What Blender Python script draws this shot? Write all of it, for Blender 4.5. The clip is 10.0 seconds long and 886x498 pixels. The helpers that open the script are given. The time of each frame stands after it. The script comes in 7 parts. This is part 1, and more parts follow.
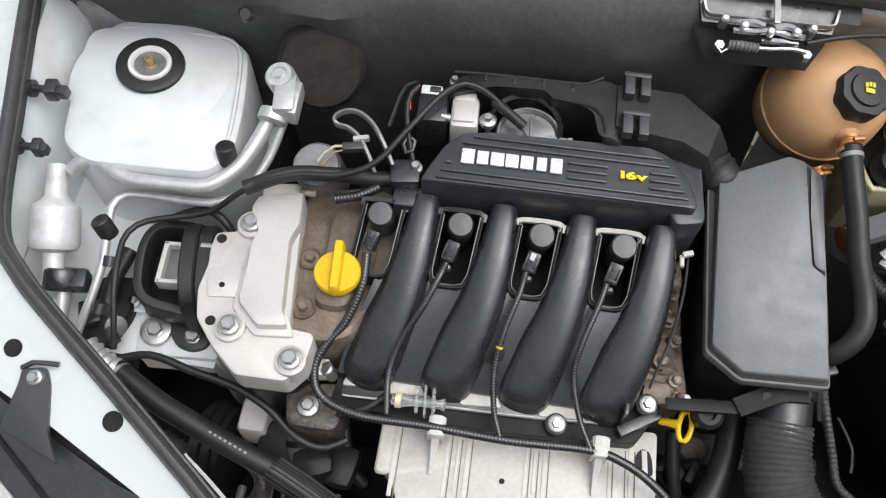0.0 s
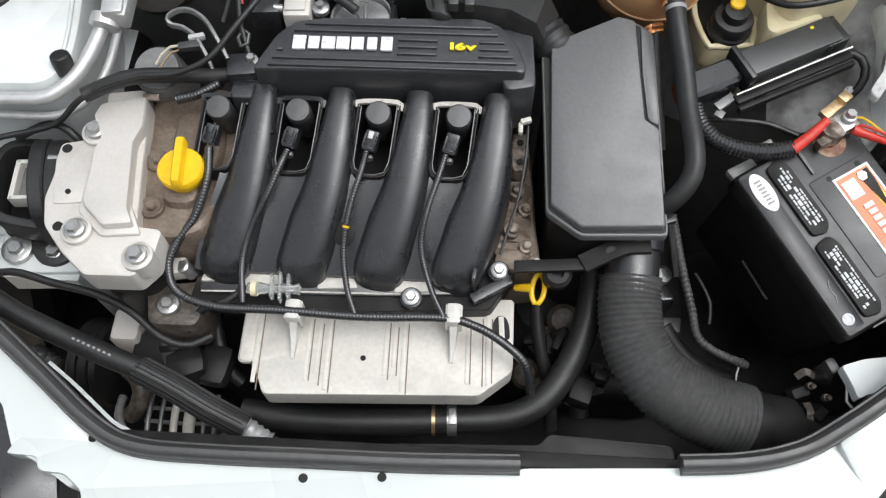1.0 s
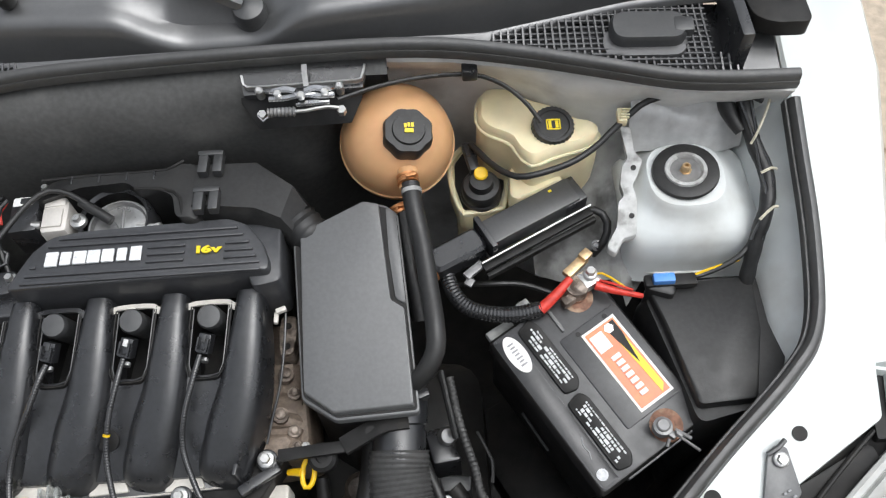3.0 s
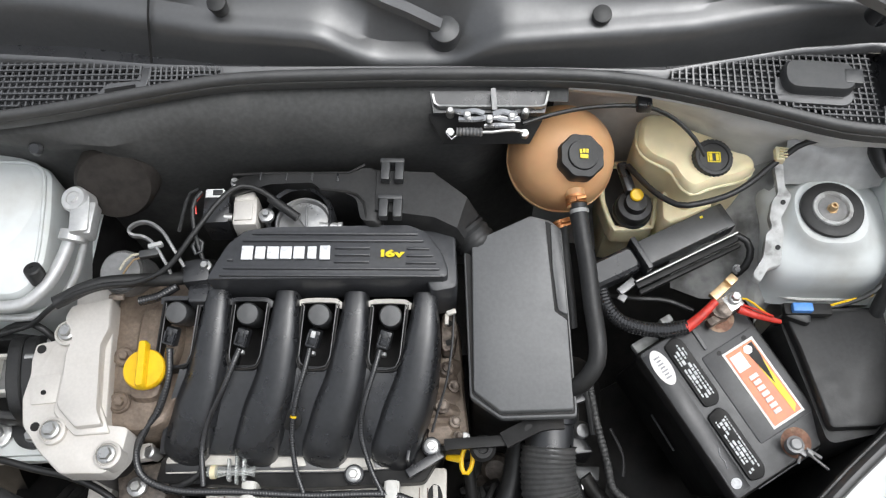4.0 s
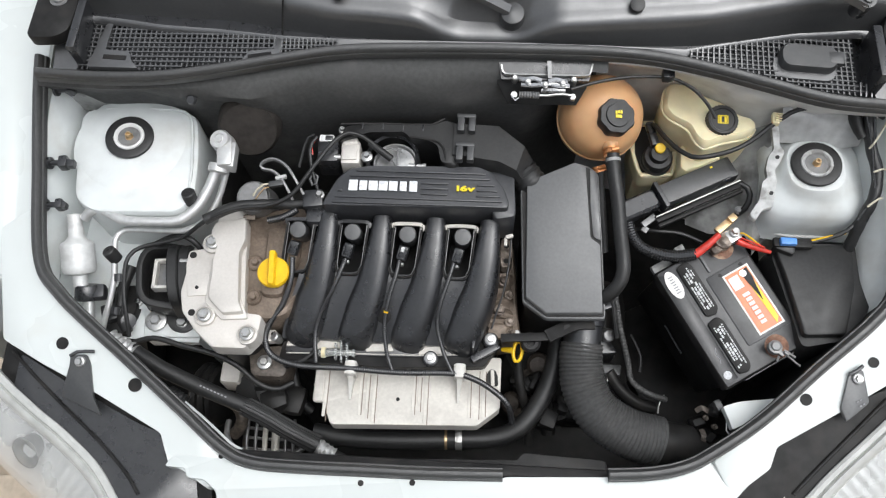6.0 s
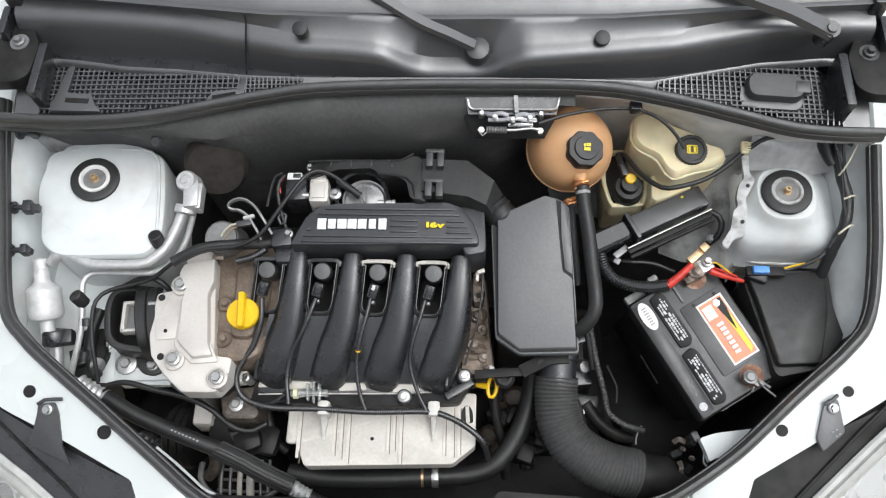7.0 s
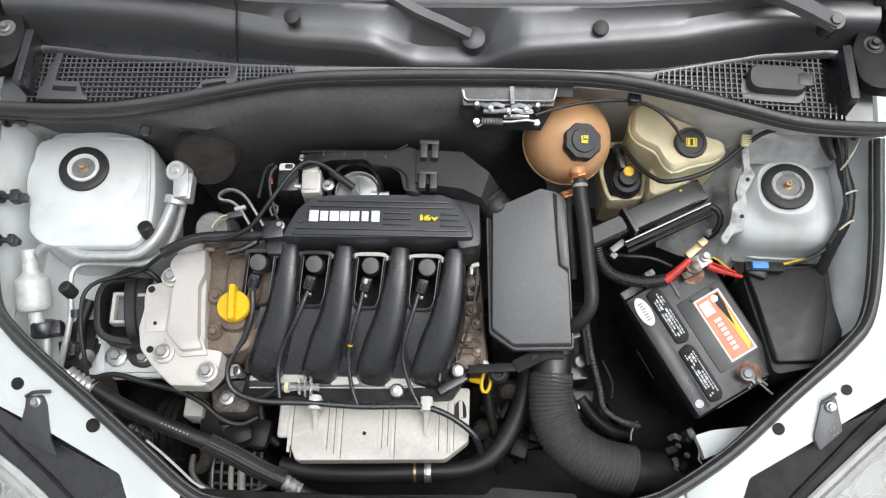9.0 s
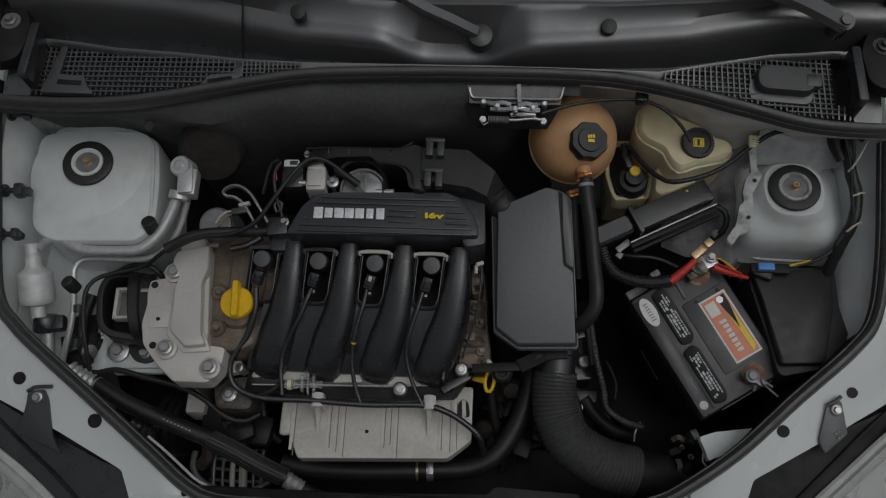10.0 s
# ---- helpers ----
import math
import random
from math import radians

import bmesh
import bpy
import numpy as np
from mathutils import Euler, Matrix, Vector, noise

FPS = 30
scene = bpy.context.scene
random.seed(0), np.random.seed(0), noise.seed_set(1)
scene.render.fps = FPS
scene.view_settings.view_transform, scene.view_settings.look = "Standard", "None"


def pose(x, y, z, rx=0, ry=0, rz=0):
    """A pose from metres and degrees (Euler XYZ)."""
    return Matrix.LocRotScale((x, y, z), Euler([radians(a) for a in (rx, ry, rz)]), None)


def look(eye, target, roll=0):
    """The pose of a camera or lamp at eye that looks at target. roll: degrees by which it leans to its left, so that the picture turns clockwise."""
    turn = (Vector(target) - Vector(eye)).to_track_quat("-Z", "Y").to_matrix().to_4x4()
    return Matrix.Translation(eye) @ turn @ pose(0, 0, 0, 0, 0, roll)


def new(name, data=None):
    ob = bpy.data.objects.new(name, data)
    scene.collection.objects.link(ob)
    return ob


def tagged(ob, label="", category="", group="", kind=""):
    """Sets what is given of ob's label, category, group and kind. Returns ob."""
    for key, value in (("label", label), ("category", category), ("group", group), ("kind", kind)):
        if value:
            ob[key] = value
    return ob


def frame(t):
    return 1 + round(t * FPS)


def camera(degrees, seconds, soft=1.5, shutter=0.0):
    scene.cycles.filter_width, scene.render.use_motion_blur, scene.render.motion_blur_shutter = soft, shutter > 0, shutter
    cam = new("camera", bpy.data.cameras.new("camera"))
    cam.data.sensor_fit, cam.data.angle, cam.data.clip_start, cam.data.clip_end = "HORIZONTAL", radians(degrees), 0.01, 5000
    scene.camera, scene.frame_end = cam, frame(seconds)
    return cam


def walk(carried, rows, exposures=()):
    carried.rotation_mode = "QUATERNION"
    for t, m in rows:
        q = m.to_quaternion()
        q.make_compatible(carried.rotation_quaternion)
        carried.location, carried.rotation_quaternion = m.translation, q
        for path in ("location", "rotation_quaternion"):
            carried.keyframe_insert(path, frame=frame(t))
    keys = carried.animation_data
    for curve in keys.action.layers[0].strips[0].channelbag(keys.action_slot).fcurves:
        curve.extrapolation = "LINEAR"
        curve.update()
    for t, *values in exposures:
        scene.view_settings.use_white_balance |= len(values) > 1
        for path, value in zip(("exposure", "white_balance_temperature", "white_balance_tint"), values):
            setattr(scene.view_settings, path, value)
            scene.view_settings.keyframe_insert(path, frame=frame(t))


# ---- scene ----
cam = camera(56.0, 10.0, 1.2)
PATH = [
    (0, (-0.129, -0.574, 1.634), (-0.253, 0.364, -0.129), 1.2),
    (0.5, (-0.067, -0.62, 1.613), (-0.174, 0.279, -0.17), 0.2),
    (1, (0.024, -0.652, 1.602), (-0.049, 0.23, -0.191), -1.6),
    (1.5, (0.144, -0.652, 1.606), (0.129, 0.264, -0.172), -2.0),
    (2, (0.273, -0.615, 1.613), (0.298, 0.372, -0.126), -3.7),
    (2.2, (0.305, -0.603, 1.619), (0.334, 0.41, -0.105), -3.9),
    (3.3, (0.213, -0.551, 1.717), (0.174, 0.501, 0.016), -3.9),
    (3.5, (0.15, -0.539, 1.746), (0.121, 0.491, 0.031), -2.4),
    (4, (0.076, -0.515, 1.799), (0.051, 0.386, 0.014), -0.6),
    (4.5, (0.038, -0.55, 1.842), (-0.013, 0.223, -0.002), -3.0),
    (5, (0.016, -0.591, 1.927), (-0.054, 0.141, 0.067), -2.7),
    (5.5, (0.039, -0.66, 2.003), (-0.064, 0.098, 0.155), -4.3),
    (5.7, (0.035, -0.68, 2.024), (-0.069, 0.111, 0.19), -4.0),
    (6.8, (0.048, -0.618, 2.057), (-0.022, 0.186, 0.227), -3.2),
    (7, (0.064, -0.622, 2.051), (-0.012, 0.193, 0.225), -3.6),
    (7.5, (0.074, -0.609, 2.048), (0.002, 0.192, 0.217), -3.1),
    (8, (0.077, -0.605, 2.044), (0.001, 0.188, 0.209), -3.4),
    (8.5, (0.077, -0.594, 2.043), (-0.002, 0.18, 0.201), -3.8),
    (9, (0.074, -0.598, 2.039), (-0.004, 0.177, 0.197), -3.6),
    (9.5, (0.07, -0.598, 2.037), (-0.01, 0.176, 0.194), -3.4),
    (10, (0.068, -0.596, 2.034), (-0.012, 0.175, 0.19), -3.2),
]
EXPOSURES = [(t, e, 6300, 9) for t, e in ((0.0, 0.27), (1.0, 0.33), (1.4, 0.29), (2.0, 0.45), (2.6, 0.45), (3.5, 0.31), (9.0, 0.27), (9.3, -0.05), (9.6, -0.67), (10.0, -1.79))]
walk(cam, [(t, look(eye, target, roll)) for t, eye, target, roll in PATH], EXPOSURES)

# ---- light: an overcast sky ----
world = bpy.data.worlds.new("overcast_sky")
scene.world = world
world.use_nodes = True
wn = world.node_tree
wn.nodes.clear()
sky = wn.nodes.new("ShaderNodeTexSky")
sky.sky_type, sky.sun_disc = "NISHITA", False
sky.sun_elevation, sky.sun_rotation = radians(70), radians(103)
sky.dust_density, sky.air_density = 4.0, 1.0
pale = wn.nodes.new("ShaderNodeHueSaturation")
pale.inputs["Saturation"].default_value = 0.18
back = wn.nodes.new("ShaderNodeBackground")
back.inputs["Strength"].default_value = 0.15
wout = wn.nodes.new("ShaderNodeOutputWorld")
wn.links.new(sky.outputs[0], pale.inputs["Color"])
wn.links.new(pale.outputs[0], back.inputs["Color"])
wn.links.new(back.outputs[0], wout.inputs["Surface"])
sun_data = bpy.data.lights.new("sun", "SUN")
sun_data.energy, sun_data.angle, sun_data.color = 1.0, radians(60), (1.0, 0.98, 0.95)
sun = new("sun", sun_data)
sun.matrix_world = look((0.85, -0.2, 3.2), (0.0, 0.0, 0.8))


# ---- materials ----
def surface(name, color, rough=0.5, metal=0.0, grain=(120, 0.12), stain=None, bump=(400, 0.08), coat=0.0,
            spec=0.5, sub=0.0, trans=0.0, rough_var=0.08, ior=1.5):
    """A node material: base colour with fine grain, one coarse stain layer, varied roughness and relief."""
    m = bpy.data.materials.new(name)
    m.use_nodes = True
    nt = m.node_tree
    b = nt.nodes["Principled BSDF"]
    co = nt.nodes.new("ShaderNodeTexCoord").outputs["Object"]

    def noise_at(scale, detail=4.0):
        n = nt.nodes.new("ShaderNodeTexNoise")
        n.inputs["Scale"].default_value, n.inputs["Detail"].default_value = scale, detail
        nt.links.new(co, n.inputs["Vector"])
        return n.outputs["Fac"]

    def mixed(fac, a, c):
        x = nt.nodes.new("ShaderNodeMix")
        x.data_type = "RGBA"
        for socket, v in ((x.inputs[0], fac), (x.inputs[6], a), (x.inputs[7], c)):
            if isinstance(v, bpy.types.NodeSocket):
                nt.links.new(v, socket)
            else:
                socket.default_value = v if isinstance(v, float) else (*v, 1.0)
        return x.outputs[2]

    def spread(fac, lo, hi, to_lo=0.0, to_hi=1.0):
        r = nt.nodes.new("ShaderNodeMapRange")
        for k, v in zip(("From Min", "From Max", "To Min", "To Max"), (lo, hi, to_lo, to_hi)):
            r.inputs[k].default_value = v
        nt.links.new(fac, r.inputs["Value"])
        return r.outputs["Result"]

    fine = noise_at(grain[0])
    dark = tuple(c * (1 - grain[1]) for c in color)
    light = tuple(min(1.0, c * (1 + grain[1])) for c in color)
    col = mixed(spread(fine, 0.35, 0.65), dark, light)
    if stain:
        scale, tint, amount, lo, hi = stain
        blot = noise_at(scale, 7.0)
        col = mixed(spread(blot, lo, hi, 0.0, amount), col, tint)
    nt.links.new(col, b.inputs["Base Color"])
    nt.links.new(spread(noise_at(grain[0] * 0.3), 0.3, 0.7, max(0.02, rough - rough_var), min(1.0, rough + rough_var)), b.inputs["Roughness"])
    b.inputs["Metallic"].default_value = metal
    b.inputs["IOR"].default_value = ior
    b.inputs["Specular IOR Level"].default_value = spec
    if coat:
        b.inputs["Coat Weight"].default_value, b.inputs["Coat Roughness"].default_value = coat, 0.08
    if sub:
        b.inputs["Subsurface Weight"].default_value = sub
        b.inputs["Subsurface Radius"].default_value = (0.02, 0.01, 0.006)
        b.inputs["Subsurface Scale"].default_value = 0.5
    if trans:
        b.inputs["Transmission Weight"].default_value = trans
        b.inputs["IOR"].default_value = 1.45
    if bump and bump[1] > 0:
        bp = nt.nodes.new("ShaderNodeBump")
        bp.inputs["Strength"].default_value, bp.inputs["Distance"].default_value = bump[1], 0.002
        nt.links.new(noise_at(bump[0]), bp.inputs["Height"])
        nt.links.new(bp.outputs[0], b.inputs["Normal"])
    return m


PAINT = surface("white_paint", (0.665, 0.70, 0.685), 0.28, grain=(9, 0.02), coat=0.4, bump=(30, 0.01), stain=(14, (0.62, 0.62, 0.58), 0.35, 0.58, 0.75))
BAY = surface("dusty_bay_paint", (0.71, 0.74, 0.735), 0.4, grain=(20, 0.05), coat=0.15, bump=(60, 0.03), stain=(13, (0.40, 0.375, 0.33), 0.55, 0.50, 0.76))
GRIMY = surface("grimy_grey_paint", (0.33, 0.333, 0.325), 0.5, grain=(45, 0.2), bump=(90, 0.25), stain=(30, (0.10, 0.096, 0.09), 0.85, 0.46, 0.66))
PLASTIC = surface("black_moulded_plastic", (0.0200, 0.0206, 0.0226), 0.31, grain=(160, 0.2), bump=(900, 0.045), stain=(25, (0.026, 0.0255, 0.025), 0.35, 0.52, 0.75), spec=1.0)
PLENUM = surface("grey_black_plenum_plastic", (0.043, 0.0442, 0.0478), 0.36, grain=(160, 0.15), bump=(900, 0.045), stain=(25, (0.052, 0.0515, 0.051), 0.35, 0.52, 0.75), spec=0.8)
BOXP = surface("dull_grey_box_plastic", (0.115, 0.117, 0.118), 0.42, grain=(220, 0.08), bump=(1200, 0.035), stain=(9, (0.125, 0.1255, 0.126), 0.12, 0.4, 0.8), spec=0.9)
DUSTY = surface("dusty_grey_paint", (0.75, 0.75, 0.735), 0.42, grain=(24, 0.10), bump=(22, 0.25), stain=(16, (0.34, 0.325, 0.30), 0.55, 0.55, 0.74))
TRUNK = surface("grey_black_hose_rubber", (0.06, 0.06, 0.059), 0.55, grain=(150, 0.15), bump=(500, 0.08), stain=(30, (0.09, 0.085, 0.08), 0.35, 0.5, 0.75))
COVERP = surface("dull_grey_black_plastic", (0.034, 0.035, 0.036), 0.42, grain=(220, 0.12), bump=(1200, 0.12), stain=(30, (0.06, 0.058, 0.056), 0.3, 0.5, 0.75), spec=1.0)
COWLP = surface("weathered_cowl_plastic", (0.056, 0.0565, 0.0575), 0.36, grain=(180, 0.10), bump=(1000, 0.06), stain=(12, (0.085, 0.085, 0.085), 0.4, 0.5, 0.75), spec=1.0, ior=1.72)
DASH = surface("faded_dashboard_plastic", (0.26, 0.262, 0.26), 0.7, grain=(60, 0.1), bump=(200, 0.1), stain=(4, (0.36, 0.35, 0.33), 0.5, 0.5, 0.7))
FLANGE = surface("chipped_grey_paint", (0.50, 0.505, 0.495), 0.5, grain=(60, 0.2), bump=(90, 0.3), stain=(50, (0.20, 0.195, 0.185), 0.8, 0.5, 0.62))
BOSS = surface("dark_brown_rubber", (0.030, 0.026, 0.023), 0.7, grain=(90, 0.2), bump=(120, 0.2), stain=(22, (0.055, 0.048, 0.042), 0.5, 0.5, 0.7), spec=0.3)
BOTTLE = surface("dusty_aluminium", (0.66, 0.665, 0.655), 0.5, metal=0.25, grain=(90, 0.08), bump=(120, 0.2), stain=(36, (0.46, 0.45, 0.43), 0.5, 0.5, 0.7))
RUBBER = surface("black_rubber", (0.017, 0.017, 0.017), 0.46, grain=(200, 0.2), bump=(600, 0.1), stain=(30, (0.040, 0.038, 0.035), 0.35, 0.5, 0.75), spec=0.55)
SEAL = surface("rubber_seal", (0.036, 0.036, 0.0355), 0.48, grain=(150, 0.15), bump=(500, 0.08), stain=(20, (0.06, 0.059, 0.057), 0.4, 0.5, 0.75), spec=1.0)
FELT = surface("black_bulkhead_felt", (0.076, 0.076, 0.0745), 0.65, grain=(160, 0.12), bump=(40, 0.16), stain=(9, (0.22, 0.214, 0.206), 0.55, 0.56, 0.78), spec=0.4)
# Near-black for dark parts, and for the shade deep in the bay.
DEEP = surface("black_parts_bay_shade", (0.0185, 0.0181, 0.0178), 0.42, grain=(40, 0.3), bump=(80, 0.2), stain=(26, (0.034, 0.031, 0.028), 0.6, 0.5, 0.72), spec=0.2)
ALU = surface("cast_aluminium", (0.63, 0.60, 0.56), 0.5, metal=0.25, grain=(260, 0.03), bump=(700, 0.07), stain=(20, (0.42, 0.38, 0.33), 0.4, 0.55, 0.78))
SHIELD = surface("coated_shield_metal", (0.62, 0.592, 0.54), 0.55, metal=0.1, grain=(200, 0.05), bump=(500, 0.08), stain=(18, (0.30, 0.28, 0.26), 0.5, 0.55, 0.75))
GRIME = surface("oily_brown_casting", (0.085, 0.070, 0.058), 0.45, metal=0.2, grain=(160, 0.3), bump=(240, 0.4), stain=(40, (0.20, 0.17, 0.14), 0.6, 0.52, 0.70))
CASTING = surface("weathered_brown_casting", (0.32, 0.265, 0.22), 0.5, metal=0.2, grain=(120, 0.25), bump=(200, 0.45), stain=(70, (0.055, 0.038, 0.028), 0.9, 0.46, 0.60))
HEAD = surface("oil_stained_casting", (0.235, 0.186, 0.146), 0.5, metal=0.25, grain=(220, 0.16), bump=(220, 0.35), stain=(26, (0.10, 0.072, 0.052), 0.8, 0.42, 0.72))
ZINC = surface("zinc_plated_steel", (0.55, 0.55, 0.54), 0.34, metal=0.85, grain=(200, 0.08), bump=(400, 0.05), stain=(60, (0.4, 0.38, 0.34), 0.4, 0.5, 0.7))
PIPE = surface("dull_aluminium_pipe", (0.68, 0.68, 0.67), 0.36, metal=0.6, grain=(120, 0.06), bump=(300, 0.06), stain=(50, (0.45, 0.45, 0.44), 0.4, 0.5, 0.75))
CASTDIM = surface("dull_grey_casting", (0.25, 0.25, 0.25), 0.42, metal=0.5, grain=(120, 0.1), bump=(300, 0.15), stain=(40, (0.15, 0.14, 0.13), 0.6, 0.5, 0.7))
CHROME = surface("bright_steel", (0.66, 0.66, 0.66), 0.22, metal=1.0, grain=(150, 0.05), bump=(200, 0.03))
BRASS = surface("brass_nut", (0.62, 0.45, 0.26), 0.35, metal=0.8, grain=(200, 0.15), bump=(300, 0.1))
COPPER = surface("copper_clamp", (0.72, 0.33, 0.14), 0.35, metal=0.8, grain=(200, 0.15), bump=(300, 0.1))
RUSTY = surface("rust_stain", (0.22, 0.11, 0.07), 0.7, metal=0.1, grain=(150, 0.3), bump=(300, 0.2), stain=(60, (0.5, 0.38, 0.26), 0.6, 0.5, 0.65))
YELLOW = surface("yellow_plastic", (0.86, 0.53, 0.01), 0.35, grain=(150, 0.06), bump=(500, 0.05), stain=(40, (0.6, 0.35, 0.02), 0.3, 0.55, 0.75), sub=0.1)
TANK = surface("amber_tank_plastic", (0.66, 0.385, 0.195), 0.38, grain=(30, 0.06), bump=(120, 0.04), stain=(13, (0.50, 0.255, 0.115), 0.6, 0.45, 0.72), sub=0.25)
CREAM = surface("yellowed_tank_plastic", (0.80, 0.71, 0.47), 0.4, grain=(40, 0.05), bump=(120, 0.05), stain=(14, (0.56, 0.45, 0.25), 0.6, 0.5, 0.75), sub=0.2)
BATTP = surface("black_battery_plastic", (0.021, 0.021, 0.0222), 0.34, grain=(160, 0.2), bump=(700, 0.06), stain=(20, (0.03, 0.029, 0.027), 0.4, 0.52, 0.72), spec=0.9)
LIDP = surface("dull_battery_lid_plastic", (0.032, 0.0322, 0.034), 0.40, grain=(160, 0.15), bump=(700, 0.06), stain=(20, (0.045, 0.044, 0.042), 0.4, 0.52, 0.72), spec=0.8)
SILVERT = surface("silver_print", (0.85, 0.86, 0.87), 0.3, metal=0.2, grain=(300, 0.04), bump=(300, 0.02))
YELLOWT = surface("yellow_print", (0.86, 0.66, 0.02), 0.4, grain=(300, 0.06), bump=(300, 0.02))
WHITEP = surface("white_plastic", (0.63, 0.615, 0.575), 0.45, grain=(200, 0.06), bump=(300, 0.05), stain=(50, (0.4, 0.37, 0.32), 0.4, 0.5, 0.7))
REDP = surface("red_tape", (0.62, 0.045, 0.03), 0.4, grain=(150, 0.15), bump=(250, 0.12))
ORANGE = surface("orange_label", (0.74, 0.23, 0.11), 0.35, grain=(60, 0.06), bump=(300, 0.02), stain=(20, (0.85, 0.42, 0.1), 0.6, 0.45, 0.7))
LABELW = surface("white_label", (0.78, 0.75, 0.72), 0.4, grain=(200, 0.04), bump=(300, 0.02))
INKGREY = surface("grey_print", (0.30, 0.30, 0.31), 0.5, grain=(250, 0.1), bump=(300, 0.02))
INKPALE = surface("pale_embossed_print", (0.60, 0.61, 0.62), 0.45, grain=(250, 0.12), bump=(300, 0.05))
BLUEP = surface("blue_plastic", (0.10, 0.30, 0.75), 0.35, grain=(150, 0.08), bump=(300, 0.04))
HARNESS = surface("corrugated_loom_plastic", (0.020, 0.020, 0.021), 0.22, grain=(200, 0.15), bump=(500, 0.05), spec=1.0)
FOIL = surface("crumpled_silver_pad", (0.60, 0.60, 0.595), 0.42, metal=0.25, grain=(60, 0.10), bump=(22, 0.35), stain=(20, (0.36, 0.345, 0.335), 0.5, 0.5, 0.72))
# Partly opaque white, so the sky's reflection sits in the lens colour.
LENS = surface("sky_whitened_lens", (0.93, 0.94, 0.92), 0.06, grain=(30, 0.02), bump=None, trans=0.80)
LENSRIM = surface("milky_lens_edge", (0.50, 0.505, 0.485), 0.16, grain=(40, 0.10), bump=(60, 0.02), stain=(18, (0.52, 0.52, 0.49), 0.4, 0.5, 0.75))
MIRRORED = surface("lamp_reflector", (0.80, 0.81, 0.82), 0.3, metal=0.5, grain=(60, 0.04), bump=(60, 0.05))
GLASS = surface("windscreen_glass", (0.75, 0.8, 0.8), 0.03, grain=(20, 0.02), bump=None, trans=1.0)
CLEARP = surface("cloudy_clear_plastic", (0.86, 0.88, 0.86), 0.16, grain=(80, 0.06), bump=(150, 0.05), trans=0.8)
STRING = surface("pale_string", (0.62, 0.58, 0.46), 0.8, grain=(400, 0.2), bump=(600, 0.3))
DIMWALL = surface("added_wall_grey", (0.17, 0.165, 0.155), 0.9, grain=(30, 0.1), bump=(60, 0.2), stain=(1.5, (0.10, 0.095, 0.09), 0.6, 0.5, 0.7), spec=0.2)
PAVING = surface("stained_concrete_paving", (0.50, 0.42, 0.33), 0.85, grain=(40, 0.12), bump=(120, 0.3), stain=(3.2, (0.22, 0.185, 0.15), 0.75, 0.57, 0.66), spec=0.25)


# ---- builders ----
HOME = {}


def fresh(bm):
    return bm if bm is not None else bmesh.new()


def finish(bm, name, base, material, deg=38):
    bmesh.ops.translate(bm, verts=bm.verts, vec=-base)
    bmesh.ops.recalc_face_normals(bm, faces=bm.faces)
    for f in bm.faces:
        f.smooth = True
    for e in bm.edges:
        e.smooth = len(e.link_faces) == 2 and e.calc_face_angle(0.0) < radians(deg)
    me = bpy.data.meshes.new(name)
    bm.to_mesh(me)
    bm.free()
    me.materials.append(material)
    return me


def thing(name, at, label, category, group="", kind=""):
    ob = new(name)
    ob.empty_display_size = 0.02
    ob.location = at
    HOME[ob.name] = Vector(at)
    return tagged(ob, label, category, group, kind)


def part(name, bm, material, parent, label=""):
    base = HOME[parent.name]
    ob = new(name, finish(bm, name, base, material))
    ob.parent = parent
    HOME[ob.name] = base
    return tagged(ob, label)


def solo(name, bm, material, label, category, group="", kind=""):
    lo = Vector([min(v.co[k] for v in bm.verts) for k in range(3)])
    hi = Vector([max(v.co[k] for v in bm.verts) for k in range(3)])
    base = Vector(((lo.x + hi.x) / 2, (lo.y + hi.y) / 2, lo.z))
    ob = new(name, finish(bm, name, base, material))
    ob.location = base
    HOME[ob.name] = base
    return tagged(ob, label, category, group, kind)


def axes_at(o, x, y):
    """A pose with its origin at o and its x and y axes along the given ways."""
    x = Vector(x).normalized()
    z = x.cross(Vector(y)).normalized()
    y = z.cross(x)
    m = Matrix((x, y, z)).transposed().to_4x4()
    m.translation = Vector(o)
    return m


def upright(o, axis):
    """A pose whose z axis is the given way."""
    z = Vector(axis).normalized()
    x = Vector((1, 0, 0)) if abs(z.x) < 0.9 else Vector((0, 1, 0))
    x = (x - z * x.dot(z)).normalized()
    return axes_at(o, x, z.cross(x))


def moved(bm, m):
    bmesh.ops.transform(bm, matrix=m, verts=bm.verts)
    return bm


def joined(*some):
    out = bmesh.new()
    for b in some:
        me = bpy.data.meshes.new("scratch")
        b.to_mesh(me)
        b.free()
        out.from_mesh(me)
        bpy.data.meshes.remove(me)
    return out


def rounded(pts, r, n=4):
    """A closed outline with its corners rounded."""
    out = []
    pts = [Vector(p) for p in pts]
    for k, p in enumerate(pts):
        a, b = pts[k - 1] - p, pts[(k + 1) % len(pts)] - p
        d = min(r, a.length * 0.45, b.length * 0.45)
        s, e = p + a.normalized() * d, p + b.normalized() * d
        for i in range(n + 1):
            t = i / n
            out.append((1 - t) ** 2 * s + 2 * t * (1 - t) * p + t * t * e)
    return [tuple(v) for v in out]


def ring_rect(cx, cy, hx, hy, r, z, n=4):
    pts = rounded([(cx - hx, cy - hy), (cx + hx, cy - hy), (cx + hx, cy + hy), (cx - hx, cy + hy)], r, n)
    return [(x, y, z) for x, y in pts]


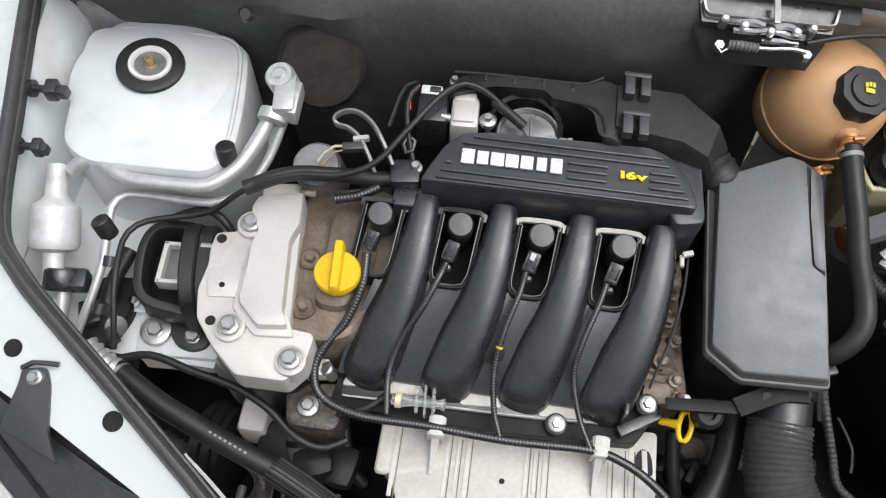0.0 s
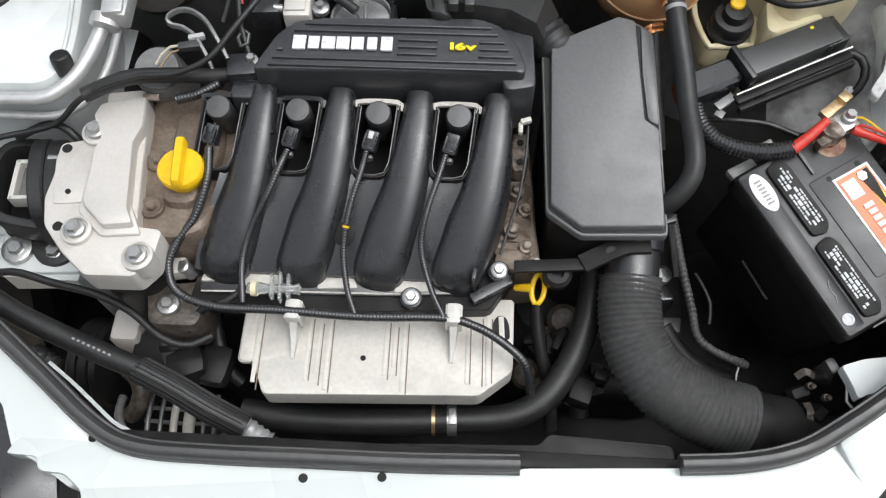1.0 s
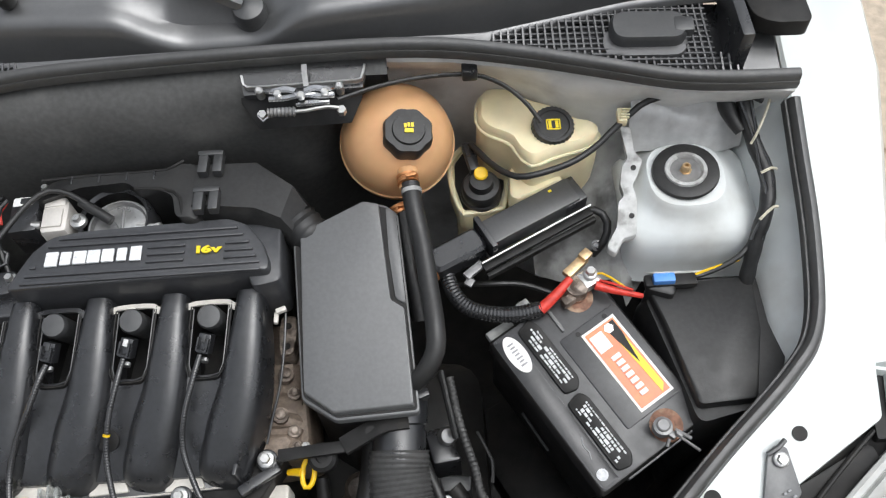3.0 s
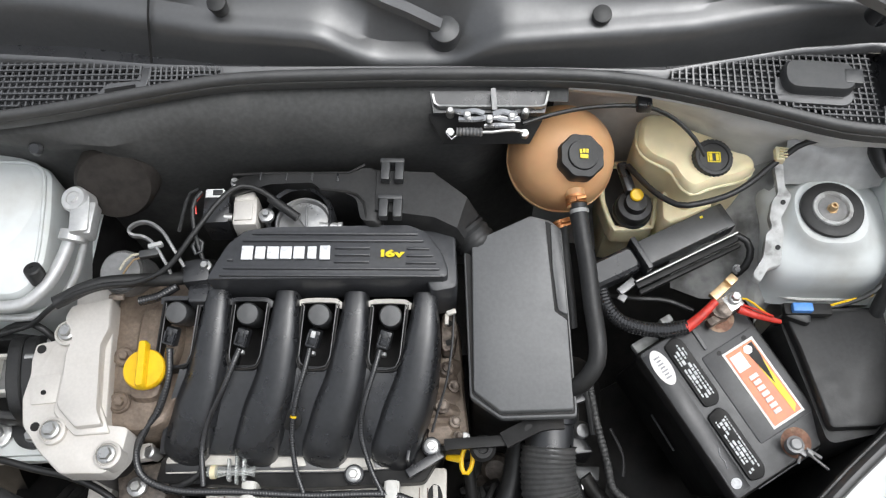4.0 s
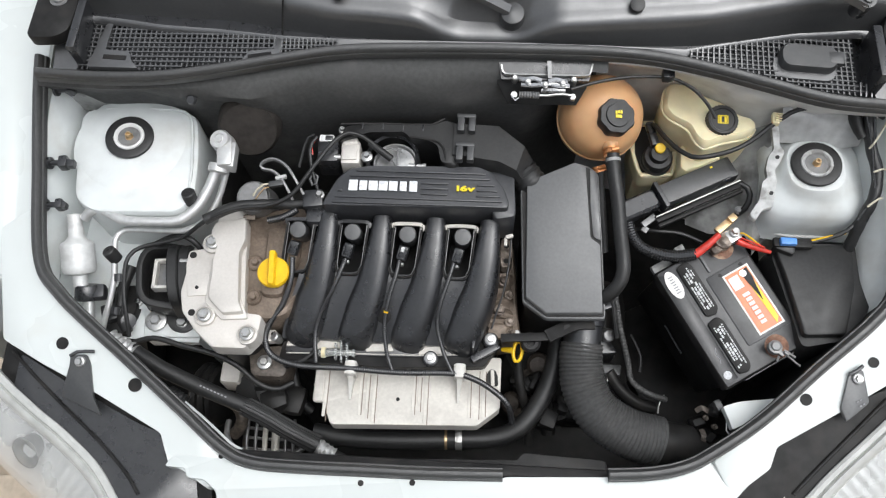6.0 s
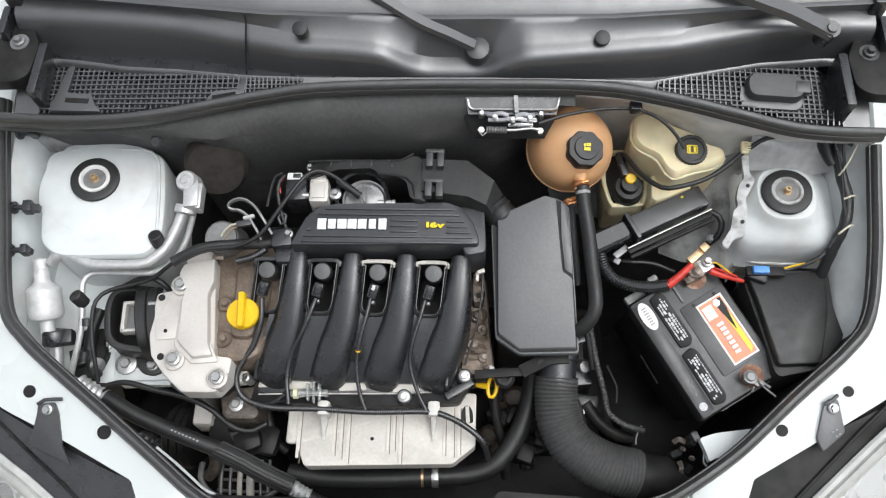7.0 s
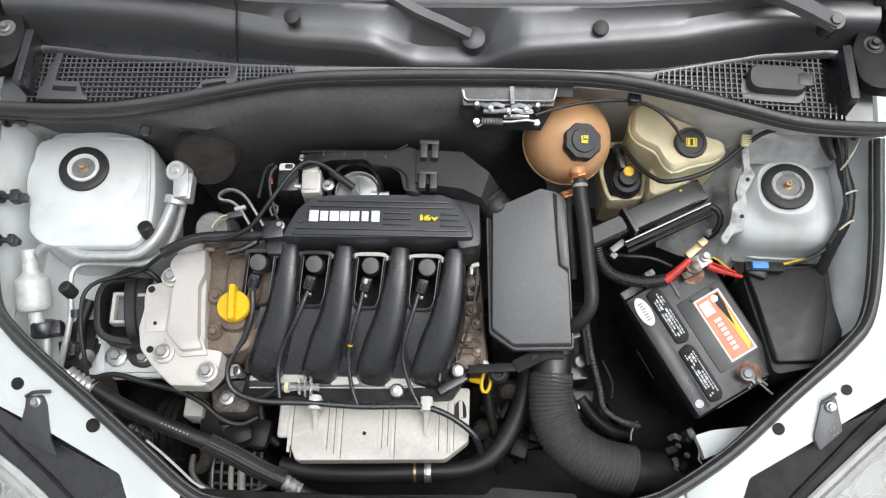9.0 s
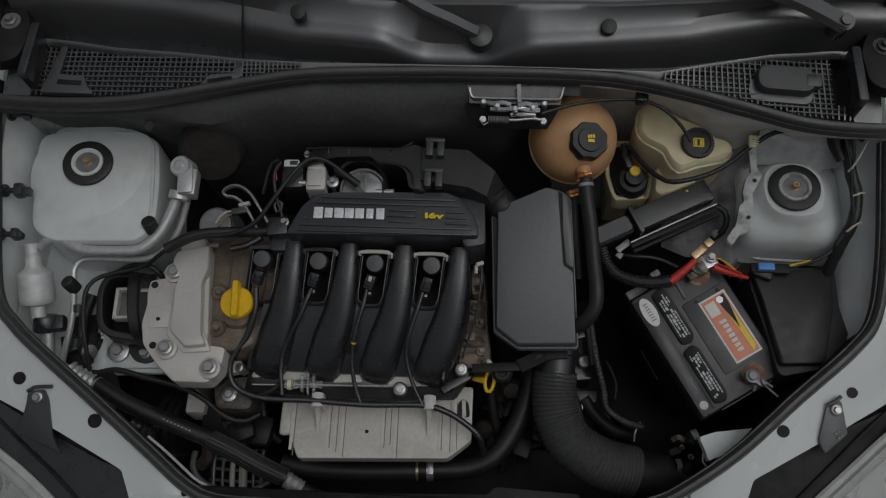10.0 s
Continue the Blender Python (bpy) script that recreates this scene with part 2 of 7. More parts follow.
def loft(rings, bm=None, bottom=True, top=True, closed=True):
    bm = fresh(bm)
    rows = [[bm.verts.new(p) for p in ring] for ring in rings]
    n = len(rows[0])
    for a, b in zip(rows, rows[1:]):
        for k in range(n if closed else n - 1):
            bm.faces.new((a[k], a[(k + 1) % n], b[(k + 1) % n], b[k]))
    if bottom and closed:
        bm.faces.new(list(reversed(rows[0])))
    if top and closed:
        bm.faces.new(rows[-1])
    return bm


def prism(pts, z0, z1, edge=0.0, bm=None, slope=0.0, inset=None):
    """An upright slab over an outline; its top lies at z1 + slope * y, with a softened upper edge."""
    n = len(pts)
    c = Vector((sum(p[0] for p in pts) / n, sum(p[1] for p in pts) / n))
    top = lambda p, d: (p[0], p[1], z1 + slope * p[1] - d)
    rings = [[(p[0], p[1], z0 + (slope * p[1] if slope else 0.0)) for p in pts]]
    if edge > 0:
        span = max((Vector(p) - c).length for p in pts)
        for drop, pull in ((edge, 0.0), (edge * 0.3, edge * 0.3), (0.0, edge)):
            rings.append([top(c + (Vector(p) - c) * (1 - pull / span), drop) for p in pts])
    else:
        rings.append([top(p, 0.0) for p in pts])
    return loft(rings, bm)


def box(c, size, turn=0.0, edge=0.002, bm=None, m=None):
    """A block with softened edges, turned about z by degrees or laid by the pose m."""
    b = bmesh.new()
    bmesh.ops.create_cube(b, size=1.0)
    bmesh.ops.scale(b, vec=size, verts=b.verts)
    if edge > 0:
        bmesh.ops.bevel(b, geom=list(b.edges), offset=min(edge, min(size) * 0.45), segments=2, affect="EDGES", profile=0.6)
    moved(b, Matrix.Translation(Vector(c)) @ Matrix.Rotation(radians(turn), 4, "Z") if m is None else m @ Matrix.Translation(Vector(c)))
    return b if bm is None else joined(bm, b)


def lathe(profile, at=(0, 0, 0), axis=(0, 0, 1), seg=20, bm=None, m=None, hollow=False):
    """A turned shape from (radius, height) pairs."""
    m = m if m is not None else upright(at, axis)
    rings = []
    for r, h in profile:
        rings.append([m @ Vector((max(r, 1e-5) * math.cos(2 * math.pi * k / seg), max(r, 1e-5) * math.sin(2 * math.pi * k / seg), h)) for k in range(seg)])
    b = loft(rings, bottom=not hollow, top=not hollow)
    return b if bm is None else joined(bm, b)


def smooth_path(pts, step):
    """Even points along a Catmull-Rom curve through pts."""
    p = [Vector(q) for q in pts]
    p = [p[0] * 2 - p[1]] + p + [p[-1] * 2 - p[-2]]
    fine = []
    for a, b, c, d in zip(p, p[1:], p[2:], p[3:]):
        for i in range(16):
            t = i / 16
            fine.append(0.5 * (2 * b + (c - a) * t + (2 * a - 5 * b + 4 * c - d) * t * t + (3 * b - a - 3 * c + d) * t**3))
    fine.append(p[-2])
    total = sum((b - a).length for a, b in zip(fine, fine[1:]))
    n = max(2, round(total / step))
    out, k, gone = [fine[0]], 0, 0.0
    for i in range(1, n):
        want = total * i / n
        while gone + (fine[k + 1] - fine[k]).length < want:
            gone += (fine[k + 1] - fine[k]).length
            k += 1
        seg = fine[k + 1] - fine[k]
        out.append(fine[k] + seg * ((want - gone) / max(seg.length, 1e-9)))
    out.append(fine[-1])
    return out


def sweep(path, shape, bm=None, closed=True, caps=True, up=(0, 0, 1)):
    """Carries a cross-section, shape(k, n) -> [(side, up)], along even points."""
    rings, n = [], len(path)
    for k, p in enumerate(path):
        way = (path[min(k + 1, n - 1)] - path[max(k - 1, 0)]).normalized()
        side = way.cross(Vector(up))
        side = side.normalized() if side.length > 1e-4 else Vector((1, 0, 0))
        above = side.cross(way).normalized()
        rings.append([p + side * u + above * v for u, v in shape(k, n)])
    return loft(rings, bm, caps, caps, closed)


def tube(pts, r, seg=10, step=0.012, wave=None, bm=None, r_end=None):
    """A round hose, pipe or cable; wave: (pitch, depth) of its corrugation."""
    path = smooth_path(pts, wave[0] / 4 if wave else step)
    rings, n = [], len(path)
    way = (path[1] - path[0]).normalized()
    side = way.orthogonal().normalized()
    for k, p in enumerate(path):
        w2 = (path[min(k + 1, n - 1)] - path[max(k - 1, 0)]).normalized()
        side = (side - w2 * side.dot(w2)).normalized()
        other = w2.cross(side)
        rr = r if r_end is None else r + (r_end - r) * k / (n - 1)
        if wave:
            rr -= wave[1] * (0.0, 0.55, 1.0, 0.55)[k % 4]
        rings.append([p + (side * math.cos(a) + other * math.sin(a)) * rr for a in (2 * math.pi * i / seg for i in range(seg))])
    return loft(rings, bm)


def hexbolt(at, axis=(0, 0, 1), r=0.007, washer=0.0105, bm=None):
    m = upright(at, axis)
    b = lathe([(0, -0.004), (washer, -0.004), (washer, 0.0015), (washer * 0.92, 0.0022), (r * 0.95, 0.0026)], m=m, seg=20)
    h = lathe([(r, 0.002), (r, 0.0065), (r * 0.86, 0.008), (0, 0.008)], m=m, seg=6)
    out = joined(b, h)
    return out if bm is None else joined(bm, out)


def lettering(text, height, depth, m):
    cu = bpy.data.curves.new("lettering", "FONT")
    cu.body, cu.size, cu.extrude, cu.align_x, cu.align_y = text, height * 1.4, depth, "CENTER", "CENTER"
    cu.offset = 0.06 * height
    cu.resolution_u = 3
    ob = bpy.data.objects.new("lettering", cu)
    scene.collection.objects.link(ob)
    me = bpy.data.meshes.new_from_object(ob.evaluated_get(bpy.context.evaluated_depsgraph_get()))
    b = bmesh.new()
    b.from_mesh(me)
    bpy.data.objects.remove(ob)
    bpy.data.meshes.remove(me)
    bpy.data.curves.remove(cu)
    return moved(b, m)


# ---- ground ----
def make_ground():
    bm = bmesh.new()
    bmesh.ops.create_grid(bm, x_segments=2, y_segments=2, size=150.0)
    bmesh.ops.translate(bm, verts=bm.verts, vec=(0, 0, -0.02))
    g = solo("ground", bm, PAVING, "beige stained concrete paving under the car", "ground", kind="structure")
    slab = None
    for i in range(-2, 3):
        for j in range(-2, 3):
            at = Vector((i * 1.1 + 0.19, j * 1.1 + 0.13, 0.0))
            if slab is None:
                b = prism(rounded([(-0.54, -0.54), (0.54, -0.54), (0.54, 0.54), (-0.54, 0.54)], 0.01, 2), -0.03, 0.0, 0.006)
                slab = finish(b, "slab", Vector((0, 0, 0)), PAVING)
            ob = new("slab", slab)
            ob.parent = g
            ob.location = at - g.location
    return g


make_ground()

# an unseen grey wall, added behind the camera to dim low front light
solo("dimming_wall", box((0, -4.6, 1.6), (14.0, 0.2, 3.3), 0, 0.02), DIMWALL, "unseen grey wall added to dim the front light", "wall", kind="structure")

# ---- car body ----
RAIL, FALL = 0.918, 0.28
car = thing("car_body", (0.0, 0.0, 0.30), "white car front end with open bonnet on paving", "car")


def rail_z(y):
    return RAIL + FALL * y


WING_LEFT = [(-0.672, -0.12), (-0.655, -0.21), (-0.620, -0.256), (-0.570, -0.297), (-0.496, -0.352), (-0.405, -0.421), (-0.335, -0.475),
             (-0.358, -0.524), (-0.399, -0.500), (-0.421, -0.492), (-0.438, -0.449), (-0.546, -0.396), (-0.634, -0.358), (-0.700, -0.325), (-0.712, -0.25), (-0.73, -0.16)]
WING_RIGHT = [(0.664, -0.12), (0.650, -0.19), (0.616, -0.240), (0.536, -0.308), (0.453, -0.385), (0.385, -0.443),
              (0.411, -0.493), (0.465, -0.451), (0.475, -0.420), (0.588, -0.354), (0.704, -0.283), (0.707, -0.236), (0.72, -0.16)]
for outline in (WING_LEFT, WING_RIGHT):
    part("front_panel", prism(rounded(outline, 0.005, 3), RAIL - 0.02, RAIL, 0.003, slope=FALL), PAINT, car)
CENTRE = [(-0.395, -0.440), (-0.335, -0.474), (-0.297, -0.489), (0.078, -0.484), (0.085, -0.482), (0.228, -0.474), (0.345, -0.463), (0.385, -0.435), (0.430, -0.410), (0.440, -0.470), (0.411, -0.500), (0.40, -0.53), (0.39, -0.60), (-0.325, -0.60), (-0.336, -0.555), (-0.344, -0.527), (-0.366, -0.511), (-0.391, -0.510), (-0.397, -0.496), (-0.428, -0.495)]
part("lock_panel", prism(rounded(CENTRE, 0.005, 3), 0.755, 0.784, 0.004), PAINT, car)

for x, y, z, r in ((-0.605, -0.327, 0, 0.0095), (-0.485, -0.382, 0, 0.0105), (-0.343, -0.476, 0, 0.004), (0.616, -0.294, 0, 0.0078), (0.518, -0.351, 0, 0.0088)):
    n = Vector((0, -FALL, 1)).normalized()
    part("panel_hole", lathe([(0, -0.006), (r, -0.006), (r, 0.0010), (0, 0.0010)], (x, y, rail_z(y) + 0.0005), n, 24), DEEP, car, "dark round hole in the panel")
for x, y in ((-0.130, -0.503), (-0.054, -0.498)):
    part("panel_hole", lathe([(0, -0.004), (0.0045, -0.004), (0.0045, 0.0010), (0, 0.0010)], (x, y, 0.784), (0, 0, 1), 16), DEEP, car, "dark round hole in the panel")


def make_fender(sign):
    rows = []
    for y, xi, crest in ((0.70, 0.72, 0.83), (0.40, 0.70, 0.81), (0.10, 0.681, 0.783), (0.0, 0.679, 0.768), (-0.13, 0.674, 0.747), (-0.20, 0.672, 0.745), (-0.228, 0.676, 0.750), (-0.238, 0.730, 0.772), (-0.262, 0.728, 0.774), (-0.278, 0.727, 0.776), (-0.297, 0.738, 0.780)):
        z = rail_z(min(y, 0.14)) + (0.05 * (y - 0.14) if y > 0.14 else 0)
        shift = 0.010 if sign < 0 else 0.0
        prof = [(xi - 0.012, z - 0.10), (xi - 0.012, z - 0.004), (xi - 0.008, z), (xi + 0.012, z - 0.001), (xi + 0.022, z - 0.006), (min(crest - 0.023, max(xi + 0.026, crest - 0.05)), z - 0.004), (crest - 0.022, z + 0.003), (crest - 0.008, z + 0.001),
                (crest, z - 0.010), (crest + 0.02, z - 0.06), (crest + 0.035, z - 0.16), (crest + 0.045, z - 0.38), (crest + 0.04, z - 0.62)]
        rows.append([(sign * (x + shift), y, h) for x, h in prof])
    return loft(rows, closed=False)


for sign in (-1, 1):
    part("fender", make_fender(sign), PAINT, car)

part("panel_gap", prism(rounded([(0.700, -0.232), (0.730, -0.236), (0.728, -0.262), (0.730, -0.280), (0.738, -0.300), (0.700, -0.300)], 0.003, 3), RAIL - 0.040, RAIL - 0.012, slope=FALL), DEEP, car, "dark gap between panel and wing")
bumper = []
for x in [k * 0.06 - 0.48 for k in range(17)]:
    bow = 0.10 * (abs(x) / 0.8) ** 2.2
    bumper.append([(x, -0.595 + bow, 0.782 - 0.10 * (abs(x) > 0.42)), (x, -0.64 + bow, 0.77 - 0.09 * (abs(x) > 0.42)), (x, -0.68 + bow * 1.5, 0.70 - 0.04 * (abs(x) > 0.42)), (x, -0.72 + bow * 1.7, 0.55), (x, -0.73 + bow * 1.7, 0.42), (x, -0.69 + bow * 1.7, 0.25)])
part("bumper", loft(bumper, closed=False), PAINT, car, "white painted bumper skin")


# the walls and shelves of the bay
def sheet(rows, bm=None):
    return loft(rows, bm, closed=False)


part("inner_wing", sheet([[(-0.672, y, rail_z(min(y, 0.1)) - 0.002), (-0.669, y, rail_z(min(y, 0.1)) - 0.012), (-0.659, y, rail_z(min(y, 0.1)) - 0.035), (-0.652, y, rail_z(min(y, 0.1)) - 0.06), (-0.650, y, 0.80), (-0.642, y, 0.765), (-0.60, y, 0.755), (-0.432, y, 0.745)] for y in (0.12, 0.0, -0.1, -0.2, -0.24)]), BAY, car, "pale painted wing wall inside the bay")
part("inner_wing", sheet([[(-0.672 + 0.03 * k, -0.24 - 0.035 * k, rail_z(-0.24 - 0.035 * k) - 0.002), (-0.655 + 0.03 * k, -0.235 - 0.03 * k, 0.80), (-0.64 + 0.03 * k, -0.23 - 0.025 * k, 0.76), (-0.55, -0.235 - 0.018 * k, 0.742), (-0.425, -0.235 - 0.018 * k, 0.738), (-0.42, -0.235 - 0.018 * k, 0.5)] for k in range(4)]), BAY, car)
part("inner_wing", sheet([[(0.664, y, rail_z(min(y, 0.1)) - 0.002), (0.661, y, rail_z(min(y, 0.1)) - 0.014), (0.646, y, rail_z(min(y, 0.1)) - 0.040), (0.630, y, rail_z(min(y, 0.1)) - 0.062), (0.624, y, 0.79), (0.615, y, 0.74), (0.61, y, 0.66), (0.60, y, 0.45)] for y in (0.12, 0.0, -0.1, -0.2, -0.24)]), BAY, car)
# Same wing wall in near-black: shade by the battery is in the colour.
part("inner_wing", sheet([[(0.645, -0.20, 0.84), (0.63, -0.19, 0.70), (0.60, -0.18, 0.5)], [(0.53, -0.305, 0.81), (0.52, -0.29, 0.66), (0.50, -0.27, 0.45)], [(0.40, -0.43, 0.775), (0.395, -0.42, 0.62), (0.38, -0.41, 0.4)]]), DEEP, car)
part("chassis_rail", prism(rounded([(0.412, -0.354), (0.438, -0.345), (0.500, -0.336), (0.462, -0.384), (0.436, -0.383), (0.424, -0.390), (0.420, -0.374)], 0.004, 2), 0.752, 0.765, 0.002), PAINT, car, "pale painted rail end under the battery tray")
# Inboard side of the rail; its near-black colour holds the shade.
part("chassis_rail", sheet([[(-0.432, y, 0.745), (-0.422, y, 0.73), (-0.415, y, 0.45)] for y in (0.12, 0.0, -0.1, -0.2, -0.24)]), DEEP, car, "inner rail side coloured near-black for its shade")
# Unseen near-black boxes put the bay's deep shade into their colour.
part("dark_bay_floor", box((0, -0.1, 0.36), (1.3, 0.8, 0.03), edge=0.005), DEEP, car, "added near-black floor for the shade below the bay")
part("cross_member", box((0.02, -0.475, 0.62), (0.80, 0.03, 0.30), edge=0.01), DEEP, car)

# left strut tower: a rounded box with a shallow dome
tl = [(-0.645, 0.064), (-0.478, 0.071), (-0.446, 0.056), (-0.430, -0.020), (-0.425, -0.088), (-0.446, -0.121), (-0.585, -0.126), (-0.618, -0.105), (-0.632, -0.03)]
tower = part("strut_tower", prism(rounded(tl, 0.03, 5), 0.735, 0.882, 0.010), BAY, car, "white painted strut tower with rounded edges")
part("dome", lathe([(0.098, 0.876), (0.088, 0.8825), (0.070, 0.8855), (0.050, 0.890), (0.030, 0.8905), (0, 0.8905)], (-0.545, 0.002, 0), (0, 0, 1), 40), BAY, tower)
part("tower_rib", tube([(-0.60, 0.062, 0.8825), (-0.52, 0.064, 0.8845), (-0.476, 0.063, 0.885), (-0.456, 0.050, 0.885), (-0.447, 0.02, 0.885), (-0.437, -0.05, 0.884), (-0.436, -0.09, 0.881)], 0.0024), BAY, tower)
# right strut tower: a rounded dome over a flange
rings = []
for z, hx, hy, r in ((0.782, 0.090, 0.080, 0.03), (0.792, 0.086, 0.076, 0.03), (0.820, 0.084, 0.075, 0.032), (0.845, 0.081, 0.072, 0.036), (0.855, 0.077, 0.068, 0.042), (0.861, 0.071, 0.063, 0.046), (0.867, 0.062, 0.057, 0.048), (0.875, 0.053, 0.051, 0.047), (0.885, 0.048, 0.0475, 0.046), (0.889, 0.044, 0.044, 0.042)):
    rings.append(ring_rect(0.562 - 0.015 * max(0.0, (z - 0.80) / 0.09), 0.004, hx, hy, r, z, 6))
rt = part("strut_tower", loft(rings), BAY, car, "dusty white domed strut tower")
part("sealer_bead", tube([(0.474, 0.02, 0.815), (0.473, -0.02, 0.806), (0.479, -0.045, 0.800), (0.489, -0.062, 0.797), (0.505, -0.070, 0.795), (0.53, -0.073, 0.793), (0.57, -0.073, 0.792), (0.612, -0.069, 0.791)], 0.0027, 8, step=0.004, wave=(0.013, 0.0008)), DUSTY, rt, "lumpy pale seam sealer")
part("tower_flange", prism(rounded([(0.476, 0.062), (0.488, 0.060), (0.490, 0.033), (0.499, 0.023), (0.491, 0.006), (0.484, -0.004), (0.488, -0.019), (0.484, -0.058), (0.468, -0.062), (0.458, -0.078), (0.448, -0.070), (0.462, -0.050), (0.466, -0.022), (0.474, -0.016), (0.470, -0.003), (0.474, 0.017), (0.482, 0.026)], 0.004, 3), 0.878, 0.8875, 0.002, slope=0.43), FLANGE, car, "chipped pale flange with bolt holes")
for p in ((0.480, -0.038, 0.8718), (0.487, 0.014, 0.8940)):
    part("panel_hole", lathe([(0, -0.002), (0.0032, -0.002), (0.0032, 0.0006), (0, 0.0004)], p, (0, -0.43, 1), 14), DEEP, car, "dark round hole in the flange")
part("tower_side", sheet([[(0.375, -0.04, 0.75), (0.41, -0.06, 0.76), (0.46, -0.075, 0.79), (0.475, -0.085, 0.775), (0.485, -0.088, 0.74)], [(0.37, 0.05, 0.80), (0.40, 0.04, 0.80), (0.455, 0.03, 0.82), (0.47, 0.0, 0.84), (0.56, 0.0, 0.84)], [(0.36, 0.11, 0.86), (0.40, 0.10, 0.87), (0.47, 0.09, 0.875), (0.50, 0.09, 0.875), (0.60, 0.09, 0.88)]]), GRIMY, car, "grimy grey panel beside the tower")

# bulkhead: felt-covered on one side, bare paint on the other
SEAL_Y = [(-0.66, 0.048), (-0.552, 0.043), (-0.467, 0.046), (-0.385, 0.058), (-0.261, 0.083), (-0.178, 0.096), (-0.051, 0.103), (0.075, 0.106), (0.2, 0.106), (0.283, 0.102), (0.364, 0.087), (0.443, 0.068), (0.521, 0.05), (0.583, 0.046), (0.655, 0.048)]
SEAL_Z = [(-0.66, 0.998), (-0.45, 1.005), (-0.2, 1.018), (0.2, 1.02), (0.40, 1.012), (0.52, 1.004), (0.655, 0.995)]


def along(table, x):
    return float(np.interp(x, [p[0] for p in table], [p[1] for p in table]))


rows = []
for x in np.linspace(-0.67, 0.21, 30):
    y, z = along(SEAL_Y, x), along(SEAL_Z, x)
    w = 0.004 * math.sin(x * 19) + 0.003 * math.sin(x * 47 + 1)
    dip = 0.012 * math.exp(-((x + 0.37) / 0.06) ** 2)
    b = min(1.0, max(0.0, (x + 0.47) / 0.14))
    rec = 0.10 * min(1.0, max(0.0, (x - 0.09) / 0.11)) ** 1.5
    rows.append([(x, y + 0.004, z - 0.016), (x, y - 0.012 * b - 0.004, z - 0.026), (x, y + 0.004 - 0.034 * b + w + 0.5 * rec, z - 0.045), (x, y + 0.022 - 0.057 * b + w + dip + rec, z - 0.085), (x, y + 0.030 - 0.060 * b + w + dip + rec, z - 0.15), (x, y + 0.03 - 0.04 * b + rec, z - 0.25), (x, y + 0.03, 0.45)])
part("bulkhead", sheet(rows), FELT, car, "black felt-covered bulkhead with scuffed dusty patches")
rows = []
for x in np.linspace(0.205, 0.66, 32):
    y, z = along(SEAL_Y, x), along(SEAL_Z, x)
    w = 0.003 * math.sin(x * 33) + 0.002 * math.sin(x * 90) + 0.034 * min(1.0, max(0.0, (0.41 - x) / 0.08)) + 0.026 * min(1.0, max(0.0, (x - 0.45) / 0.05))
    rows.append([(x, y + 0.006, z - 0.016), (x, y + 0.001, z - 0.024), (x, y + 0.001 + 0.4 * w, z - 0.048), (x, y + 0.006 + 0.8 * w, z - 0.070), (x, y + 0.010 + w, z - 0.090), (x, y + 0.012 + w, z - 0.13), (x, y + 0.02 + max(0.0, w), 0.5)])
part("bulkhead", sheet(rows), DUSTY, car, "dusty grey painted bulkhead")
part("bulkhead_shelf", prism(rounded([(-0.66, 0.072), (-0.43, 0.076), (-0.40, 0.085), (-0.66, 0.095)], 0.01, 3), 0.86, 0.91, 0.008), GRIMY, car, "grimy edge of the bulkhead behind the tower")
part("brake_servo_cover", lathe([(0.0, 0.0), (0.052, 0.0), (0.05, 0.03), (0.044, 0.04), (0, 0.042)], (-0.355, 0.050, 0.885), (0.15, -0.8, 0.55), 36), BOSS, car, "round dark brown boss on the bulkhead")

# cowl: a lip behind the seal, a deep slot, and the ridged upper panel
LIP = [(-0.64, 0.150), (-0.538, 0.141), (-0.475, 0.132), (-0.389, 0.128), (-0.285, 0.119), (-0.175, 0.117), (-0.05, 0.119), (0.083, 0.121), (0.198, 0.121), (0.320, 0.119), (0.402, 0.137), (0.485, 0.155), (0.576, 0.164), (0.64, 0.164)]
RIDGE = [(-0.64, 0.186), (-0.531, 0.181), (-0.385, 0.170), (-0.298, 0.152), (-0.212, 0.136), (-0.13, 0.132), (-0.05, 0.124), (0.10, 0.122), (0.20, 0.131), (0.35, 0.145), (0.45, 0.167), (0.50, 0.178), (0.56, 0.182), (0.64, 0.182)]


def ease(t):
    t = min(1.0, max(0.0, t))
    return t * t * (3 - 2 * t)


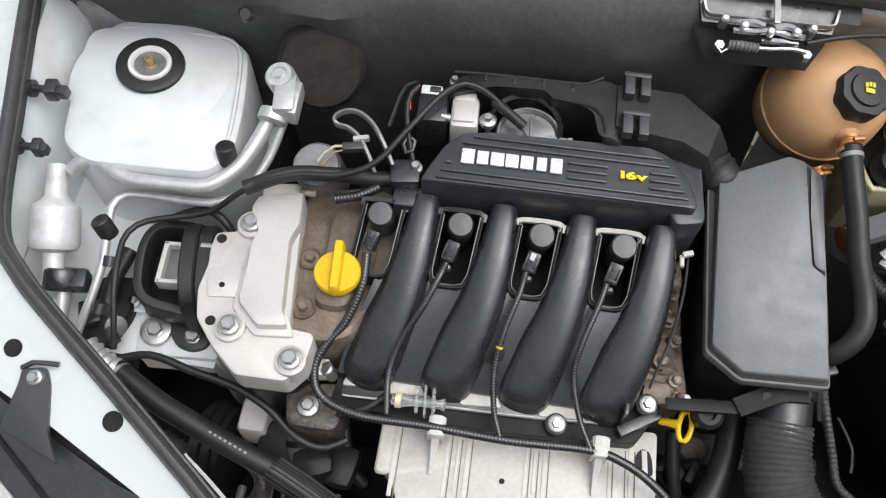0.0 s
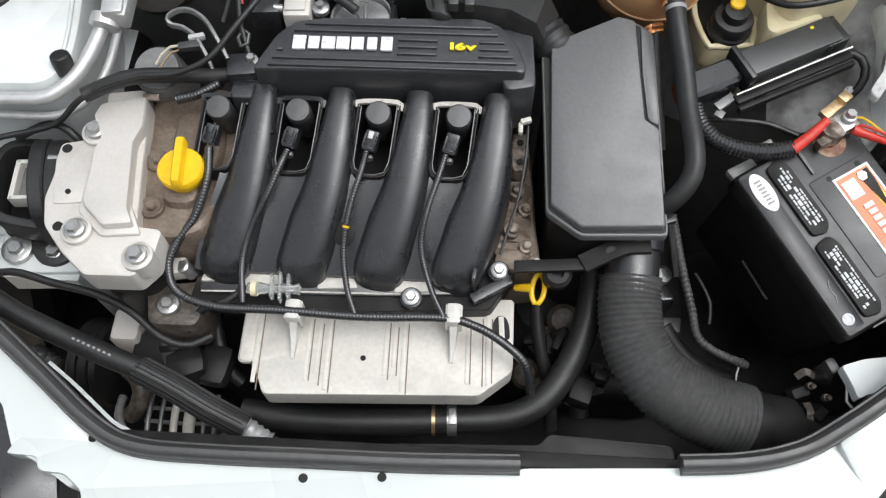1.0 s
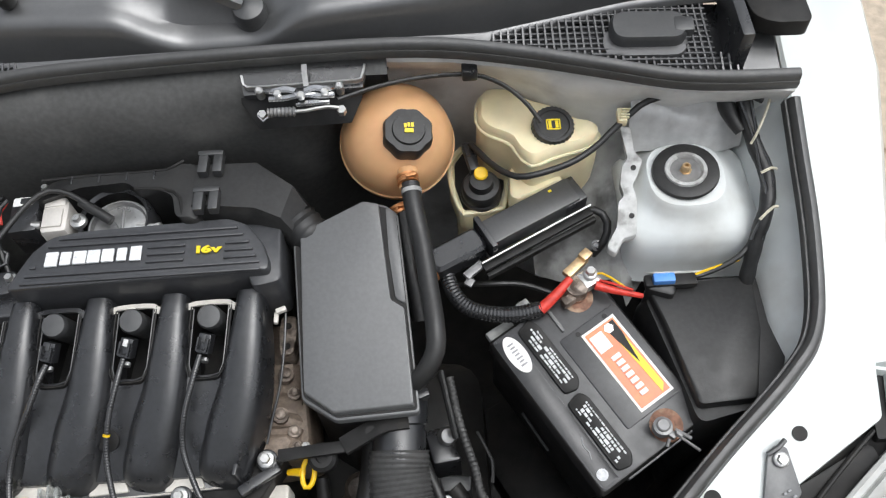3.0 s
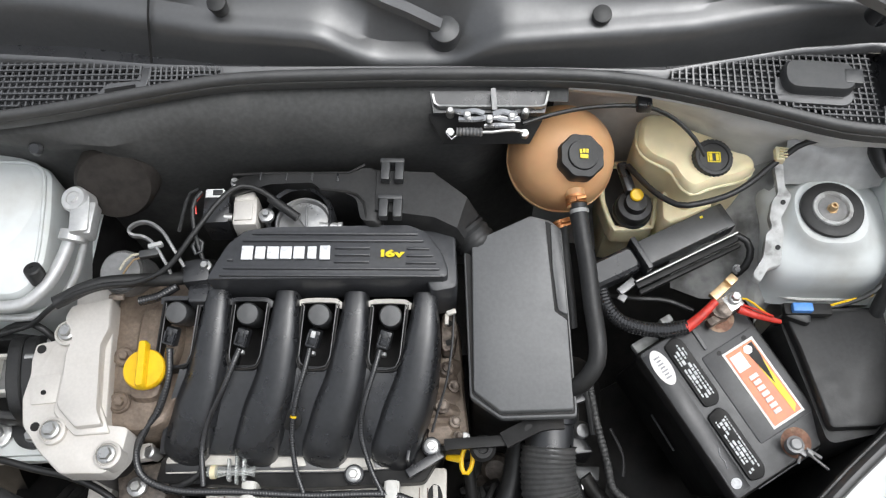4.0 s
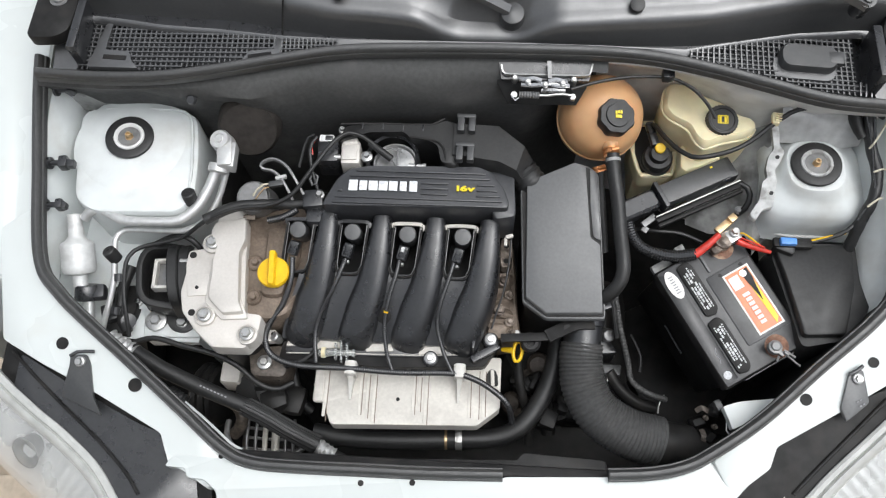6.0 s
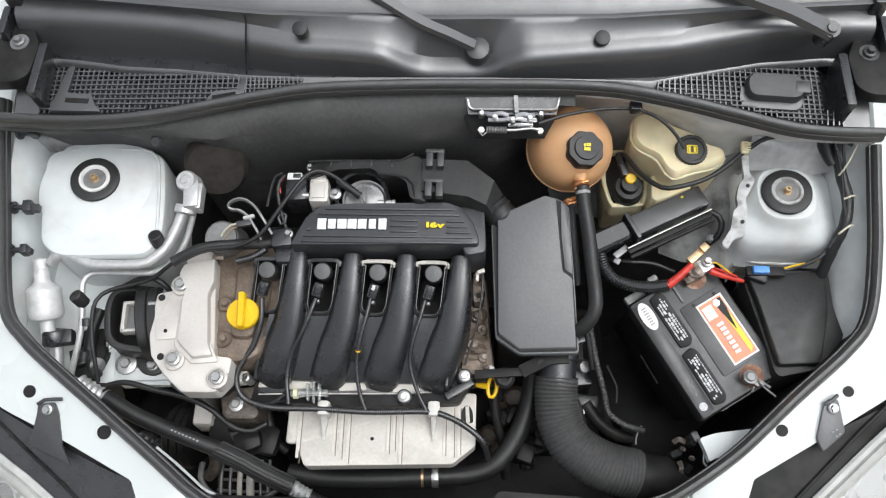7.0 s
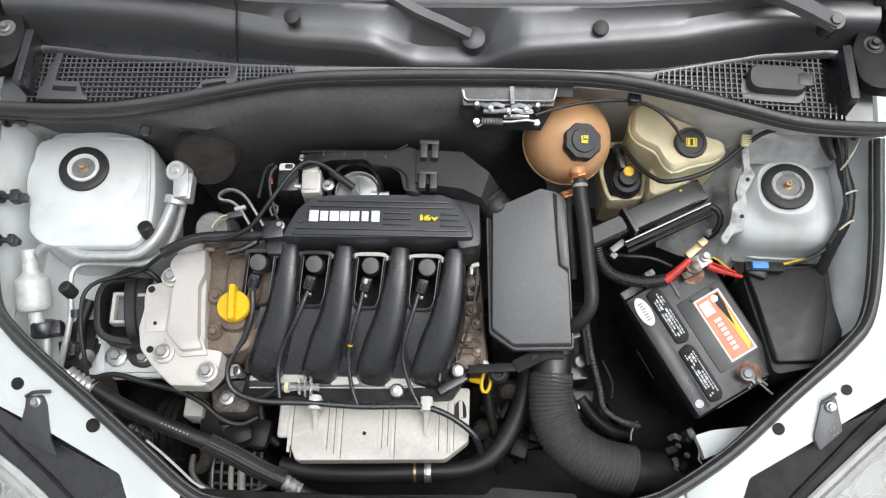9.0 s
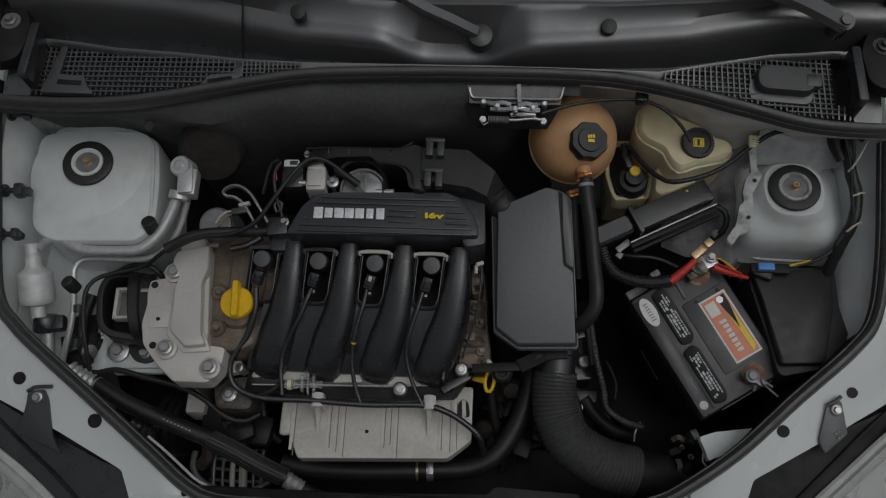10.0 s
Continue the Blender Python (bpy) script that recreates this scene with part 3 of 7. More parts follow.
low, high = [], []
for x in np.linspace(-0.64, 0.64, 97):
    y, z, ly, ry = along(SEAL_Y, x), along(SEAL_Z, x), along(LIP, x), along(RIDGE, x)
    d = max(ease((-0.005 - x) / 0.085), ease((x - 0.06) / 0.075))
    yr, zr = ry * d + (ly + 0.003) * (1 - d), 1.055 * d + 1.021 * (1 - d) + 0.010 * min(1, abs(x) / 0.5) * d
    ye, ze = 0.190 + 0.07 * max(0, abs(x) - 0.25), 1.076 + 0.012 * min(1, abs(x) / 0.5)
    mesh = -0.60 < x < -0.20 or 0.33 < x < 0.60
    low.append([(x, ly - 0.007 if mesh else y + 0.006, 1.008 if mesh else z - 0.012), (x, ly - 0.005 if mesh else y + 0.012, 1.014 if mesh else z - 0.004), (x, ly - 0.002, 1.0175), (x, ly, 1.018), (x, ly + 0.0015, 1.0155), (x, ly + 0.002, 1.0)])
    gap = yr - ly
    floor = 1.006 - 0.75 * gap
    high.append([(x, ly + 0.0015, 1.013), (x, ly + 0.0015 + 0.08 * gap, 1.008 - 0.3 * gap), (x, ly + 0.0015 + 0.22 * gap, floor + 0.003), (x, ly + 0.42 * gap, floor), (x, ly + 0.60 * gap, floor + 0.10 * (zr - floor)), (x, ly + 0.78 * gap, floor + 0.32 * (zr - floor)),
                 (x, yr - 0.08 * gap, zr - 0.019), (x, yr + 0.001, zr - 0.0115), (x, yr + 0.004, zr - 0.0062), (x, yr + 0.0085, zr - 0.0025), (x, yr + 0.014, zr - 0.0005), (x, yr + 0.021, zr + 0.0010), (x, yr + 0.030, zr + 0.003),
                 (x, yr * 0.35 + ye * 0.65 + 0.008, zr * 0.35 + ze * 0.65 + 0.002), (x, ye - 0.008, ze - 0.001), (x, ye - 0.003, ze - 0.0005), (x, ye, ze - 0.001), (x, ye + 0.004, ze + 0.002), (x, ye + 0.012, ze + 0.0065), (x, ye + 0.04, ze + 0.017), (x, ye + 0.10, ze + 0.035), (x, ye + 0.105, ze + 0.03), (x, ye + 0.105, ze - 0.02)])
cowl = part("cowl_panel", sheet(high), COWLP, car, "weathered black plastic cowl with sweeping ridges")
part("cowl_lip", sheet(low), COWLP, cowl)
part("cowl_seam", tube([(-0.288, 0.126, 1.012), (-0.285, 0.140, 1.035), (-0.281, 0.150, 1.060), (-0.281, 0.160, 1.0655), (-0.282, 0.180, 1.0735), (-0.290, 0.192, 1.078), (-0.315, 0.199, 1.081), (-0.40, 0.206, 1.084)], 0.0016, 6), DEEP, cowl)

# grille lattices either side of the cowl
def lattice(x0, x1, lo, hi, pitch, z):
    bm = bmesh.new()
    def bar(a, b, w, h):
        a, b = Vector(a), Vector(b)
        side = (b - a).cross(Vector((0, 0, 1))).normalized() * w
        u = Vector((0, 0, h))
        loft([[a - side - u, a + side - u, a + side + u, a - side + u], [b - side - u, b + side - u, b + side + u, b - side + u]], bm)
    x = x0
    while x <= x1:
        if hi(x) - lo(x) > 0.004:
            bar((x, lo(x), z(x)), (x, hi(x), z(x) + 0.006), 0.0010, 0.002)
        x += pitch
    ylo, yhi = min(lo(v) for v in np.linspace(x0, x1, 20)), max(hi(v) for v in np.linspace(x0, x1, 20))
    y = ylo
    while y < yhi:
        run = [v for v in np.linspace(x0, x1, 60) if lo(v) <= y <= hi(v)]
        if len(run) > 2:
            t = (y - lo(run[0])) * 0.05
            bar((run[0], y, z(run[0]) + t + 0.002), (run[-1], y, z(run[-1]) + t + 0.002), 0.0011, 0.0018)
        y += pitch
    return bm


def seal_back(x):
    return along(SEAL_Y, x) + 0.013


part("grille", lattice(-0.60, -0.295, seal_back, lambda x: along(LIP, x) - 0.004, 0.0082, lambda x: along(SEAL_Z, x) - 0.002), COWLP, cowl, "fine black plastic air intake mesh")
part("grille", lattice(-0.285, -0.20, seal_back, lambda x: along(LIP, x) - 0.004, 0.0065, lambda x: along(SEAL_Z, x) - 0.003), COWLP, cowl, "fine black plastic air intake mesh")
part("grille", lattice(0.33, 0.60, seal_back, lambda x: min(along(LIP, x) - 0.004, along([(0.574, 0.2), (0.576, 0.08), (0.60, 0.075)], x)), 0.0082, lambda x: along(SEAL_Z, x) - 0.002), COWLP, cowl, "fine black plastic air intake mesh")
part("grille_frame", prism(rounded([(-0.580, 0.056), (-0.500, 0.056), (-0.512, 0.068), (-0.520, 0.086), (-0.558, 0.088), (-0.556, 0.138), (-0.566, 0.138)], 0.003, 2), 1.000, 1.0105, 0.001), COWLP, cowl)
part("grille_frame", prism(rounded([(-0.352, 0.064), (-0.288, 0.076), (-0.284, 0.122), (-0.292, 0.122), (-0.300, 0.096), (-0.334, 0.091), (-0.342, 0.076)], 0.003, 2), 1.004, 1.0155, 0.001), COWLP, cowl)
for c, turn in (((-0.540, 0.074, 1.0102), -2), ((-0.316, 0.083, 1.0152), 12)):
    part("grille_catch", box((c[0], c[1], c[2]), (0.036, 0.008, 0.0030), turn, 0.001), DEEP, cowl, "dark catch slot")
part("grille_floor", sheet([[(x, along(SEAL_Y, x) + 0.01, along(SEAL_Z, x) - 0.014), (x, 0.17, along(SEAL_Z, x) - 0.008)] for x in np.linspace(-0.62, 0.62, 30)]), PLASTIC, cowl)
cap_m = axes_at((0.500, 0.112, 1.008), (1, -0.06, 0), (0, 1, 0.1))
part("cowl_cap", moved(loft([ring_rect(0, 0, 0.042, 0.021, 0.02, -0.006, 6), ring_rect(0, 0, 0.042, 0.021, 0.02, 0.012, 6), ring_rect(0, 0, 0.039, 0.018, 0.018, 0.017, 6)]), cap_m), COVERP, cowl, "oblong black plastic cap in the grille")
part("cowl_cap", moved(loft([ring_rect(-0.004, -0.014, 0.047, 0.02, 0.018, -0.008, 6), ring_rect(-0.004, -0.014, 0.045, 0.018, 0.017, 0.004, 6)]), cap_m), COWLP, cowl)
part("cowl_cap", moved(box((0.038, 0.0, 0.012), (0.022, 0.02, 0.012), 0, 0.003), cap_m), COVERP, cowl)

for x, y, z in ((0.242, 0.158, 1.064), (-0.197, 0.158, 1.076)):
    solo("bonnet_stop", lathe([(0, -0.012), (0.0095, -0.012), (0.0115, 0.006), (0.0108, 0.009), (0.006, 0.010), (0, 0.010)], (x, y, z), (0, -0.35, 1), 18), RUBBER, "small black rubber bonnet stop on the cowl", "stop", "bonnet stops")

# bonnet hinges
for sx in (-1, 1):
    pts = [(sx * 0.606, 0.100), (sx * 0.625, 0.086), (sx * 0.668, 0.084), (sx * 0.668, 0.205), (sx * 0.622, 0.196), (sx * 0.602, 0.150)]
    h = part("bonnet_hinge", prism(rounded(pts if sx > 0 else pts[::-1], 0.012, 4), 1.020, 1.040, 0.002), DEEP, car, "black painted steel bonnet hinge plate")
    part("bolt", joined(hexbolt((sx * 0.634, 0.158, 1.043), r=0.0062, washer=0.0095), lathe([(0.015, -0.004), (0.0145, -0.001), (0.009, -0.001)], (sx * 0.634, 0.158, 1.042), (0, 0, 1), 24)), CASTDIM if sx < 0 else COVERP, h)
    part("arm", joined(box((sx * 0.640, 0.255, 1.070), (0.022, 0.10, 0.05), 0, 0.004), box((sx * 0.618, 0.215, 1.05), (0.03, 0.03, 0.03), sx * 20, 0.004), box((sx * 0.655, 0.185, 1.046), (0.012, 0.05, 0.03), 0, 0.003)), PLASTIC, h)
    part("side_plate", box((sx * 0.594, 0.11, 1.01), (0.014, 0.09, 0.07), 0, 0.004), PLASTIC, h)
    wheel = part("wheel", lathe([(0, -0.06), (0.17, -0.06), (0.19, -0.03), (0.19, 0.03), (0.17, 0.06), (0, 0.05)], (sx * 0.70, 0.0, 0.28), (sx, 0, 0), 32), DEEP, car, "steel front wheel")
    part("tyre", lathe([(0.19, -0.075), (0.25, -0.085), (0.275, -0.07), (0.28, 0.0), (0.275, 0.07), (0.25, 0.085), (0.19, 0.075)], (sx * 0.70, 0.0, 0.28), (sx, 0, 0), 40), RUBBER, wheel)

# wipers and windscreen
w = thing("wiper_arm", (0.062, 0.152, 1.03), "black wiper arm on a round pivot cap", "wiper", "wiper arms")
part("pivot_cap", lathe([(0, -0.03), (0.0185, -0.03), (0.019, 0.006), (0.017, 0.012), (0.009, 0.015), (0, 0.0155)], (0.062, 0.155, 1.036), (0, -0.25, 1), 28), COVERP, w)
part("arm", sweep(smooth_path([(0.057, 0.154, 1.051), (0.019, 0.163, 1.067), (-0.05, 0.189, 1.086), (-0.26, 0.30, 1.16)], 0.02), lambda k, n: [(-0.0085, -0.005), (0.0085, -0.005), (0.007, 0.004), (-0.007, 0.004)]), COWLP, w)
w = thing("wiper_arm", (0.56, 0.165, 1.08), "black wiper arm on a round pivot cap", "wiper", "wiper arms")
part("pivot_cap", lathe([(0, -0.03), (0.013, -0.03), (0.013, 0.006), (0.008, 0.006), (0.007, 0.012), (0, 0.012)], (0.558, 0.158, 1.09), (0, -0.25, 1), 20), PLASTIC, w)
part("arm", sweep(smooth_path([(0.562, 0.155, 1.09), (0.50, 0.180, 1.105), (0.42, 0.208, 1.118), (0.25, 0.28, 1.16)], 0.02), lambda k, n: [(-0.013, -0.006), (0.013, -0.006), (0.011, 0.006), (-0.011, 0.006)]), COWLP, w)
ws = thing("windscreen", (0, 0.32, 1.09), "windscreen over a dusty grey dashboard above the cowl", "windscreen")
part("glass", loft([[(-0.64, 0.31, 1.13), (0.64, 0.31, 1.13), (0.64, 0.315, 1.126), (-0.64, 0.315, 1.126)], [(-0.55, 1.10, 1.62), (0.55, 1.10, 1.62), (0.55, 1.105, 1.616), (-0.55, 1.105, 1.616)]]), GLASS, ws)
part("dashboard", loft([[(-0.64, 0.325, 1.095), (0.64, 0.325, 1.095), (0.64, 0.325, 0.6), (-0.64, 0.325, 0.6)], [(-0.64, 1.10, 1.08), (0.64, 1.10, 1.08), (0.64, 1.10, 0.6), (-0.64, 1.10, 0.6)]]), DASH, ws, "dusty grey dashboard behind the glass")


# rubber seals round the opening
left_path = [(-0.692, 0.11), (-0.689, 0.06), (-0.674, -0.07), (-0.655, -0.205), (-0.619, -0.254), (-0.569, -0.295), (-0.495, -0.350), (-0.404, -0.419), (-0.342, -0.466), (-0.297, -0.484), (-0.22, -0.487), (-0.13, -0.486), (-0.03, -0.485), (0.078, -0.481)]
right_path = [(0.232, -0.473), (0.29, -0.468), (0.336, -0.458), (0.374, -0.440), (0.453, -0.385), (0.537, -0.308), (0.616, -0.238), (0.650, -0.19), (0.664, -0.10), (0.668, 0.0), (0.670, 0.06)]


def seal_at(p):
    return (p[0], p[1], max(0.791, rail_z(p[1]) + 0.008))


def make_seal(name, pts, label):
    path = smooth_path(pts, 0.012)
    s = thing(name, tuple(path[len(path) // 2]), label, "seal", "bay edge seals")
    part("base_strip", sweep(path, lambda k, n: [(-0.0115, -0.010), (0.0080, -0.010), (0.0085, -0.002), (0.0075, 0.0005), (-0.0105, 0.0005), (-0.0115, -0.001)]), SEAL, s)
    part("bulb", sweep(path, lambda k, n: [(-0.0080, -0.002), (0.0060, -0.002), (0.0064, 0.003), (0.0048, 0.0078), (0.0010, 0.0105), (-0.0030, 0.0105), (-0.0066, 0.0072), (-0.0082, 0.003)]), SEAL, s)
    return s


make_seal("opening_seal", [seal_at(p) for p in left_path], "black ribbed rubber seal along the bay edge")
make_seal("opening_seal", [seal_at(p) for p in right_path], "black ribbed rubber seal along the bay edge")
make_seal("cowl_seal", [(x, y, along(SEAL_Z, x)) for x, y in SEAL_Y], "long black rubber seal along the cowl")

# ---- headlamps and their brackets ----
def make_headlamp(sx, inner, outer, housing):
    h = thing("headlamp", (sx * 0.56, -0.45, 0.62), "clear ribbed headlamp in a black housing", "headlamp", "headlamps")
    part("housing", prism(rounded([(sx * x, y) for x, y in (housing if sx > 0 else housing[::-1])], 0.008, 3), RAIL - 0.12, RAIL - 0.024, 0.003, slope=FALL), DEEP, h)
    mx, my = sum(p[0] for p in housing) / len(housing), sum(p[1] for p in housing) / len(housing)
    inset = [(sx * (mx + (x - mx) * 0.86), my - 0.004 + (y - my) * 0.80) for x, y in housing]
    # Left top lighter, right near-black: the difference in reflection is in the colour.
    part("housing_face", prism(rounded(inset if sx > 0 else inset[::-1], 0.010, 3), RAIL - 0.026, RAIL - 0.0185, 0.002, slope=FALL), PLASTIC if sx < 0 else DEEP, h, "smooth housing top, its reflection set by colour")

    def across(n):
        a, b = (smooth_path([(x, y, 0) for x, y in run], 0.002) for run in (inner, outer))
        for k in range(n):
            t = k / (n - 1)
            i, j = t * (len(a) - 1), t * (len(b) - 1)
            yield t, a[int(i)].lerp(a[min(int(i) + 1, len(a) - 1)], i % 1), b[int(j)].lerp(b[min(int(j) + 1, len(b) - 1)], j % 1)

    band, shell, bowl = [], [], []
    for t, p, q in across(40):
        o = Vector((q.x - p.x, q.y - p.y)).normalized()
        z = rail_z(p.y) - 0.014
        at = lambda d, dz: (sx * (p.x + o.x * d), p.y + o.y * d, z + dz)
        band.append([at(-0.003, -0.010), at(-0.002, 0.0), at(0.002, 0.0025), at(0.008, 0.0010), at(0.0105, -0.0035), at(0.013, 0.0016), at(0.019, -0.001), at(0.024, -0.006), at(0.026, -0.015)])
        far = max(0.03, (q - p).length)
        shell.append([at(0.024, -0.007), at(0.024 + far * 0.3, -0.020), at(0.020 + far * 0.65, -0.060), at(0.020 + far * 0.9, -0.13), at(0.022 + far, -0.22)])
    for t, p, q in across(150):
        o = Vector((q.x - p.x, q.y - p.y)).normalized()
        z, far = rail_z(p.y) - 0.014, max(0.03, (q - p).length)
        w = 0.0016 * math.sin(t * 149 * math.pi / 3.0) * ease((t - 0.40) / 0.1)
        at = lambda d, dz: (sx * (p.x + o.x * d), p.y + o.y * d, z + dz)
        bowl.append([at(0.012, -0.020), at(0.020, -0.050 + 0.3 * w), at(0.026 + far * 0.25, -0.072 + w), at(0.012 + far * 0.6, -0.100 + w), at(0.006 + far * 0.9, -0.17), at(0.008 + far, -0.24)])
    part("rim", loft(band, closed=False), LENSRIM, h, "pale clear edge of the lens")
    lens = part("lens", loft(shell, closed=False), LENS, h, "clear plastic lens whitened for its sky reflection")
    lens.visible_shadow = False
    part("reflector", loft(bowl, closed=False), MIRRORED, h, "fluted silver reflector")
    mid = inner[2]
    if sx > 0:
        return h
    part("bulb_cup", lathe([(0.020, -0.03), (0.021, 0.0), (0.026, 0.002), (0.027, 0.006), (0.024, 0.006), (0.019, -0.004), (0.012, -0.012), (0, -0.012)], (sx * (mid[0] + 0.018), mid[1] - 0.052, rail_z(mid[1]) - 0.075), (sx * 0.4, -0.75, 0.6), 28), CASTDIM, h, "dark bulb cup in the lamp")
    return h


IN_L = [(0.735, -0.345), (0.700, -0.378), (0.644, -0.419), (0.591, -0.454), (0.538, -0.497), (0.502, -0.544), (0.478, -0.580), (0.460, -0.620)]
OUT_L = [(0.810, -0.410), (0.775, -0.455), (0.720, -0.500), (0.665, -0.540), (0.615, -0.580), (0.570, -0.620), (0.530, -0.655), (0.500, -0.690)]
HOUSE_L = [(0.705, -0.300), (0.592, -0.362), (0.471, -0.420), (0.425, -0.435), (0.410, -0.480), (0.362, -0.505), (0.345, -0.620), (0.460, -0.622), (0.480, -0.582), (0.504, -0.546), (0.540, -0.499), (0.593, -0.456), (0.646, -0.421), (0.712, -0.372)]
IN_R = [(0.752, -0.277), (0.731, -0.295), (0.661, -0.353), (0.604, -0.405), (0.559, -0.447), (0.530, -0.478), (0.510, -0.505), (0.475, -0.600)]
OUT_R = [(0.800, -0.300), (0.790, -0.335), (0.760, -0.390), (0.725, -0.455), (0.680, -0.515), (0.635, -0.565), (0.595, -0.615), (0.550, -0.680)]
HOUSE_R = [(0.722, -0.258), (0.580, -0.330), (0.455, -0.400), (0.430, -0.450), (0.395, -0.490), (0.385, -0.630), (0.475, -0.632), (0.490, -0.562), (0.512, -0.507), (0.532, -0.480), (0.561, -0.449), (0.606, -0.407), (0.663, -0.355), (0.733, -0.297)]
left_lamp = make_headlamp(-1, IN_L, OUT_L, HOUSE_L[::-1])
part("gasket", tube([(x, y, rail_z(y) - 0.0165) for x, y in ((-0.690, -0.338), (-0.658, -0.367), (-0.601, -0.414), (-0.547, -0.456), (-0.495, -0.503), (-0.470, -0.535))], 0.0026, 8), DEEP, left_lamp, "dark groove along the housing")
right_lamp = make_headlamp(1, IN_R, OUT_R, HOUSE_R[::-1])
part("gasket", tube([(x, y, rail_z(y) - 0.0165) for x, y in ((0.700, -0.290), (0.673, -0.313), (0.631, -0.352), (0.582, -0.401), (0.540, -0.443), (0.505, -0.480))], 0.0028, 8), DEEP, right_lamp, "dark groove along the housing")
part("label", prism([(0.476, -0.504), (0.492, -0.484), (0.514, -0.501), (0.500, -0.522)], RAIL - 0.018, RAIL - 0.0172, slope=FALL), WHITEP, right_lamp, "pale paper label with unreadable print")

for sx, bolt, pts in ((-1, (-0.571, -0.354), [(-0.588, -0.346), (-0.563, -0.342), (-0.556, -0.356), (-0.546, -0.403), (-0.530, -0.430), (-0.596, -0.405), (-0.588, -0.36)]),
                      (1, (0.590, -0.320), [(0.578, -0.314), (0.586, -0.305), (0.599, -0.307), (0.607, -0.352), (0.574, -0.380), (0.566, -0.362)])):
    z = rail_z(bolt[1])
    b = thing("lamp_bracket", (bolt[0], bolt[1], z), "black plastic headlamp bracket bolted to the panel", "bracket", "headlamp brackets")
    part("plate", prism(rounded(pts if sx > 0 else pts[::-1], 0.004, 3), RAIL - 0.001, RAIL + 0.006, 0.002, slope=FALL), COVERP if sx < 0 else BOXP, b)
    part("bolt", hexbolt((bolt[0], bolt[1], z + 0.008), (0, -FALL, 1), 0.0055, 0.008), ZINC, b)
    part("hook", tube([(pts[0][0], pts[0][1], z + 0.008), (pts[0][0] + 0.012, pts[0][1] + 0.006, z + 0.012), (pts[1][0] + 0.012, pts[1][1] + 0.004, z + 0.011)], 0.0028, 8), COVERP, b)
for k in range(4):
    solo("printed_mark", box((0.589 + 0.005 * (k % 2) + 0.004 * (k // 2), -0.352 - 0.006 * (k // 2) + 0.003 * (k % 2), rail_z(-0.352) + 0.0078), (0.0035, 0.002, 0.0008), 30, 0), INKGREY, "small grey mark moulded on a bracket", "marking", "bracket marks")

# ---- strut mounts ----
for x, y, z, lean in ((-0.545, 0.002, 0.8905, (0.10, -0.02, 1)), (0.546, 0.004, 0.8895, (-0.08, -0.02, 1))):
    s = thing("strut_mount", (x, y, z), "round black rubber strut mount with a brass-coloured nut", "strut mount", "strut mounts")
    part("rubber_disc", lathe([(0.018, 0.0), (0.0365, 0.0), (0.0385, 0.004), (0.0375, 0.0075), (0.034, 0.009), (0.024, 0.0085), (0.0225, 0.007), (0.018, 0.006)], (x, y, z), lean, 44, hollow=True), RUBBER, s)
    part("cup", lathe([(0.0245, 0.0080), (0.0235, 0.0108), (0.0200, 0.0112), (0.0182, 0.0095), (0.0172, 0.005)], (x, y, z), lean, 36, hollow=True), DUSTY if x < 0 else FLANGE, s, "chipped pale metal rim")
    part("bowl", lathe([(0.0178, 0.0075), (0.0150, 0.0025), (0.010, 0.0015), (0.0, 0.0015)], (x, y, z), lean, 30), CASTDIM, s, "dull grey metal cup")
    nut = part("nut", joined(lathe([(0.0085, 0.001), (0.0085, 0.006), (0.0068, 0.008), (0, 0.008)], (x, y, z), lean, 6), lathe([(0.0050, 0.007), (0.0050, 0.016), (0.0042, 0.017), (0.0024, 0.017), (0.0022, 0.013), (0, 0.013)], (x, y, z), lean, 14)), BRASS, s, "brass-coloured nut and stud")

# ---- engine ----
engine = thing("engine", (-0.12, -0.15, 0.40), "four-cylinder engine with a black ribbed intake manifold", "engine")
part("block", box((-0.12, -0.13, 0.55), (0.38, 0.26, 0.40), 0, 0.02), DEEP, engine, "near-black cylinder block")
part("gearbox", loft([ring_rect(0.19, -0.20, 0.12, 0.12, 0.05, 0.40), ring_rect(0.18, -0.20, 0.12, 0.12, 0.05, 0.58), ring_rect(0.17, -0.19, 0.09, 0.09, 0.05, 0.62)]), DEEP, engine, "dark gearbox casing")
head = part("cylinder_head", prism(rounded([(-0.345, -0.265), (0.055, -0.262), (0.10, -0.255), (0.094, -0.21), (0.09, -0.15), (0.085, -0.10), (-0.345, -0.09)], 0.01, 3), 0.66, 0.768, 0.008), HEAD, engine, "brown oil-stained casting")
lug = part("head_lug", prism(rounded([(0.063, -0.104), (0.080, -0.103), (0.083, -0.130), (0.079, -0.154), (0.064, -0.156), (0.061, -0.130)], 0.005, 3), 0.77, 0.800, 0.003), CASTING, head, "pale brown casting lug with two holes")
for y in (-0.118, -0.144):
    part("lug_hole", lathe([(0.0042, -0.004), (0.0042, 0.0008), (0, 0.0004)], (0.072, y, 0.8002), (0, 0, 1), 14), DEEP, lug)
ledge = []
random.seed(5)
for k in range(22):
    y = -0.158 - 0.0052 * k
    a = 0.004 * random.random()
    z = 0.772 + 0.007 * random.random()
    ledge.append([(0.040, y, 0.74), (0.046 + a, y, z), (0.058 + a, y, z + 0.004 * random.random()), (0.072 + a * 1.5, y, z - 0.002 + 0.006 * random.random()), (0.086 + a, y, z - 0.008), (0.090 + a, y, 0.74)])
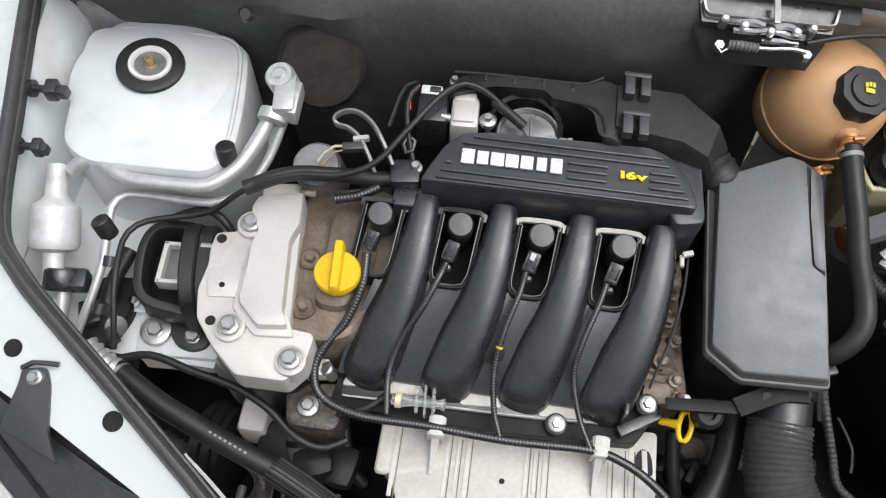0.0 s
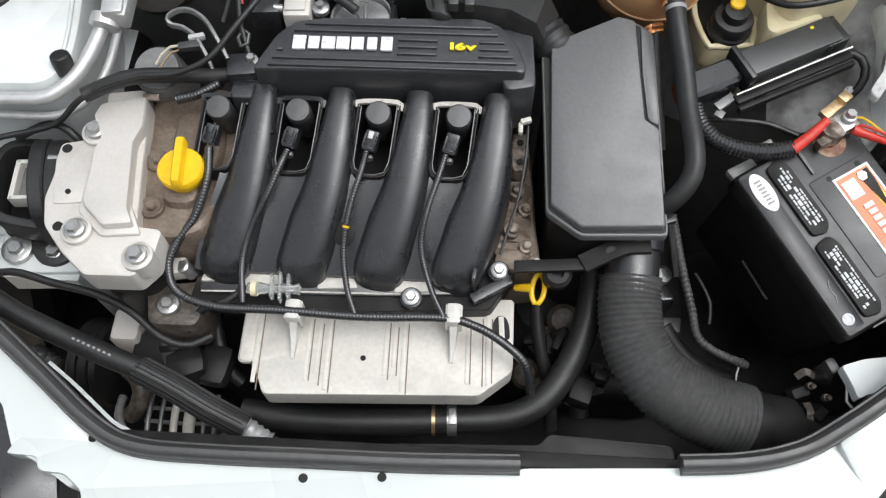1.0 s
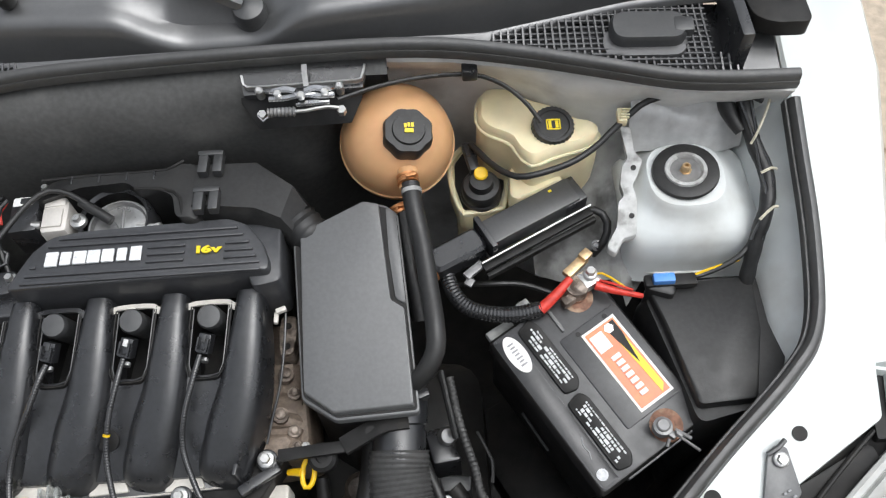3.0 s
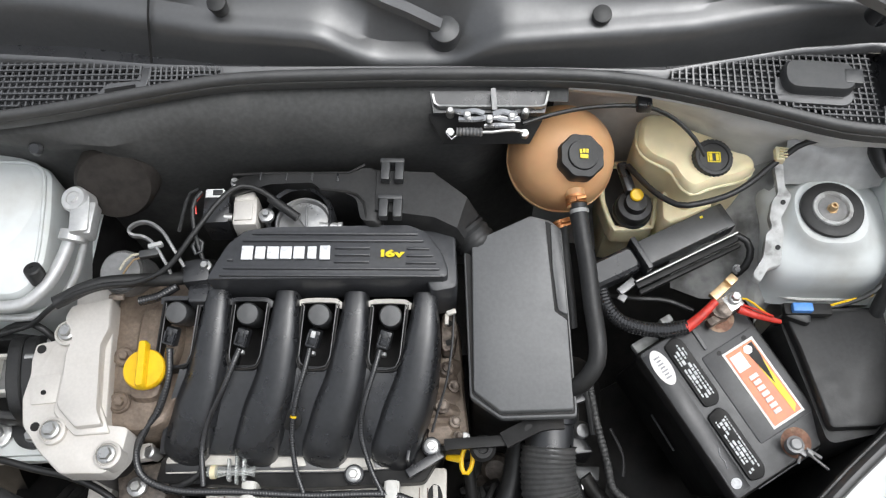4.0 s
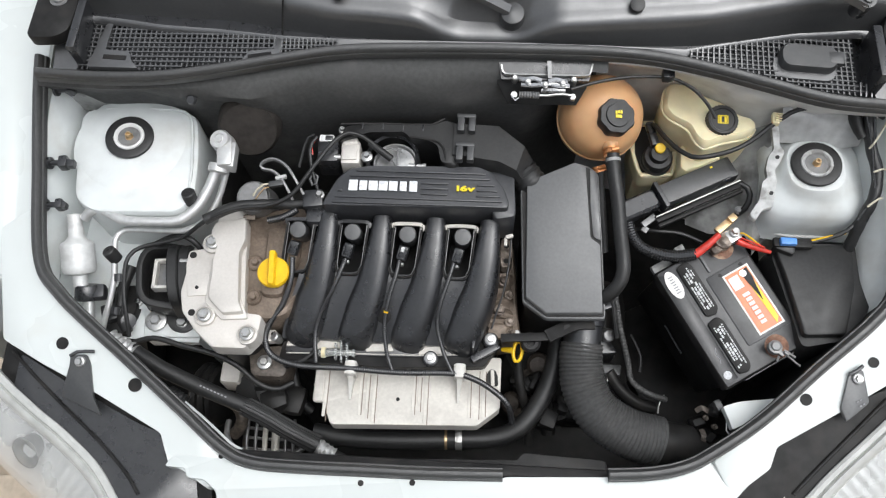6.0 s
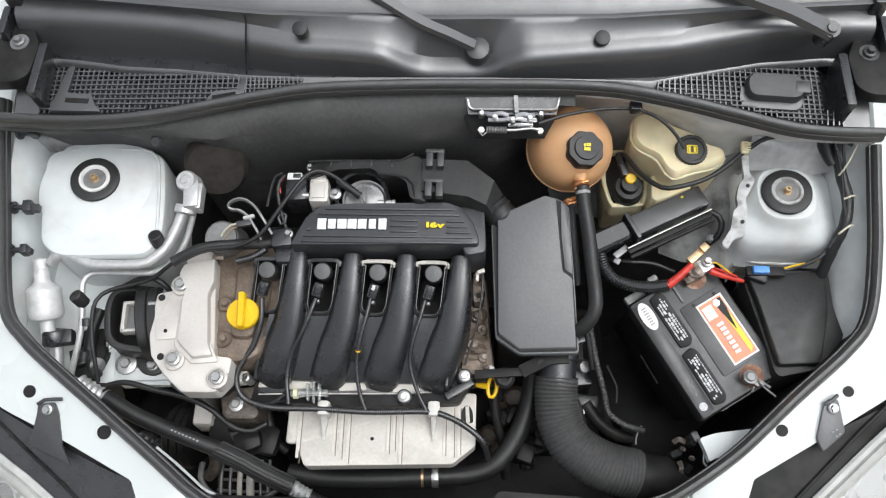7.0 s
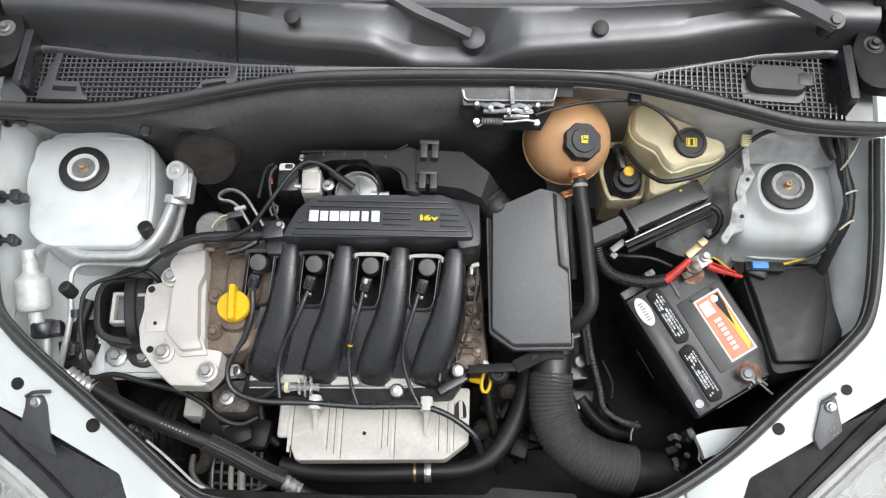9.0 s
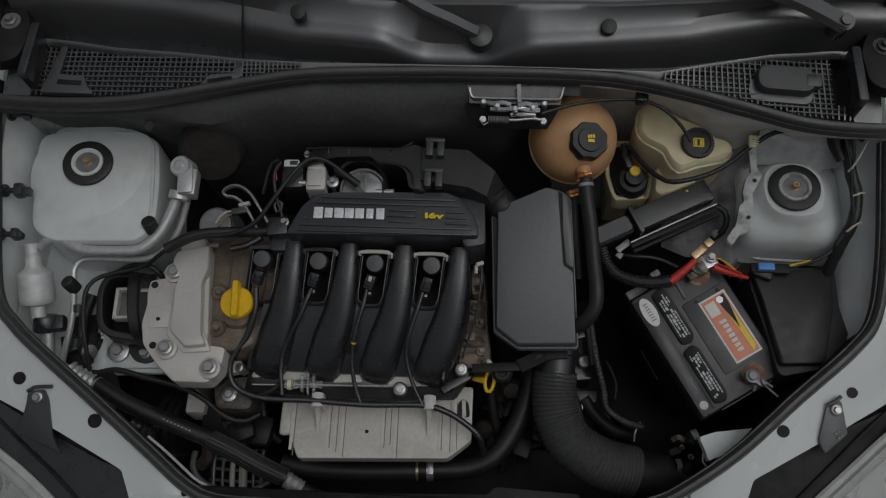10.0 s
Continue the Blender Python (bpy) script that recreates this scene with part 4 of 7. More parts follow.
part("head_ledge", loft(ledge), HEAD, head, "uneven oily casting ledge")
for x, y, z, r in ((0.070, -0.174, 0.790, 0.006), (0.080, -0.196, 0.786, 0.005), (0.066, -0.222, 0.786, 0.0062), (0.082, -0.240, 0.782, 0.005), (0.086, -0.258, 0.780, 0.0045)):
    part("stud", lathe([(r * 1.6, -0.014), (r * 1.5, -0.002), (r, -0.001), (r, 0.005), (r * 0.6, 0.0065), (0, 0.0065)], (x, y, z), (0.2, -0.1, 1), 10), CASTING, head)
part("end_bolt", hexbolt((0.094, -0.258, 0.775), r=0.004, washer=0.006), ZINC, head)

# intake manifold: plenum, four runners, valleys and coil wells
man = part("intake_manifold", prism(rounded([(-0.217, -0.109), (-0.211, -0.092), (-0.198, -0.062), (-0.180, -0.043), (-0.149, -0.037), (0.021, -0.031), (0.043, -0.040), (0.062, -0.066), (0.070, -0.088), (0.070, -0.101), (0.0, -0.104)], 0.006, 4), 0.850, 0.906, 0.0045), PLENUM, engine, "black moulded plastic plenum")
part("shoulder", prism(rounded([(0.02, -0.028), (0.078, -0.034), (0.082, -0.108), (0.05, -0.115)], 0.008, 3), 0.82, 0.893, 0.004), PLENUM, man)
part("shoulder", prism(rounded([(-0.235, -0.10), (-0.20, -0.10), (-0.20, -0.125), (-0.245, -0.125)], 0.005, 3), 0.82, 0.876, 0.003), PLENUM, man)
part("plenum_back", box((-0.07, -0.045, 0.86), (0.24, 0.03, 0.05), 0, 0.008), PLENUM, man)
for k in range(7):
    y = -0.046 - 0.0093 * k
    x0 = np.interp(y, [-0.116, -0.094, -0.062, -0.043], [-0.205, -0.198, -0.186, -0.165])
    x1 = np.interp(y, [-0.110, -0.092, -0.066, -0.04], [0.062, 0.060, 0.048, 0.028])
    spans = [(x0, x1)]
    if 1 < k < 5:
        spans = [(x0, -0.187), (-0.066, -0.024), (0.020, x1)]
    for a, b in spans:
        if b - a > 0.006:
            part("rib", box(((a + b) / 2, y, 0.9065), (b - a, 0.0036, 0.0048), 0.6, 0.0012), PLENUM, man)
for k, wide in enumerate((0.0150, 0.0130, 0.0155, 0.0150, 0.0145, 0.0115, 0.0135)):
    part("badge_bar", box((-0.1705 + 0.0155 * k, -0.0745 + 0.0003 * k, 0.9085), (wide * 0.93, 0.0165 if k % 6 else 0.0185, 0.003), 1, 0.001), SILVERT, man, "plain silver badge block")
marks = [lettering(c, 0.0104, 0.0008, axes_at((0.0015 + dx, -0.0730, 0.9084), (1, 0.02, 0), (0, 1, 0)) @ Matrix.Diagonal((1.55, 0.84, 1, 1))) for c, dx in (("1", -0.0100), ("6", -0.0012), ("v", 0.0098))]
part("valve_mark", joined(*marks), YELLOWT, man, "yellow raised characters 16V")

RUN = [(-0.110, 0.0, 0.8805, 0.0150), (-0.130, -0.0005, 0.879, 0.0165), (-0.165, -0.004, 0.870, 0.0205), (-0.205, -0.012, 0.852, 0.0245), (-0.245, -0.026, 0.828, 0.0290), (-0.272, -0.0345, 0.808, 0.0305), (-0.286, -0.0375, 0.797, 0.0306), (-0.2945, -0.0385, 0.786, 0.0300), (-0.2985, -0.0390, 0.768, 0.0285)]
RUN_X = (-0.209, -0.125, -0.041, 0.043)


def runner_rows(x0, widen=0.0, lower=0.0):
    pts = smooth_path([(x0 + dx, y, z - lower) for y, dx, z, w in RUN], 0.008)
    out = []
    for p in pts:
        w = float(np.interp(-p.y, [-r[0] for r in RUN], [r[3] for r in RUN])) + widen
        out.append((p, w))
    return out


for x0 in RUN_X:
    rows = []
    track = runner_rows(x0)
    for k, (p, w) in enumerate(track):
        q = track[min(k + 1, len(track) - 1)][0] - track[max(k - 1, 0)][0]
        side = Vector((0, 0, 1)).cross(q).normalized() * -1
        up = side.cross(q).normalized()
        if up.z < 0:
            up = -up
        rnd = float(np.interp(p.y, [-0.20, -0.115], [2.7, 3.2]))
        deep = float(np.interp(p.y, [-0.20, -0.115], [0.026, 0.022]))
        prof = [(-1.03, -0.050)] + [(u, -deep * (1 - max(0.0, 1 - abs(u) ** rnd) ** (1 / rnd))) for u in (-1.0, -0.985, -0.94, -0.86, -0.75, -0.6, -0.4, -0.2, 0.0, 0.2, 0.4, 0.6, 0.75, 0.86, 0.94, 0.985, 1.0)] + [(1.03, -0.050)]
        rows.append([p + side * (u * w) + up * v for u, v in prof])
    part("runner", loft(rows), PLASTIC, man)

# valleys between the runners below the coil wells, and the floor of the wells
for k in range(4):
    x0 = -0.209 + 0.084 * (k - 0.5)
    rows = []
    for y, dx, z, w in [(-0.192, -0.009, 0.8575, 0.0228)] + RUN[3:7]:
        half = 0.048 - w if k else 0.010
        cx = x0 + dx + (0.020 if k == 0 else 0)
        rows.append([(cx - half, y, z - 0.060), (cx - half, y, z - 0.0145), (cx - half * 0.5, y, z - 0.0170), (cx + half * 0.5, y, z - 0.0170), (cx + half, y, z - 0.0145), (cx + half, y, z - 0.060)])
    part("valley", loft(rows), PLASTIC, man)
    if k < 4:
        well = rounded([(x0 - 0.023, -0.115), (x0 + 0.022, -0.115), (x0 + 0.015, -0.186), (x0 + 0.008, -0.198), (x0 - 0.024, -0.198), (x0 - 0.0285, -0.186)], 0.006, 4)
        zw = lambda y: float(np.interp(-y, [0.115, 0.165, 0.205], [0.8665, 0.8545, 0.8400]))
        # Well interiors are coloured near-black to hold their shade.
        part("coil_well", loft([[(x, y, 0.79) for x, y in well], [(x, y, zw(y)) for x, y in well], [(x0 - 0.004 + (x - x0 + 0.004) * 0.88, -0.157 + (y + 0.157) * 0.92, zw(y)) for x, y in well], [(x0 - 0.004 + (x - x0 + 0.004) * 0.82, -0.157 + (y + 0.157) * 0.88, 0.80) for x, y in well]], top=True), DEEP, man, "deep well round an ignition coil")
        part("well_rim", tube([(x, y, zw(y) + 0.002) for x, y in well[8:] + well[:1]], 0.0013, 6), DEEP, man)
        part("well_rim", tube([(x0 - 0.004 + (x - x0 + 0.004) * 0.86, -0.157 + (y + 0.157) * 0.93, zw(y) + 0.0005) for x, y in well[8:] + well[:1]], 0.0009, 6), PLASTIC, man)
        # On the last two wells a pale edge paints the glossy rim's highlight.
        part("well_edge", sweep(smooth_path([(x0 - 0.0245, -0.124, 0.866), (x0 - 0.0225, -0.1185, 0.868), (x0 + 0.019, -0.1180, 0.868), (x0 + 0.0215, -0.126, 0.865)], 0.006), lambda k, n: [(-0.0028, -0.002), (0.0028, -0.002), (0.0028, 0.001), (-0.0028, 0.001)]), SHIELD if k > 1 else PLASTIC, man, "pale edge painted as the glossy rim's highlight" if k > 1 else "")

# lower flange with a glossy ledge and bare metal tabs between the feet of the runners
fl = part("flange", prism(rounded([(-0.283, -0.318), (-0.279, -0.285), (-0.22, -0.276), (0.03, -0.270), (0.055, -0.256), (0.068, -0.250), (0.074, -0.262), (0.052, -0.300), (0.045, -0.312), (-0.10, -0.322)], 0.006, 3), 0.735, 0.768, 0.003), DEEP, man, "black flange at the foot of the runners")
part("ledge", prism(rounded([(-0.272, -0.309), (-0.273, -0.288), (-0.21, -0.280), (0.028, -0.273), (0.032, -0.296), (-0.06, -0.303)], 0.004, 3), 0.764, 0.7715, 0.0015), BATTP, fl, "glossy black ledge with a pale edge line")
# Pale tube along the ledge paints the highlight of its glossy edge.
part("edge_glint", tube([(-0.270, -0.3075, 0.7715), (-0.16, -0.3035, 0.7720), (-0.06, -0.3005, 0.7720), (0.028, -0.2945, 0.7720)], 0.0011, 6), SHIELD, fl, "pale line for the edge's glossy highlight")
for cx in (-0.2060, -0.1230, -0.0390):
    tab = rounded([(cx - 0.022, -0.2995), (cx - 0.015, -0.284), (cx - 0.013, -0.272), (cx + 0.013, -0.270), (cx + 0.016, -0.281), (cx + 0.024, -0.2965)], 0.004, 3)
    part("metal_tab", prism(tab, 0.768, 0.7745, 0.0012), SHIELD, fl, "bare pale metal tab")
part("metal_tab", prism(rounded([(-0.272, -0.297), (-0.270, -0.287), (-0.247, -0.285), (-0.245, -0.295)], 0.003, 3), 0.768, 0.7745, 0.0012), SHIELD, fl, "bare pale metal tab")
for p in ((-0.0405, -0.3065, 0.780), (0.0525, -0.2725, 0.785)):
    part("boss", lathe([(0.0125, -0.03), (0.0118, -0.004), (0.0105, -0.003), (0, -0.003)], p, (0, -0.15, 1), 22), PLASTIC, fl)
    part("bolt", hexbolt(p, (0, -0.15, 1), 0.0058, 0.0095), ZINC, fl)
part("side_edge", tube([(0.0775, -0.123, 0.842), (0.0760, -0.160, 0.832), (0.0700, -0.200, 0.816), (0.0600, -0.232, 0.800), (0.0530, -0.256, 0.788)], 0.0016, 8), BATTP, man, "thin moulded side edge")
part("side_tab", joined(box((0.0745, -0.124, 0.852), (0.012, 0.006, 0.006), 20, 0.0015), box((0.0690, -0.132, 0.849), (0.005, 0.014, 0.006), 0, 0.0015)), SHIELD, man, "bare pale metal tab")
part("valley_hole", lathe([(0.0125, -0.006), (0.0125, 0.0016), (0.0105, 0.0020), (0, 0.0018)], (-0.1165, -0.250, 0.8105), (0, -0.52, 1), 22), DEEP, man, "dark round hole in the valley")
part("post", box((0.026, -0.290, 0.79), (0.004, 0.012, 0.045), -6, 0.001), PLASTIC, fl)
part("post", box((0.045, -0.292, 0.776), (0.05, 0.012, 0.01), 32, 0.003), PLASTIC, fl)

# valve cover with filler cap
vc = part("valve_cover", prism(rounded([(-0.352, -0.090), (-0.275, -0.070), (-0.235, -0.085), (-0.232, -0.15), (-0.255, -0.235), (-0.268, -0.262), (-0.302, -0.272), (-0.338, -0.262)], 0.012, 4), 0.74, 0.822, 0.010), HEAD, engine, "brown oil-stained valve cover")
part("cover_crown", prism(rounded([(-0.315, -0.115), (-0.262, -0.105), (-0.255, -0.17), (-0.275, -0.235), (-0.312, -0.235)], 0.015, 4), 0.80, 0.834, 0.010), HEAD, vc)
for x, y, z in ((-0.327, -0.178, 0.826), (-0.322, -0.236, 0.826)):
    part("recess", lathe([(0.013, -0.006), (0.013, 0.001), (0.0115, 0.0025), (0.0095, 0.0005), (0, 0.0)], (x, y, z), (0, 0, 1), 22), HEAD, vc)
    part("bolt", lathe([(0.006, 0), (0.006, 0.005), (0.0045, 0.0065), (0, 0.0065)], (x, y, z), (0, 0, 1), 6), HEAD, vc, "dirty cover bolt")
part("bolt", joined(lathe([(0.004, 0), (0.004, 0.018), (0, 0.018)], (-0.352, -0.108, 0.845), (1, 0.05, 0), 12)), CASTING, vc)
cap = part("filler_cap", lathe([(0.020, 0.0), (0.022, 0.010), (0.0245, 0.012), (0.025, 0.018), (0.0235, 0.0205), (0, 0.021)], (-0.289, -0.203, 0.836), (0, 0, 1), 36), YELLOW, vc, "bright yellow oil filler cap")
grip = moved(loft([ring_rect(0, 0.002, 0.0055, 0.029, 0.004, 0.0), ring_rect(0, 0.002, 0.0052, 0.0285, 0.004, 0.011), ring_rect(0, 0.002, 0.0038, 0.027, 0.003, 0.0135)]), Matrix.Translation((-0.289, -0.202, 0.855)) @ Matrix.Rotation(radians(5), 4, "Z"))
part("grip", grip, YELLOW, cap)
solo("engine_identity_plate", box((-0.302, -0.285, 0.775), (0.03, 0.02, 0.02), 10, 0.005), ALU, "small pale casting lug on the engine corner", "lug")

# timing cover
tc = part("timing_cover", prism(rounded([(-0.433, -0.168), (-0.408, -0.162), (-0.400, -0.128), (-0.346, -0.118), (-0.336, -0.200), (-0.327, -0.268), (-0.300, -0.270), (-0.303, -0.303), (-0.319, -0.323), (-0.370, -0.324), (-0.400, -0.299), (-0.426, -0.269), (-0.434, -0.237), (-0.431, -0.206), (-0.434, -0.190)], 0.005, 4), 0.802, 0.838, 0.003), ALU, engine, "pale cast aluminium timing cover")
RAISED = [(-0.394, -0.122), (-0.346, -0.110), (-0.341, -0.150), (-0.347, -0.172), (-0.335, -0.256), (-0.327, -0.270), (-0.358, -0.274), (-0.384, -0.250), (-0.385, -0.208), (-0.388, -0.184), (-0.384, -0.164), (-0.399, -0.138)]
part("cover_skirt", prism(rounded([(-0.425, -0.172), (-0.400, -0.150), (-0.346, -0.125), (-0.330, -0.268), (-0.306, -0.292), (-0.322, -0.312), (-0.366, -0.314), (-0.394, -0.292), (-0.418, -0.262)], 0.008, 3), 0.66, 0.803), DEEP, tc, "near-black skirt below the cover")
part("raised_face", prism(rounded(RAISED, 0.004, 3), 0.80, 0.853, 0.005), ALU, tc)
step = [(-0.392, -0.178), (-0.380, -0.170), (-0.330, -0.256), (-0.320, -0.277), (-0.361, -0.281), (-0.391, -0.254)]
part("face_step", prism(rounded(step, 0.004, 3), 0.832, 0.8425, 0.002), ALU, tc)
part("sealed_pad", prism(rounded([(-0.4285, -0.2115), (-0.3925, -0.206), (-0.3885, -0.2415), (-0.4215, -0.245)], 0.003, 3), 0.836, 0.8405, 0.001), ALU, tc)
part("cover_top", box((-0.374, -0.106, 0.81), (0.045, 0.022, 0.06), 9, 0.006), ALU, tc)
for x, y in ((-0.395, -0.155), (-0.387, -0.276), (-0.317, -0.3025)):
    part("boss", lathe([(0.0165, -0.02), (0.0160, 0.002), (0.013, 0.0035), (0.012, 0.001), (0, 0.001)], (x, y, 0.842), (0, 0, 1), 26), ALU, tc)
    part("bolt", hexbolt((x, y, 0.8465), r=0.0078, washer=0.0105), ZINC, tc)
for x, y, r in ((-0.4245, -0.175, 0.0055), (-0.4100, -0.2705, 0.0055), (-0.4085, -0.230, 0.0030)):
    part("cover_hole", lathe([(r, -0.004), (r, 0.0008 + 0.003 * (r < 0.004)), (0, 0.0008 + 0.003 * (r < 0.004))], (x, y, 0.838), (0, 0, 1), 16), DEEP, tc, "dark hole in the cover")
part("front_bolt_plate", prism(rounded([(-0.335, -0.30), (-0.265, -0.29), (-0.27, -0.345), (-0.325, -0.345)], 0.01, 3), 0.70, 0.762, 0.004), GRIME, engine, "dark engine bracket")
part("front_bolt", hexbolt((-0.304, -0.324, 0.768), r=0.007, washer=0.0115), ZINC, engine)
part("front_lug", lathe([(0.008, 0), (0.008, 0.02), (0.006, 0.022), (0, 0.022)], (-0.286, -0.285, 0.765), (-0.3, 0, 1), 14), ZINC, engine)

# engine mount
mo = thing("engine_mount", (-0.48, -0.20, 0.735), "black rubber engine mount on a pale bracket with bolts", "engine mount")
part("base_plate", prism(rounded([(-0.527, -0.222), (-0.445, -0.218), (-0.422, -0.262), (-0.423, -0.281), (-0.516, -0.287)], 0.004, 3), 0.70, 0.745, 0.002), BAY, mo, "pale steel bracket")
part("foot_plate", prism(rounded([(-0.496, -0.229), (-0.466, -0.224), (-0.436, -0.250), (-0.434, -0.268), (-0.449, -0.277), (-0.470, -0.274), (-0.489, -0.250)], 0.010, 4), 0.742, 0.751, 0.002), RUBBER, mo, "dark lobed foot plate")
part("mount_pan", prism(rounded([(-0.528, -0.146), (-0.436, -0.140), (-0.432, -0.245), (-0.520, -0.245)], 0.02, 4), 0.735, 0.757, 0.004), DEEP, mo, "dark hollow under the mount")
ring = [(-0.452, -0.148, 0.795), (-0.482, -0.147, 0.800), (-0.508, -0.150, 0.800), (-0.520, -0.160, 0.799), (-0.524, -0.180, 0.798), (-0.521, -0.205, 0.796), (-0.516, -0.226, 0.794), (-0.506, -0.238, 0.792), (-0.490, -0.243, 0.790), (-0.455, -0.246, 0.786)]
part("rubber_frame", sweep(smooth_path(ring, 0.006), lambda k, n: [(-0.0055, -0.030), (0.0055, -0.030), (0.0060, 0.001), (0.0045, 0.004), (0.0, 0.0052), (-0.0045, 0.004), (-0.0060, 0.001)]), RUBBER, mo)
core_m = axes_at((-0.4875, -0.1935, 0.790), (1, 0.07, 0), (-0.13, 1, 0))
part("core", moved(joined(box((-0.0095, 0, 0), (0.006, 0.052, 0.020), 0, 0.0015), box((0.008, 0.0235, 0), (0.040, 0.005, 0.020), 0, 0.0015), box((0.008, -0.0235, 0), (0.040, 0.005, 0.020), 0, 0.0015)), core_m), WHITEP, mo, "pale metal box section")
part("core_web", moved(box((0.008, 0, -0.006), (0.036, 0.044, 0.010), 0, 0.001), core_m), CASTDIM, mo, "dull grey inner web")
for dx in (0.0, 0.0185):
    part("strap", sweep(smooth_path([(-0.470 + dx, -0.143, 0.775), (-0.467 + dx, -0.152, 0.812), (-0.465 + dx, -0.165, 0.824), (-0.460 + dx, -0.194, 0.827), (-0.455 + dx, -0.222, 0.823), (-0.451 + dx, -0.243, 0.808), (-0.450 + dx, -0.254, 0.765)], 0.008), lambda k, n: [(-0.0088, -0.006), (0.0088, -0.006), (0.0088, 0.001), (0.0066, 0.0035), (-0.0066, 0.0035), (-0.0088, 0.001)]), RUBBER, mo)
part("stud", lathe([(0.006, 0), (0.006, 0.04), (0, 0.04)], (-0.448, -0.182, 0.825), (1, 0.05, 0), 12), ZINC, mo)
for x, y, r, w in ((-0.498, -0.259, 0.009, 0.0175), (-0.454, -0.260, 0.0085, 0.0095), (-0.534, -0.229, 0.005, 0.008), (-0.430, -0.152, 0.008, 0.010)):
    part("bolt", hexbolt((x, y, 0.752 if y < -0.2 else 0.80), r=r, washer=w), ZINC, mo)
part("tag", box((-0.505, -0.233, 0.748), (0.020, 0.017, 0.005), 15, 0.0015), CREAM, mo, "yellowish plastic tag")
part("side_bracket", prism(rounded([(-0.580, -0.205), (-0.535, -0.200), (-0.530, -0.245), (-0.545, -0.290), (-0.580, -0.285)], 0.010, 3), 0.742, 0.760, 0.004), DEEP, mo, "black steel bracket")
part("side_hose", tube([(-0.548, -0.175, 0.775), (-0.556, -0.215, 0.772), (-0.552, -0.255, 0.768), (-0.535, -0.285, 0.765)], 0.009, 12), RUBBER, mo)
part("connector", joined(lathe([(0.012, 0), (0.012, 0.02), (0, 0.022)], (-0.545, -0.262, 0.755), (0.5, -0.3, 0.8), 16), box((-0.568, -0.255, 0.765), (0.03, 0.03, 0.02), 20, 0.005)), PLASTIC, mo)

# heat shield on the engine front
sh = thing("heat_shield", (-0.08, -0.36, 0.72), "pale ribbed sheet metal heat shield with clips", "heat shield")
part("sheet", prism(rounded([(-0.226, -0.300), (-0.215, -0.374), (-0.207, -0.378), (-0.192, -0.412), (0.037, -0.402), (0.072, -0.373), (0.072, -0.290)], 0.005, 3), 0.715, 0.748, 0.003), SHIELD, sh)
for x, wide, y0, y1 in ((-0.205, 0.008, -0.318, -0.400), (-0.150, 0.006, -0.325, -0.395), (-0.139, 0.005, -0.325, -0.385), (-0.128, 0.008, -0.32, -0.404), (-0.066, 0.006, -0.325, -0.385), (-0.057, 0.005, -0.325, -0.375), (-0.046, 0.008, -0.32, -0.402), (0.022, 0.005, -0.32, -0.39), (0.044, 0.007, -0.31, -0.39)):
    part("rib", box((x, (y0 + y1) / 2, 0.7480), (wide * 0.6, abs(y1 - y0), 0.002), 1, 0.0008), SHIELD, sh)
part("rib", loft([ring_rect(-0.216, -0.342, 0.008, 0.036, 0.006, 0.742), ring_rect(-0.216, -0.342, 0.008, 0.036, 0.006, 0.7475), ring_rect(-0.216, -0.342, 0.006, 0.034, 0.005, 0.7495)]), SHIELD, sh)
# Thin dark brown strips running beside the ribs.
for x, y0, y1 in ((-0.2005, -0.318, -0.408), (-0.1455, -0.325, -0.395), (-0.1345, -0.33, -0.400), (-0.1235, -0.325, -0.407), (-0.0615, -0.325, -0.390), (-0.0525, -0.33, -0.385), (-0.0415, -0.325, -0.405), (0.026, -0.325, -0.390), (0.039, -0.315, -0.392), (0.049, -0.315, -0.388)):
    part("groove", box((x, (y0 + y1) / 2, 0.7478), (0.0013, y0 - y1, 0.0012), 1, 0.0), HEAD, sh, "thin dark brown line along a pressed rib")
part("slot", prism(rounded([(0.049, -0.338), (0.049, -0.318), (0.055, -0.310), (0.063, -0.312), (0.067, -0.322), (0.068, -0.338)], 0.004, 3), 0.7465, 0.7490, 0.0), DEEP, sh, "dark arched slot")
part("slot_rib", box((0.0585, -0.325, 0.7495), (0.006, 0.026, 0.003), 4, 0.001), SHIELD, sh)
part("rivet", lathe([(0.003, 0), (0.003, 0.0012), (0, 0.0012)], (-0.089, -0.367, 0.748), (0, 0, 1), 12), DEEP, sh, "dark spot hole")
for x, y in ((-0.1640, -0.329), (0.0065, -0.325)):
    c = part("clip", joined(box((x, y, 0.781), (0.0155, 0.023, 0.014), 0, 0.004), box((x - 0.007, y, 0.772), (0.004, 0.021, 0.026), 0, 0.0015), box((x + 0.007, y, 0.772), (0.004, 0.021, 0.026), 0, 0.0015)), WHITEP, sh, "white plastic cable clip")
    part("clip_tail", loft([[(x - 0.0042, y - 0.010, 0.749), (x + 0.0042, y - 0.010, 0.749), (x + 0.0042, y - 0.010, 0.776), (x - 0.0042, y - 0.010, 0.776)], [(x - 0.0030, y - 0.026, 0.748), (x + 0.0026, y - 0.026, 0.748), (x + 0.0026, y - 0.026, 0.760), (x - 0.0030, y - 0.026, 0.760)], [(x - 0.0024, y - 0.043, 0.747), (x + 0.0008, y - 0.043, 0.747), (x + 0.0008, y - 0.043, 0.751), (x - 0.0024, y - 0.043, 0.751)]]), WHITEP, c)

